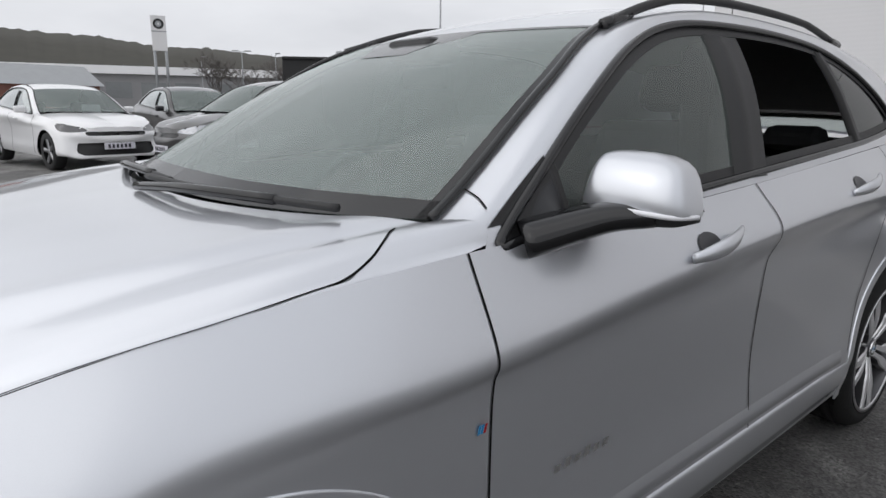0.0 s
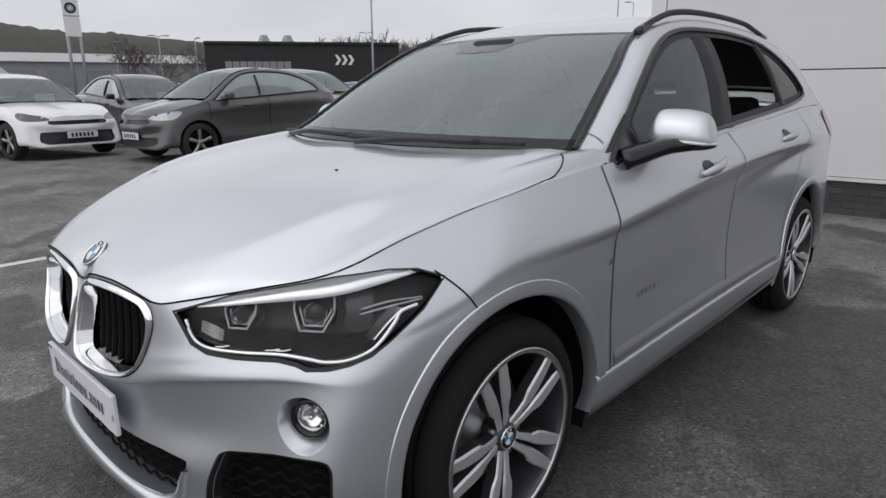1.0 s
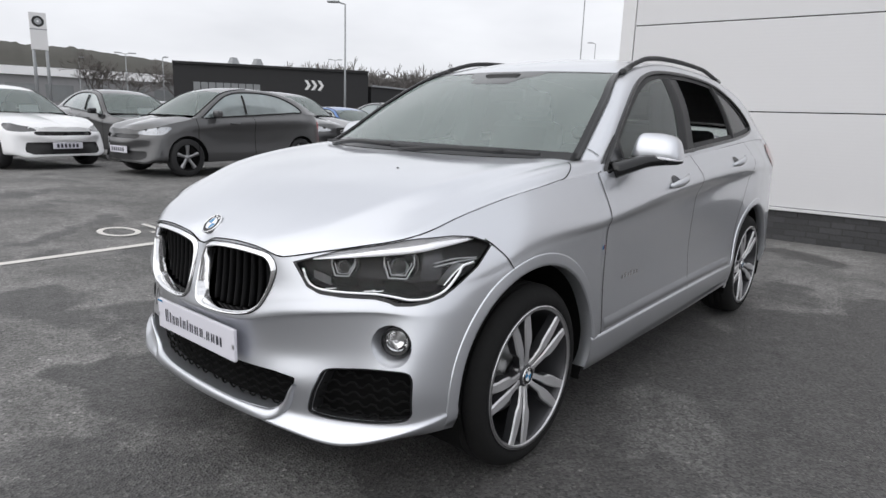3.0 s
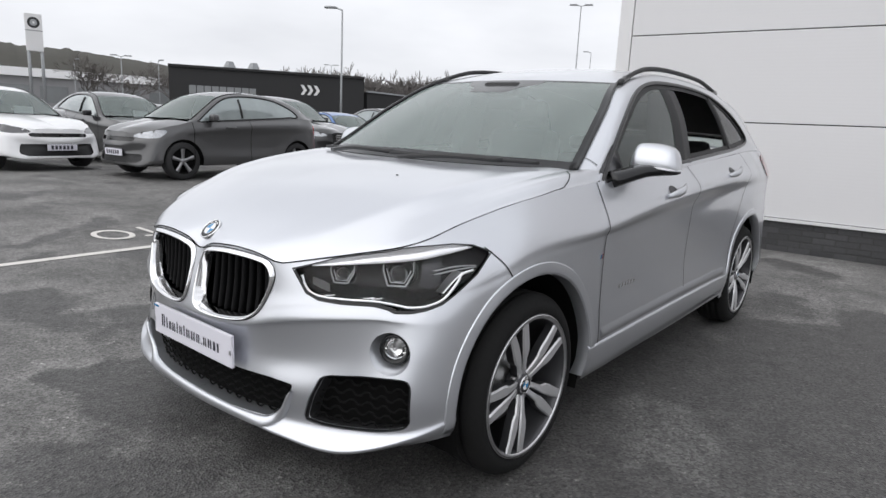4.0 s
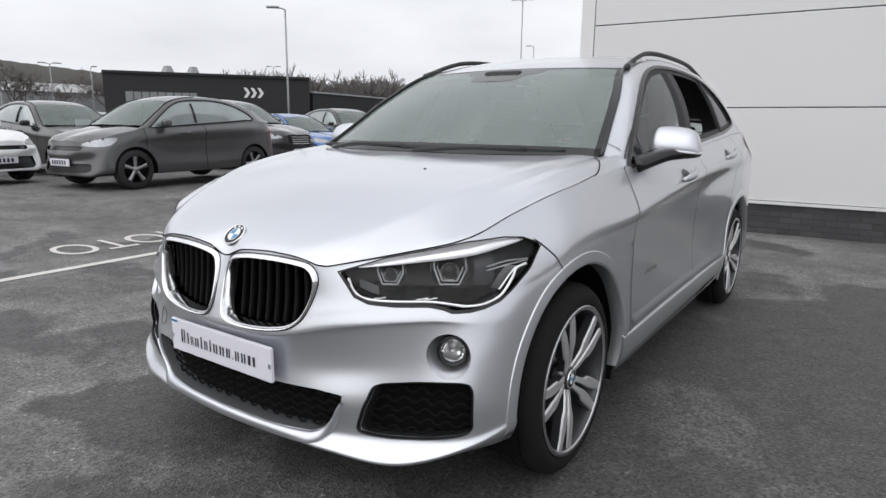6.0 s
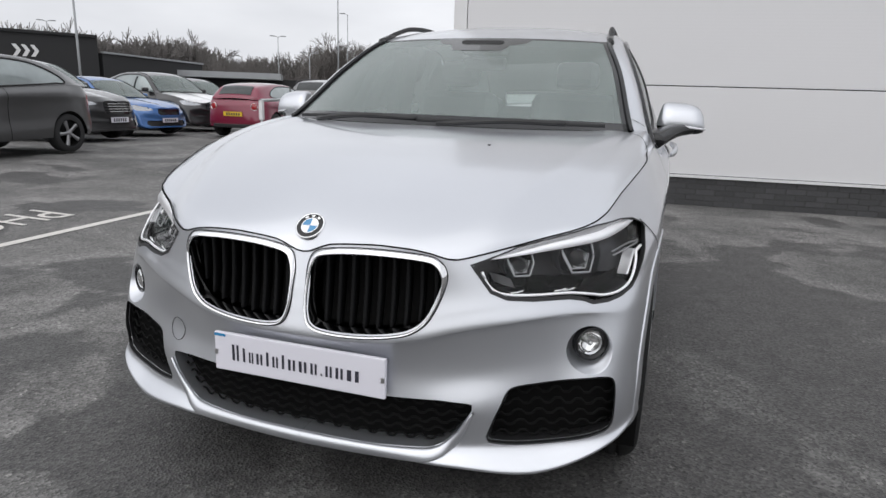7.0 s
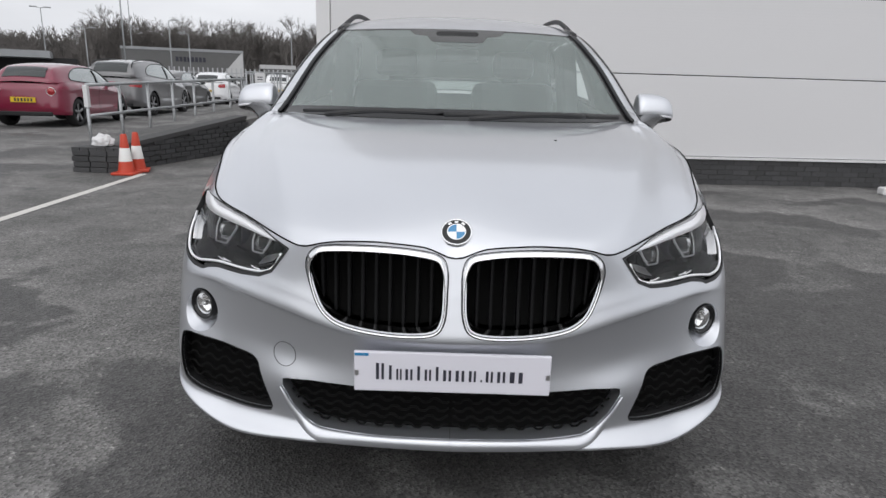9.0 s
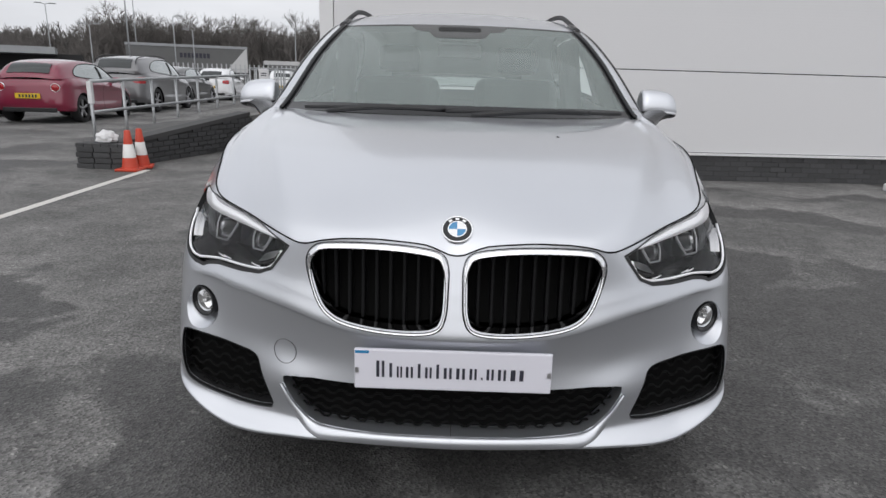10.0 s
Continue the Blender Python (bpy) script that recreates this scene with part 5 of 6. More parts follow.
BRICK.materials.append(brick_grey)


def brick_at(parent, m):
    o = new("brick", BRICK)
    o.parent = parent
    o.matrix_basis = m
    return o


rng_b = random.Random(4)
for c in range(5):
    x = .11 + (.1125 if c % 2 else 0)
    while x < 10.3:
        brick_at(wall, pose(x, .028 + rng_b.uniform(-.002, .002), .032 + .069 * c, rng_b.uniform(-.4, .4), rng_b.uniform(-.3, .3), 0))
        x += .2253


kerb = bmesh.new()
box(kerb, -.42, .42, -.06, .06, 0, .10, bevel=.02)
tagged(part("kerb_block", kerb, trim_white, None, "", pose(6.02, 6.70, 0, 0, 0, 3)), "white painted kerb block lying against the wall", "kerb")


# ---- parked cars ----
tyre_grey = material("worn_tyre", (.02, .02, .021), .8, 0, .2, 40)
rim_grey = material("grey_wheel", (.32, .32, .33), .35, .8, .08, 60)
bg_glass = material("car_side_glass", (.26, .295, .295), .06, .45, .25, 3, coat=1.0)
bg_screen = glass("parked_windscreen", (.70, .76, .75), 0.0, .2)
bg_rear = material("rear_car_glass", (.035, .040, .041), .05, .3, .2, 3, coat=.3)
lamp_dark = material("smoked_headlamp", (.06, .06, .065), .12, .4, .4, 18, coat=1)
lamp_clear = material("headlamp_clear", (.30, .31, .33), .15, .7, .3, 25, coat=1)
indicator_amber = material("amber_lens", (.5, .2, .02), .2, 0, .05, 30)


def road_wheel(r, spokes):
    w = thing("wheel", "", "")
    part("tyre", mesh_of("tyre", *lathe([(r * .70, -.10), (r * .96, -.10), (r, -.07), (r, .07), (r * .96, .098), (r * .68, .09)], 40)), tyre_grey, w)
    part("rim", mesh_of("rim", *lathe([(r * .72, .088), (r * .68, .092), (r * .64, .06), (r * .6, -.06), (.001, -.05)], 40)), dark_void, w)
    for k in range(spokes):
        a = math.pi / 2 + k * 2 * math.pi / spokes
        rows = []
        for q in (-1, 1):
            rr = np.array([.02, r * .3, r * .68])
            ww = np.array([.03, .022, .034]) * q
            rows.append(np.stack([np.array([.07, .08, .086]), rr * math.cos(a) - ww * math.sin(a), rr * math.sin(a) + ww * math.cos(a)], 1))
        part("spoke", mesh_of("spoke", *band([rows[0] - (.03, 0, 0), rows[0], rows[1], rows[1] - (.03, 0, 0)], closed=False)), rim_grey, w)
    part("hub_cap", mesh_of("hub_cap", *lathe([(.001, .082), (.035, .08), (.045, .06)], 20)), rim_grey, w)
    return w


def parked_car(name, label, at, L, W, H, base, paint, roofline=(1.25, 2.0, 3.3), rear_drop=0.0, plate=plate_white, nose="bar", group="parked cars", spokes=6, belt=None, roof_paint=None, sheet=False, rear_paint=plate_yellow, lamps=None, round_tail=False, bonnet_paint=None, tail=0.0, low=1.0, rails=False):
    """A parked car, nose towards -y at its own origin under its front bumper; the body lines are drawn out to its own length, width, height and wheelbase."""
    front = L * .2
    belt = belt or H * .645
    ky = ([0, .84, 1.27, 2.02, 3.51, 4.44], [0, front, roofline[0], roofline[1], front + base, L])
    kz = ([0, .2, 1.06, 1.58], [0, .19, belt, H])

    def warp(c):
        c = np.array(c)
        z = np.interp(c[..., 2], *kz)
        y = np.interp(c[..., 1], *ky)
        late = np.clip((c[..., 1] - 2.6) / 1.9, 0, 1)
        z = np.where(c[..., 2] > 1.2, z - rear_drop * late ** 2 * (c[..., 2] - 1.1), z)
        y = y + tail * np.clip((c[..., 2] - 1.13) / .30, 0, 1) * np.clip((c[..., 1] - 3.2) / .75, 0, 1) * np.clip((4.6 - c[..., 1]) / .4, 0, 1)
        return np.stack([c[..., 0] * W / 1.82, y, z], -1)

    ob = thing(name, label, "car", group, at=at)
    per, nv = 10, 41
    b = loft([SILL, LIP, LOWER, HOLLOW, RIDGE, CREASE, BELT], per, nv, warp=warp)
    sk = Skin(b.reshape(-1, 3), grid_faces(b.shape[0], nv))
    wr = .315 if H < 1.6 else .36
    for y in (front, front + base):
        arch_o = np.concatenate([circle(y, wr, wr + .05, 40)[:21], [(y - wr - .05, 0.05), (y + wr + .05, .05)]])
        sk.cut(SIDE, arch_o, lambda v: v[:, 0] > .55)
    fs = W / 1.82
    zl, zg, zi = (np.interp(k, *kz) for k in (.79, .70, .37))
    fore = lambda v: v[:, 1] < front * .9
    aft = lambda v: v[:, 1] > L * .945
    lamp_o = rounded([(.47 * fs, zl - .03), (.58 * fs, zl + .03), (.78 * fs, zl + .075), (.97 * fs, zl + .085), (1.0 * fs, zl + .05), (.90 * fs, zl - .04), (.66 * fs, zl - .055)], 40)
    gw = {"bar": (.50, .034), "wide": (.40, .085), "tall": (.36, .13), "twin": (.36, .075)}[nose]
    grille_o = np.array([(gw[0] * fs, zg - gw[1] * .7), (gw[0] * 1.02 * fs, zg + gw[1] * .7), (gw[0] * .92 * fs, zg + gw[1]), (-.1, zg + gw[1]), (-.1, zg - gw[1]), (gw[0] * .88 * fs, zg - gw[1])])
    low_o = np.array([(.66 * fs, zi - .02), (.62 * fs, zi + .07 * low), (-.1, zi + .075 * low), (-.1, zi - .07), (.56 * fs, zi - .07)])
    patches = [("grille", sk.cut(FRONT, grille_o, fore), gloss_black, FRONT, .03), ("lower_grille", sk.cut(FRONT, low_o, fore), black_plastic, FRONT, .03)]
    lamp_p = sk.cut(DIAG, lamp_o, fore)
    back = (Vector((1, 0, 0)), Vector((0, -1, 0)))
    zr = np.interp(.95, *kz)
    tail_p = sk.cut(back, circle(.62 * fs, zr - 5, .095, 30) if round_tail else rounded([(.52 * fs, zr - .05), (.54 * fs, zr + .07), (.72 * fs, zr + .10), (.9 * fs, zr + .09), (.9 * fs, zr - .06), (.7 * fs, zr - .08)], 30), aft)
    part("body", mesh_of("body", *both(sk.v, sk.f)), paint, ob)
    for nm, vf, mt, vw, dd in patches:
        if len(vf[1]):
            part(nm, mesh_of(nm, *both(*pushed(vf, vw[1], dd))), mt, ob)
    add_pair("headlamp", pushed(lamp_p, DIAG[1], .004), lamps or lamp_clear, ob)
    if round_tail:
        for sx in (1, -1):
            c_ = sk.on(back, .60 * fs, zr - .02) * (sx, 1, 1) + (0, .004, 0)
            v_, f_ = lathe([(.001, .022), (.05, .020), (.072, .012), (.080, .0)], 28)
            lamp_ = part("tail_lamp", mesh_of("tail_lamp", turned(v_, c_, math.radians(90 - 12 * sx)), f_), red_lens, ob)
            v_, f_ = lathe([(.080, .0), (.084, .012), (.090, .010), (.092, -.01)], 28)
            part("lamp_ring", mesh_of("lamp_ring", turned(v_, c_, math.radians(90 - 12 * sx)), f_), chrome, lamp_)
    elif len(tail_p[1]):
        add_pair("tail_lamp", pushed(tail_p, back[1], -.004), red_lens, ob)
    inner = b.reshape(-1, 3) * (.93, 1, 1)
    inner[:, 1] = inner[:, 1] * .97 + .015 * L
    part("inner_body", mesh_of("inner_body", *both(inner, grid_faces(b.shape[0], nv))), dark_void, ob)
    # bonnet
    t_ = b[:, -1]
    ce, la = 4 * per, int(6.9 * per)
    rows = []
    for i in range(13):
        q = i / 12
        e = t_[int(round(ce + q * (la - ce)))]
        f0 = np.array((0, np.interp(q, [0, 1], [t_[0][1], roofline[0] - .08]), np.interp(q ** .7, [0, 1], [t_[0][2], t_[la][2] + .035])))
        if i == 0:
            row = np.stack([np.interp(np.linspace(0, ce, 9), np.arange(len(t_)), t_[:, k]) for k in range(3)], 1)
        else:
            s_ = np.linspace(0, 1, 9)[:, None]
            row = f0 * (1 - s_) + e * s_
            row[:, 2] += .02 * np.sin(np.linspace(0, 1, 9) * math.pi)
            lead = np.stack([np.interp(np.linspace(0, ce, 9), np.arange(len(t_)), t_[:, k]) for k in range(3)], 1)
            row[:, 1] += (lead[:, 1] - (lead[0, 1] + (lead[-1, 1] - lead[0, 1]) * s_[:, 0])) * (1 - q)
        rows.append(row)
    g = np.array(rows)
    part("bonnet", mesh_of("bonnet", *both(g.reshape(-1, 3), grid_faces(13, 9))), bonnet_paint or paint, ob)
    # cabin
    cb = loft(CABIN, 8, 13, mirror=False, warp=warp)
    cs = Skin(cb.reshape(-1, 3), grid_faces(cb.shape[0], 13))
    win = warp(np.array([(0, y, z) for y, z in rounded(WINDOW, 60)]))[:, 1:]
    pane = cs.cut(SIDE, win)
    part("cabin_side", mesh_of("cabin_side", *both(cs.v, cs.f)), paint, ob)
    pc_ = pane[0][pane[1]].mean(1)[:, 1]
    add_pair("window_trim", tube(np.array([cs.on(SIDE, u, z) for u, z in win]) + (.002, 0, 0), .014, 5, closed=True), gloss_black, ob)
    ax = cb[8:34, -1]
    add_pair("roof_seal", tube(ax + (.004, 0, .004), .010, 4), gloss_black, ob)
    yb = np.interp(2.3, *ky)
    for a0, a1 in ((0, yb), (yb, 9)):
        f_ = pane[1][(pc_ >= a0) & (pc_ < a1)]
        if len(f_):
            v_, f_ = compact(pane[0], f_)
            add_pair("side_window", (v_ - (.004, 0, 0), f_), bg_glass, ob)
    zz = np.linspace(belt + .0, np.interp(1.45, *kz), 6)
    bar_ = np.array([cs.on(SIDE, yb, z) + (.003, 0, 0) for z in zz])
    add_pair("window_pillar", tube(bar_, .025, 4), gloss_black, ob)
    ed = cb[:, -1]
    i_0, i_a = 3 * 8, 8
    re_ = ed[i_0:]
    xs_ = np.linspace(-1, 1, 13)[:, None]
    rf = np.zeros((13, len(re_), 3))
    rf[..., 0] = xs_ * re_[None, :, 0]
    rf[..., 1] = re_[None, :, 1] + .05 * (1 - xs_ ** 2) * np.linspace(-1, 1, len(re_))[None]
    rf[..., 2] = re_[None, :, 2] + .03 * (1 - xs_ ** 2)
    k0 = int(len(re_) * .66)
    part("roof", mesh_of("roof", *(rf[:, :k0 + 1].reshape(-1, 3), grid_faces(13, k0 + 1))), roof_paint or paint, ob)
    part("tailgate", mesh_of("tailgate", *(rf[:, k0:].reshape(-1, 3), grid_faces(13, len(re_) - k0))), paint, ob)
    rg = rf[1:12, k0 - 1:-8] + (0, .010, .008)
    part("rear_window", mesh_of("rear_window", *(rg.reshape(-1, 3), grid_faces(11, rg.shape[1]))), bg_rear, ob)
    ae = np.stack([np.interp(np.linspace(i_a, i_0, 14), np.arange(len(ed)), ed[:, k]) for k in range(3)], 1)
    sc = np.zeros((13, 14, 3))
    for j in range(14):
        row = ae[j][None] * np.concatenate([xs_, np.ones((13, 2))], 1)
        row[:, 1] -= (.12 * (1 - j / 13) + .05) * (1 - xs_[:, 0] ** 2) * W / 1.82
        row[:, 2] += (.01 + .02 * j / 13) * (1 - xs_[:, 0] ** 2)
        sc[:, j] = row
    part("windscreen", mesh_of("windscreen", *(sc.reshape(-1, 3), grid_faces(13, 14))), bg_screen, ob)
    part("dashboard", boxed(-.62 * W / 1.82, .62 * W / 1.82, roofline[0] + .12, roofline[0] + .6, belt - .25, belt - .02, bevel=.05), dash_mat, ob)
    for sx in (-.36, .36):
        part("headrest", boxed(sx - .13, sx + .13, roofline[1] + .45, roofline[1] + .6, belt - .2, belt + .2, bevel=.05), seat_cloth, ob)
    if sheet:
        part("price_sheet", boxed(.05, .38, roofline[0] + .26, roofline[0] + .29, belt - .02, belt + .16, m=None), white_plastic, ob)
    if rails:
        ridge_ = cb[26:60, -1] + (.02, 0, .045)
        ridge_[0, 2] -= .05
        ridge_[-1, 2] -= .05
        add_pair("roof_rail", tube(ridge_, .016, 6), black_plastic, ob)
    # grille bars, plates
    if nose in ("wide", "tall"):
        for k in (-.6, -.2, .2, .6):
            y_ = sk.on(FRONT, .002, zg + gw[1] * k)[1]
            part("grille_bar", boxed(-gw[0] * .8 * fs, gw[0] * .8 * fs, y_ - .016, y_ - .004, zg + gw[1] * k - .006, zg + gw[1] * k + .006), chrome, ob)
    zp = np.interp(.46, *kz)
    yp = sk.on(FRONT, .002, zp)[1]
    pl = part("front_plate", boxed(-.26, .26, yp - .03, yp - .012, zp - .055, zp + .055, bevel=.004), plate, ob)
    for k in range(6):
        part("plate_bar", boxed(-.2 + .068 * k, -.16 + .068 * k, yp - .033, yp - .029, zp - .033, zp + .033), ink, pl)
    zp = np.interp(.70, *kz)
    yp = sk.on(back, .002, zp)[1]
    pl = part("rear_plate", boxed(-.26, .26, yp + .01, yp + .03, zp - .055, zp + .055, bevel=.004), rear_paint, ob)
    for k in range(6):
        part("plate_bar", boxed(-.2 + .068 * k, -.16 + .068 * k, yp + .029, yp + .033, zp - .033, zp + .033), ink, pl)
    zb = np.interp(.42, *kz)
    yb_ = sk.on(back, .002, zb)[1]
    part("rear_valance", boxed(-.6 * fs, .6 * fs, yb_ - .05, yb_ + .012, zb - .12, zb - .02, bevel=.02), black_plastic, ob)
    for sx in (1, -1):
        bm = bmesh.new()
        box(bm, sx * (.86 * fs), sx * (1.04 * fs), roofline[0] + .30, roofline[0] + .42, belt + .01, belt + .13, bevel=.035)
        part("wing_mirror", bm, paint, ob)
    for y, z in ((np.interp(2.0, *ky), belt - .09),):
        s_ = sk.on(SIDE, y, z)
        add_pair("door_handle", tube([(s_[0] + .01, y - .1, z), (s_[0] + .035, y, z), (s_[0] + .01, y + .1, z + .01)], .014, 6), paint, ob)
    for k in (7, 9.2):
        i = int(k * per)
        ok = b[i, :, 2] > .25
        n_ = normals_of(b)[i][ok]
        add_pair("shut_line", strip(b[i][ok], n_, .005, .003), dark_void, ob)
    for y in (front, front + base):
        for sx in (1, -1):
            key = (round(wr, 3), spokes)
            if key not in WHEELS:
                WHEELS[key] = road_wheel(wr, spokes)
                w_ = WHEELS[key]
                w_.matrix_basis = pose(sx * (.78 * fs), y, wr, 0, 0, 0 if sx > 0 else 180)
            else:
                w_ = copy_thing(WHEELS[key], pose(sx * (.78 * fs), y, wr, 10 * sx + 25 * y, 0, 0 if sx > 0 else 180))
            w_.parent = ob
    return ob


WHEELS = {}
car_white = material("white_car_paint", (.78, .78, .79), .3, 0, .02, 60, coat=1)
car_grey = material("dark_grey_car_paint", (.060, .060, .062), .35, .4, .05, 400, coat=1)
car_black = material("black_car_paint", (.012, .012, .014), .3, .2, .1, 400, coat=1)
car_red = material("crimson_car_paint", (.20, .010, .038), .3, .1, .05, 400, coat=1)
car_blue = material("bright_blue_car_paint", (.05, .15, .40), .3, .3, .05, 400, coat=1)
car_silver = material("silver_car_paint", (.45, .45, .46), .3, .6, .05, 400, coat=1)
car_steel = material("steel_grey_car_paint", (.16, .16, .165), .3, .5, .05, 400, coat=1)


def parked(name, label, x, y, heading, *a, **k):
    """heading: degrees from facing -y, anticlockwise from above; x, y: middle of the front bumper."""
    return parked_car(name, label, pose(x, y, ground_z(x, y), 0, 0, heading), *a, **k)


parked("hatchback_car", "dark grey three-door hatchback parked on the asphalt", -8.98, 3.50, 5, 4.02, 1.74, 1.53, 2.51, car_grey, roofline=(1.0, 1.75, 2.9), rear_drop=.8, spokes=5)
parked("coupe_car", "white low coupe with a wide black lower grille", -10.35, 3.30, 101, 4.26, 1.81, 1.46, 2.58, car_white, roofline=(1.35, 2.1, 3.2), rear_drop=.7, sheet=True, spokes=5, lamps=lamp_dark, low=1.9)
parked("saloon_car", "black saloon with a price sheet behind its windscreen", -11.2, 5.75, 93, 4.5, 1.8, 1.53, 2.7, car_black, roofline=(1.5, 2.2, 3.3), rear_drop=.6, sheet=True)
parked("saloon_car", "dark grey saloon in the row", -15.5, 8.9, 95, 4.5, 1.8, 1.46, 2.7, car_black, roofline=(1.5, 2.2, 3.3), rear_drop=.5)
parked("large_suv", "black large SUV with a tall barred grille", -9.95, 9.55, 96, 5.05, 1.97, 1.70, 3.0, car_black, roofline=(1.45, 2.2, 3.6), nose="tall", belt=1.11)
parked("hatchback_car", "bright blue small hatchback in the row", -10.8, 12.0, 88, 4.3, 1.77, 1.43, 2.69, car_blue, roofline=(1.45, 2.15, 3.3), nose="twin", rear_drop=.4)
parked("coupe_suv", "black sloping-roofed SUV with a pale bonnet in the row", -11.35, 14.6, 79, 4.9, 1.98, 1.68, 2.93, car_black, roofline=(1.55, 2.3, 3.4), nose="twin", rear_drop=.8, belt=1.1, bonnet_paint=car_white)
parked("saloon_car", "black saloon beyond the row", -12.8, 17.8, 80, 4.6, 1.83, 1.62, 2.8, car_black, roofline=(1.5, 2.2, 3.4), nose="wide")
parked("saloon_car", "dark car with a pale roof far along the row", -17.5, 22.0, 85, 4.5, 1.8, 1.46, 2.7, car_black, roofline=(1.5, 2.2, 3.3), roof_paint=car_silver)
parked("silver_hatchback", "pale silver car at the end of the row", -13.4, .35, 96, 4.3, 1.77, 1.45, 2.6, car_silver, roofline=(1.25, 1.95, 3.2), rear_drop=.4)
# a second row, tails towards the building
parked("small_hatchback", "crimson small hatchback with a yellow rear plate", -9.88, 16.64, 186.5, 4.06, 1.72, 1.40, 2.51, car_red, roofline=(1.1, 1.8, 3.1), rear_drop=.1, spokes=5, round_tail=True)
parked("compact_suv", "steel grey compact SUV seen from behind", -10.45, 22.24, 184, 4.65, 1.88, 1.66, 2.8, car_steel, rear_paint=car_steel, roofline=(1.3, 2.0, 3.5), belt=1.05, tail=.10, rails=True)
parked("hatchback_car", "dark hatchback with red tail lamps", -11.5, 27.4, 183, 4.4, 1.8, 1.46, 2.65, car_black, roofline=(1.3, 2.0, 3.4), rear_drop=.3)
parked("hatchback_car", "white hatchback far down the row", -12.1, 33.2, 188, 4.4, 1.8, 1.5, 2.65, car_white, roofline=(1.3, 2.0, 3.4), rear_drop=.3)
parked("hatchback_car", "white hatchback behind the rails", -10.6, 38.5, 194, 4.4, 1.8, 1.5, 2.65, car_white, roofline=(1.3, 2.0, 3.4), rear_drop=.3)


# ---- ramp with rails, cones, and the distance ----
galv = material("galvanised_steel", (.42, .43, .44), .45, .8, .12, 30)
cone_orange = material("cone_orange_plastic", (.52, .055, .025), .45, 0, .08, 30)
cone_white = material("cone_white_sleeve", (.75, .74, .72), .4, 0, .06, 30)
coping_grey = material("dark_coping_brick", (.060, .059, .060), .75, 0, .2, 30, .3)
concrete = material("worn_concrete", (.20, .195, .19), .85, 0, .15, 20, .3)


def ramp_wall():
    """A dark brick retaining wall beside a ramp, with a stub pier at its low end; it climbs away from the yard."""
    ob = tagged(new("ramp_wall"), "low dark brick retaining wall of a sloping ramp", "retaining wall", kind="structure")
    a, b = np.array((-4.32, 6.75)), np.array((-3.60, 9.72))
    d = (b - a) / np.linalg.norm(b - a)
    length = np.linalg.norm(b - a)
    ang = math.degrees(math.atan2(d[1], d[0]))
    nrm = np.array((-d[1], d[0]))
    g0 = ground_z(*a)
    h0, h1 = .31, .575

    def top(s):
        return g0 + h0 + (h1 - h0) * s / length

    def prism(s0, s1, w0, w1, base, cap=0.0):
        v = []
        for s in (s0, s1):
            for w in (w0, w1):
                p = a + d * s + nrm * w
                v += [(p[0], p[1], base), (p[0], p[1], top(s) + cap)]
        return mesh_of("prism", v, [(0, 1, 3, 2), (4, 6, 7, 5), (0, 4, 5, 1), (2, 3, 7, 6), (1, 5, 7, 3), (0, 2, 6, 4)], False)

    part("wall_core", prism(0, length, .012, .20, -.05, -.02), mortar, ob)
    # made ground behind the wall, falling back to the yard
    ss, ws = [0, .3, .6, 1.0, 1.6, 2.4, length, 4.2, 6.0], [.19, .5, .9, 1.2, 1.5, 2.0, 2.8, 3.6]
    deck = []
    for s in ss:
        for w in ws:
            p = a + d * s + nrm * w
            low = ground_z(p[0], p[1]) - .01
            k = min(1, max(0, 1 - (w - .25 - min(.75, .5 * s)) / (.25 + .6 * s)))
            deck.append((p[0], p[1], low + (top(max(s, 0)) - .05 - low) * k * k * (3 - 2 * k)))
    part("made_ground", mesh_of("made_ground", deck, grid_faces(len(ss), len(ws))), asphalt, ob)
    # landing at the head of the ramp, on a plastered base
    ends = [a + d * (length + k) + nrm * w for k, w in ((.02, .0), (3.0, .0), (3.0, .22), (.02, .22))]
    top_z = [top(length) - .04, top(length) + .14, top(length) + .14, top(length) - .04]
    v = [(*p, -.05) for p in ends] + [(*p, z) for p, z in zip(ends, top_z)]
    part("landing_wall", mesh_of("landing_wall", v, [(0, 1, 5, 4), (1, 2, 6, 5), (2, 3, 7, 6), (3, 0, 4, 7), (4, 5, 6, 7), (3, 2, 1, 0)], False), concrete, ob)
    # pier at the low end
    r = random.Random(9)
    for c in range(14):
        s = -.02 + (.1125 if c % 2 else 0)
        while s < length - .1:
            z = g0 + .034 + .072 * c
            if z < top(s) - .03:
                p = a + d * (s + .1065) + nrm * .008
                brick_at(ob, pose(p[0], p[1], z, r.uniform(-.5, .5), 0, ang))
            s += .2253
    v = []
    for s in (-.03, length):
        for w in (-.02, .22):
            p = a + d * s + nrm * w
            v += [(p[0], p[1], top(s) - .03), (p[0], p[1], top(s) + .03)]
    part("coping", mesh_of("coping", v, [(0, 1, 3, 2), (4, 6, 7, 5), (0, 4, 5, 1), (2, 3, 7, 6), (1, 5, 7, 3), (0, 2, 6, 4)], False), coping_grey, ob)
    stub = thing("brick_pier", "low dark brick pier at the foot of the ramp", "pier")
    u = (a[0] - .30, a[1] - .10)
    part("pier_core", boxed(u[0] - .20, u[0] + .42, u[1] - .09, u[1] + .30, -.02, g0 + .27), mortar, stub)
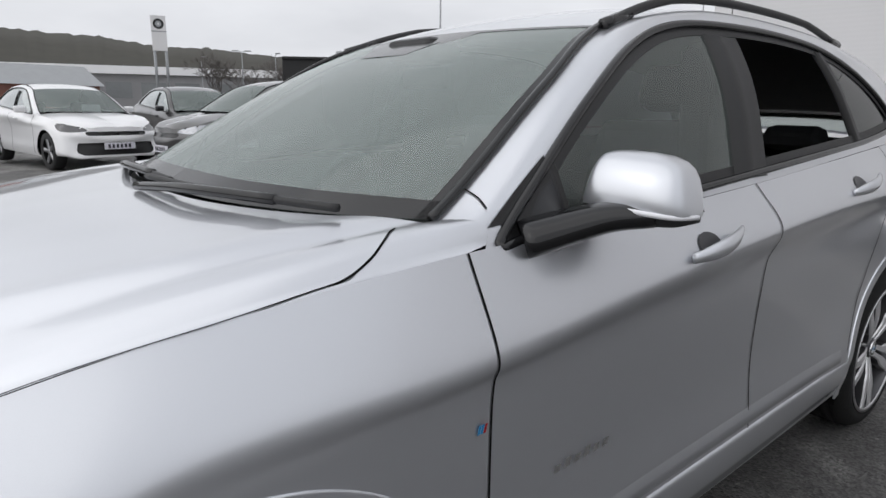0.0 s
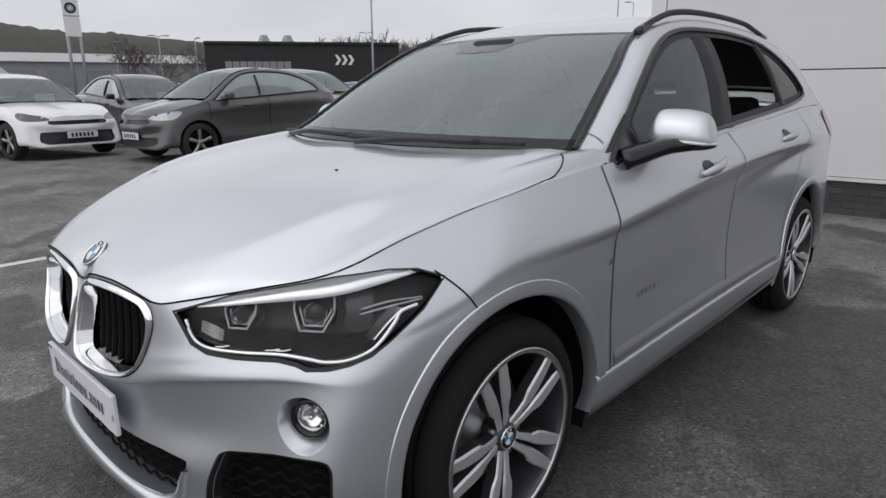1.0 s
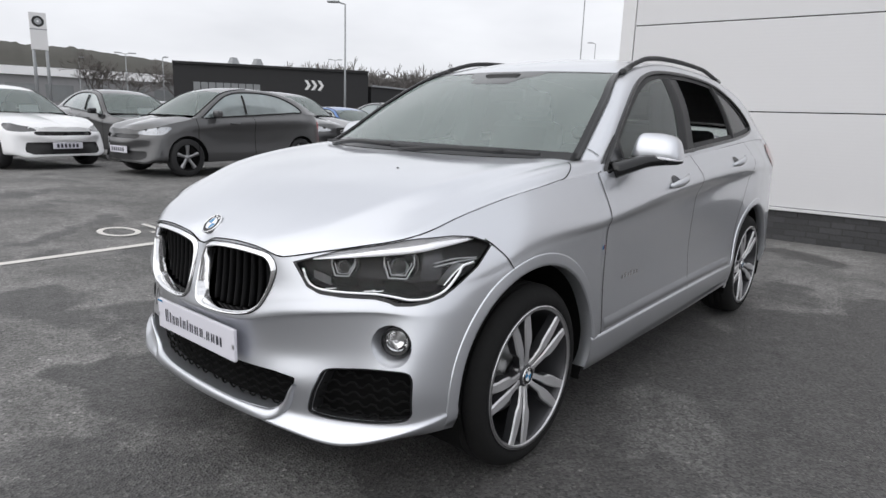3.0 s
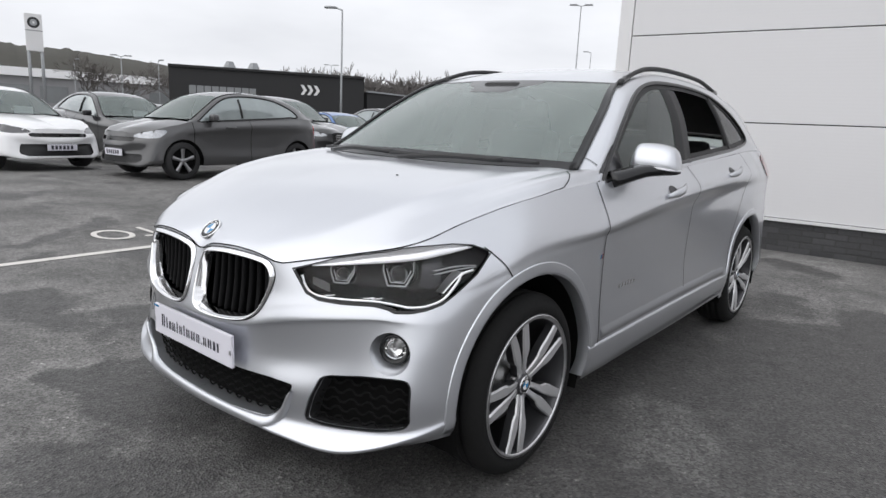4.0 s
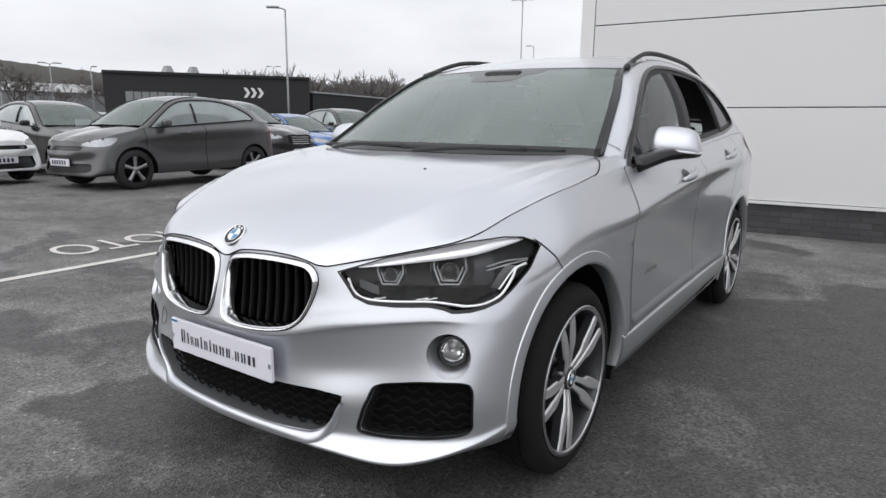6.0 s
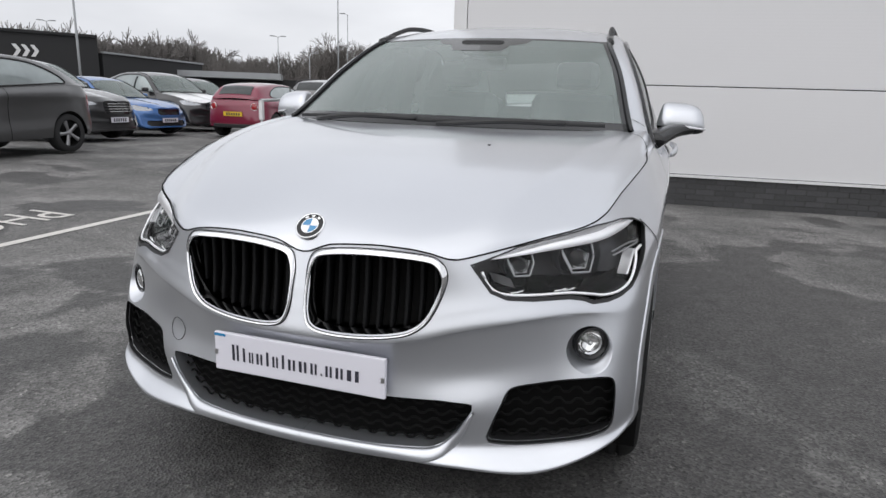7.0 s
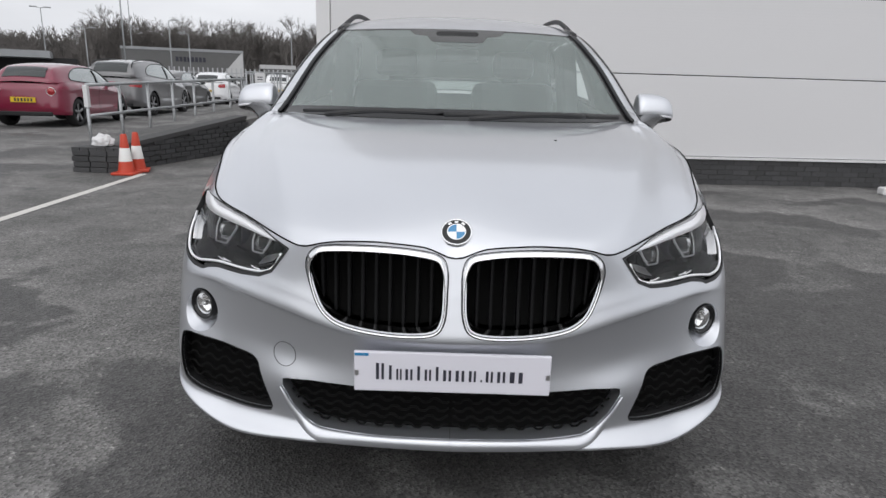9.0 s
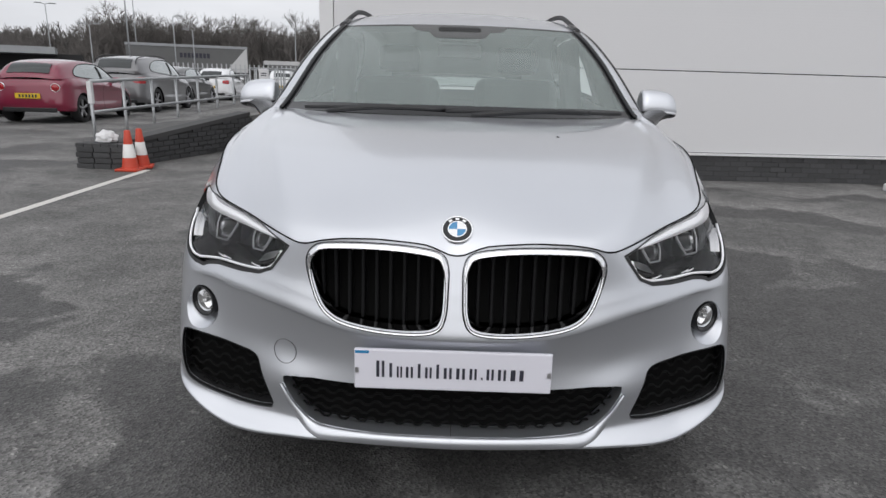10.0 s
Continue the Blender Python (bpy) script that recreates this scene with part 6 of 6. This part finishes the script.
    for c in range(4):
        for k in range(3):
            brick_at(stub, pose(u[0] - .115 + .2253 * k + (.015 if c % 2 else 0), u[1] - .095, g0 + .034 + .072 * c, 0, 0, r.uniform(-1, 1)))
    for k in range(6):
        brick_at(stub, pose(u[0] - .17 + .11 * k, u[1] + .03, g0 + .297, 0, 0, 90) @ Matrix.Diagonal((1.25, 2.5, .8, 1)))
    bag = bmesh.new()
    bmesh.ops.create_icosphere(bag, subdivisions=3, radius=1)
    for v in bag.verts:
        k = .82 + .28 * noise.noise(v.co * 2.3)
        v.co = Vector((v.co.x * .155 * k, v.co.y * .10 * k, max(-.05, v.co.z * .12 * k)))
    tagged(part("paper_bag", bag, trim_white, None, "", pose(u[0] + .12, u[1] + .04, g0 + .385, 0, 0, 20)), "crumpled white paper bag lying on the brick pier", "bag")
    # rails along the far edge of the ramp
    rail = thing("handrail", "galvanised two-bar handrail along the ramp", "handrail")
    p0, p1 = np.array((-5.08, 7.45)), np.array((-4.56, 12.75))
    z0, z1 = .36, .51
    n = 8
    tops, mids = [], []
    for i in range(n):
        q = i / (n - 1)
        x, y = p0 + (p1 - p0) * q
        zb = z0 + (z1 - z0) * q
        part("post", mesh_of("post", *tube([(x, y, zb - .45), (x, y, zb + .72)], .024, 8)), galv, rail)
        tops.append((x, y, zb + .72))
        mids.append((x, y, zb + .30))
    part("top_bar", mesh_of("top_bar", *tube(tops, .024, 8)), galv, rail)
    part("middle_bar", mesh_of("middle_bar", *tube(mids, .022, 8)), galv, rail)
    part("post_marker", boxed(p0[0] - .03, p0[0] + .03, p0[1] - .03, p0[1] + .03, z0 + .42, z0 + .72), trim_white, rail)
    # two wire roll cages standing side by side, not a gate
    gate = thing("steel_gate", "two galvanised wire roll cages with a white notice", "gate")
    for trolley, (x0, x1) in enumerate(((-4.54, -3.98), (-3.92, -3.30))):
        for y in (12.85, 13.30):
            for k in range(5):
                x = x0 + (x1 - x0) * k / 4
                part("bar", mesh_of("bar", *tube([(x, y, .45), (x, y, 1.38)], .011 if 0 < k < 4 else .019, 6)), galv, gate)
            for z in (.52, .95, 1.38):
                part("cross_bar", mesh_of("cross_bar", *tube([(x0, y, z), (x1, y, z)], .019, 6)), galv, gate)
        for x in (x0, x1):
            part("cross_bar", mesh_of("cross_bar", *tube([(x, 12.85, 1.38), (x, 13.30, 1.38)], .019, 6)), galv, gate)
    part("notice", boxed(-4.34, -4.12, 12.815, 12.83, 1.06, 1.37), trim_white, gate)
    for z in (1.27, 1.22):
        part("notice_line", boxed(-4.29, -4.17, 12.812, 12.8145, z, z + .018), ink, gate)


ramp_wall()


def traffic_cone():
    c = thing("traffic_cone", "orange traffic cone with a white sleeve, scuffed", "traffic cone", "cones by the ramp")
    part("base", boxed(-.14, .14, -.14, .14, 0, .035, bevel=.012), cone_orange, c)
    rot = lambda prof: [(np.stack([v[:, 1], v[:, 2], v[:, 0]], 1), f) for v, f in [lathe(prof, 28)]][0]
    part("body", mesh_of("body", *rot([(.105, .03), (.098, .06), (.080, .17)])), cone_orange, c)
    part("sleeve", mesh_of("sleeve", *rot([(.0815, .168), (.0575, .335), (.056, .336)])), cone_white, c)
    part("tip", mesh_of("tip", *rot([(.056, .334), (.036, .50), (.030, .51), (.022, .505), (.001, .48)])), cone_orange, c)
    return c


cone = traffic_cone()
cone.matrix_basis = pose(-4.13, 6.50, ground_z(-4.13, 6.50))
copy_thing(cone, pose(-4.13, 6.80, ground_z(-4.13, 6.80), 0, 0, 20))

# lamp columns
steel_pole = material("grey_painted_pole", (.30, .31, .32), .5, .5, .08, 10)


def lamp_post(x, y, h, arms, spin=0.0, lean=0.0):
    p = thing("street_lamp", "tall grey lamp column with flat lamp heads", "street lamp", "car park lamps", at=pose(x, y, ground_z(x, y), 0, 0, spin))
    part("column", mesh_of("column", *tube([(0, 0, 0), (0, 0, h * .4), (0, 0, h)], [.07, .055, .04], 10)), steel_pole, p)
    part("base_collar", mesh_of("base_collar", *tube([(0, 0, 0), (0, 0, .9)], .085, 10)), steel_pole, p)
    for s in ((1, -1) if arms == 2 else (1,)):
        part("arm", mesh_of("arm", *tube([(0, 0, h - .02), (s * .35, 0, h + .08)], .035, 6)), steel_pole, p)
        part("lamp_head", boxed(s * .3, s * .95, -.14, .14, h + .05, h + .15, bevel=.03), steel_pole, p)
    return p


for x, y, h, arms, spin in ((-24.5, 21.9, 7.1, 1, 215), (-24.9, 48.15, 11.7, 2, 25), (-66, 56, 9.2, 2, 40), (-42.4, 66.5, 8.2, 2, 30), (-35.4, 70.8, 11.1, 1, 200), (-26.9, 61.0, 6.6, 1, 0),
                            (-25.5, 62, 5.5, 1, 190), (-17, 68, 6.0, 1, 0), (-66, 24, 6.5, 1, 0), (-62.2, 26.8, 7.0, 2, 60), (-60.9, 29.8, 6.8, 1, 0), (-33.3, 58, 5.6, 2, 20)):
    lamp_post(x, y, h, arms, spin)


# sign pylon
def pylon():
    s = thing("sign_pylon", "white sign panel with a round emblem on two posts", "sign", at=pose(-45.15, 14.08, ground_z(-45, 14.1) + .38, 0, 0, -15))
    for y in (-.36, .36):
        part("post", mesh_of("post", *tube([(0, y, 0), (0, y, 6.8)], .10, 10)), steel_pole, s)
    part("panel", boxed(-.12, .12, -.47, .47, 4.75, 7.05, bevel=.03), trim_white, s)
    part("panel_joint", boxed(.118, .126, -.47, .47, 5.98, 6.05), steel_pole, s)
    for r, m_, x in ((.34, gloss_black, .125), (.20, steel_pole, .13), (.07, trim_white, .134)):
        k = np.linspace(0, 2 * math.pi, 32, endpoint=False)
        part("emblem", mesh_of("emblem", np.stack([np.full(32, x), r * np.cos(k), 6.5 + r * np.sin(k)], 1), [tuple(range(32))], False), m_, s)


pylon()

# buildings
black_clad = material("black_cladding", (.012, .012, .013), .6, 0, .15, 3)
grey_roof = material("grey_sheet_roof", (.30, .31, .32), .5, .2, .08, 2)
pale_wall = material("pale_wall_panel", (.50, .50, .50), .6, 0, .06, 2)
window_far = material("far_window", (.20, .21, .215), .1, 0, .1, 3)
red_brick = material("red_brick_far", (.20, .09, .07), .8, 0, .15, 4)


def block(ob, name, p, q, depth, z0, z1, mat):
    """A wall block from plan point p to q, depth behind its face."""
    p, q = np.array(p, float), np.array(q, float)
    d = (q - p) / np.linalg.norm(q - p)
    n_ = np.array((-d[1], d[0])) * depth
    v = [(*k, z) for z in (z0, z1) for k in (p, q, q + n_, p + n_)]
    return part(name, mesh_of(name, v, [(0, 1, 5, 4), (1, 2, 6, 5), (2, 3, 7, 6), (3, 0, 4, 7), (4, 5, 6, 7), (3, 2, 1, 0)], False), mat, ob)


def face_point(p, q, s, out):
    p, q = np.array(p, float), np.array(q, float)
    d = (q - p) / np.linalg.norm(q - p)
    n_ = np.array((d[1], -d[0]))
    return p + d * s + n_ * out, d


def showroom():
    b = thing("showroom", "low black-clad showroom with white arrow marks", "building", at=pose(0, 0, -.66))
    p, q = (-51.4, 26.0), (-42.0, 39.8)
    block(b, "wall", p, q, 14, 0, 5.75, black_clad)
    block(b, "parapet", (p[0] + .2, p[1] - .14), (q[0] + .2, q[1] - .14), .3, 5.75, 5.95, black_clad)
    block(b, "wing", (-42.0, 40.2), (-45.0, 56.0), 10, 0, 4.6, black_clad)
    block(b, "wing_roof", (-41.8, 40.2), (-44.8, 56.0), .3, 4.6, 4.75, grey_roof)
    for k in range(9):
        a, d = face_point(p, q, 1.6 + k * .62, .05)
        e = a + d * .55
        v = [(*a, 2.3), (*e, 2.3), (*e, 4.3), (*a, 4.3)]
        part("window", mesh_of("window", v, [(0, 1, 2, 3)], False), window_far, b)
    for k in range(3):
        s = 10.95 + k * .58
        a, d = face_point(p, q, s, .06)
        pts = []
        for u, z in ((0, 4.73), (.28, 4.73), (.56, 4.3), (.28, 3.87), (0, 3.87), (.28, 4.3)):
            w = a + d * u
            pts.append((w[0], w[1], z + .15))
        part("arrow_mark", mesh_of("arrow_mark", pts, [(0, 1, 2, 5), (5, 2, 3, 4)], False), trim_white, b)
    for k in (4.8, 6.9):
        a, d = face_point(p, q, k, -3)
        v = [(a[0] + sx * w, a[1] + sy * w, z) for w, z in ((.55, 5.7), (.22, 6.7)) for sx, sy in ((-1, -1), (1, -1), (1, 1), (-1, 1))]
        part("roof_vent", mesh_of("roof_vent", v, [(0, 1, 5, 4), (1, 2, 6, 5), (2, 3, 7, 6), (3, 0, 4, 7), (4, 5, 6, 7)], False), grey_roof, b)


showroom()


def warehouse():
    b = thing("warehouse", "long low pale industrial building with a grey roof", "building", at=pose(0, 0, -1.5))
    p, q = (-95.0, -2.0), (-82.0, 44.0)
    block(b, "wall", p, q, 20, 0, 6.4, material("dull_wall_panel", (.24, .24, .245), .6, 0, .08, 2))
    block(b, "roof", (p[0] + .5, p[1]), (q[0] + .5, q[1]), 21, 6.2, 7.2, material("white_eaves", (.82, .82, .83), .5, 0, .05, 2))
    for k in range(11):
        a, d = face_point(p, q, 2 + k * 4.1, .06)
        e = a + d * 3.0
        part("window", mesh_of("window", [(*a, 3.2), (*e, 3.2), (*e, 5.2), (*a, 5.2)], [(0, 1, 2, 3)], False), window_far, b)
    h = thing("brick_house", "small red brick building with a pitched roof", "building", at=pose(-62, 8.5, ground_z(-62, 8.5), 0, 0, 15))
    part("wall", boxed(-3, 3, -4, 4, 0, 3.3), red_brick, h)
    part("roof", mesh_of("roof", [(-3.3, -4.3, 3.2), (3.3, -4.3, 3.2), (3.3, 4.3, 3.2), (-3.3, 4.3, 3.2), (0, -4.3, 4.9), (0, 4.3, 4.9)], [(0, 1, 4), (3, 5, 2), (1, 2, 5, 4), (0, 4, 5, 3)], False), grey_roof, h)


warehouse()


def far_shed():
    b = thing("dealership_hall", "grey hall with a pale sloping end and dark lettering", "building", at=pose(0, 0, .3))
    p, q = (-31.7, 61.0), (-21.3, 65.4)
    block(b, "wall", p, q, 12, 0, 3.5, material("mid_grey_cladding", (.12, .12, .12), .5, .2, .08, 2))
    block(b, "roof_edge", (p[0], p[1] - .1), (q[0], q[1] - .1), .3, 3.5, 3.75, grey_roof)
    a, d = face_point(p, q, 9.0, .05)
    e = a + d * 2.2
    part("sloping_end", mesh_of("sloping_end", [(*a, 1.2), (*e, 1.2), (*e, 3.7)], [(0, 1, 2)], False), pale_wall, b)
    x = 4.8
    for k in range(8):
        a, d = face_point(p, q, x, .06)
        e = a + d * .26
        part("letter_bar", mesh_of("letter_bar", [(*a, 2.5), (*e, 2.5), (*e, 2.95), (*a, 2.95)], [(0, 1, 2, 3)], False), ink, b)
        x += .36
    low = thing("low_hall", "low dark hall beyond the fence", "building", at=pose(0, 0, -.3))
    block(low, "wall", (-19.5, 66), (-8, 70), 10, 0, 2.7, material("dark_grey_cladding", (.11, .11, .11), .5, .2, .08, 2))
    block(low, "canopy", (-46, 50), (-35.5, 56), 6, 2.9, 3.5, grey_roof)
    block(low, "wall", (-47, 55), (-36, 61), 4, 0, 3.0, black_clad)
    block(low, "upper_floor", (-20, 66.5), (-16.5, 67.6), 6, 2.7, 3.1, pale_wall)


far_shed()


def palisade(x0, y0, x1, y1, h, name="steel_fence"):
    f = thing(name, "grey steel palisade fence at the yard's edge", "fence")
    n = int(math.hypot(x1 - x0, y1 - y0) / .32)
    me = boxed(-.045, .045, -.012, .012, 0, h)
    first = None
    for i in range(n):
        q = i / max(1, n - 1)
        x, y = x0 + (x1 - x0) * q, y0 + (y1 - y0) * q
        at = pose(x, y, -.2, 0, 0, math.degrees(math.atan2(y1 - y0, x1 - x0)))
        if first is None:
            first = part("pale", me, galv, f, "", at)
        else:
            o = new("pale", first.data)
            o.parent, o.matrix_basis = f, at
    for z in (.5, h - .35):
        part("fence_rail", mesh_of("fence_rail", *tube([(x0, y0, z - .2), (x1, y1, z - .2)], .03, 4)), galv, f)


palisade(-24, 44, -4, 49, 2.2)

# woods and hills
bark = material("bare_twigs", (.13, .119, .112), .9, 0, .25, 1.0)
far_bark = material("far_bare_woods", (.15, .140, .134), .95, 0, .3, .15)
moor = material("winter_hillside", (.042, .040, .033), .95, 0, .3, .12, big=.02, far=.25)


def bare_tree(rng, h, twig=.012, depth=5):
    """Trunk, limbs and twigs as tapered three-sided rods."""
    vs, fs = [], []

    def rod(p, q, r0, r1):
        base = len(vs)
        d = (q - p).normalized()
        a = d.orthogonal().normalized()
        b_ = d.cross(a)
        for c, r in ((p, r0), (q, r1)):
            for k in range(3):
                g = 2.094 * k
                vs.append(tuple(c + a * (r * math.cos(g)) + b_ * (r * math.sin(g))))
        for k in range(3):
            fs.append((base + k, base + (k + 1) % 3, base + 3 + (k + 1) % 3, base + 3 + k))

    def grow(p, d, length, r, left):
        q = p + d * length
        rod(p, q, r, r * .68)
        if left == 0:
            return
        for k in range(3 if left > 1 else 5):
            turn = Vector((rng.gauss(0, 1), rng.gauss(0, 1), rng.gauss(.25, .6))).normalized()
            nd = (d * 1.0 + turn * rng.uniform(.45, .85)).normalized()
            start = p + d * length * rng.uniform(.55, 1)
            grow(start, nd, length * rng.uniform(.58, .82), max(r * .55, twig), left - 1)

    grow(Vector((0, 0, -.3)), Vector((rng.gauss(0, .04), rng.gauss(0, .04), 1)).normalized(), h * .30, h * .018, depth)
    return np.array(vs), fs


rng_t = random.Random(11)
kinds = [bare_tree(rng_t, 10) for _ in range(6)]
lone_kinds = [bare_tree(rng_t, 10, .013, 6) for _ in range(3)]
far_kinds = [bare_tree(rng_t, 10, .042, 4) for _ in range(6)]


def wood(name, label, spots, mat, pool):
    vs, fs, count = [], [], 0
    for x, y, z, s in spots:
        v, f = pool[rng_t.randrange(6)]
        a = rng_t.uniform(0, 6.28)
        rot = np.array([[math.cos(a), -math.sin(a), 0], [math.sin(a), math.cos(a), 0], [0, 0, 1]])
        k = s * np.array((.9, .9, 1.0)) / 10
        vs.append((v * k) @ rot.T + (x, y, z))
        fs += [tuple(i + count for i in q) for q in f]
        count += len(v)
    return tagged(part(name, mesh_of(name, np.concatenate(vs), fs, False), mat), label, "woodland", kind="stuff")


def arc(az0, az1, n, r0, r1, z, h0, h1):
    out = []
    for i in range(n):
        az = math.radians(az0 + (az1 - az0) * (i + rng_t.uniform(-.5, .5)) / n)
        r = rng_t.uniform(r0, r1)
        out.append((-r * math.sin(az), r * math.cos(az), z, rng_t.uniform(h0, h1)))
    return out


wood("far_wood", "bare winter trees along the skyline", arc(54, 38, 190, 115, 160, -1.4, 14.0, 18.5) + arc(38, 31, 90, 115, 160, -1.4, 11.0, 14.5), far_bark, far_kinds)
wood("near_wood", "dense bare winter wood behind the halls", arc(38, 30, 50, 84, 125, -.4, 6.0, 8.5) + arc(30, 5, 280, 84, 125, -.4, 9.5, 13.0), bark, kinds)
for x, y, s in ((-66, 25.2, 10.5), (-62, 27, 8.5), (-76, 40, 12.0), (-74, 43, 10.5), (-68, 47, 9), (-92, 58, 11)):
    v, f = lone_kinds[rng_t.randrange(3)]
    t_ = thing("bare_tree", "bare winter tree with a round crown of twigs", "tree", at=pose(x, y, ground_z(x, y), 0, 0, rng_t.uniform(0, 360)))
    part("crown", mesh_of("crown", v * (s / 9.5, s / 9.5, s / 10), f, False), bark, t_)


def hills():
    az = np.radians(np.linspace(128, -20, 520))
    deg = np.degrees(az)
    crest = np.interp(deg, [-20, 5, 20, 45, 55, 62, 68, 72, 76, 85, 100, 128], [14, 17, 17, 16, 18, 25, 30, 33, 36, 40, 34, 20])
    crest = crest * .93 - np.interp(deg, [30, 60, 75, 100], [-1.0, -3.2, 1.2, 2.0]) + np.array([1.6 * noise.noise(Vector((d * .21, 0, 0))) + 1.1 * noise.noise(Vector((d * 1.7, 3, 0))) + .7 * noise.noise(Vector((d * 6.1, 5, 0))) for d in deg])
    rows = [np.stack([-r * np.sin(az), r * np.cos(az), k * crest], 1) for r, k in ((260, -.02), (300, .35), (340, .75), (380, 1.0), (470, .9))]
    return tagged(part("hillside", mesh_of("hillside", *band(rows, closed=False)), moor), "brown winter hillside beyond the town", "hill", kind="structure")


hills()
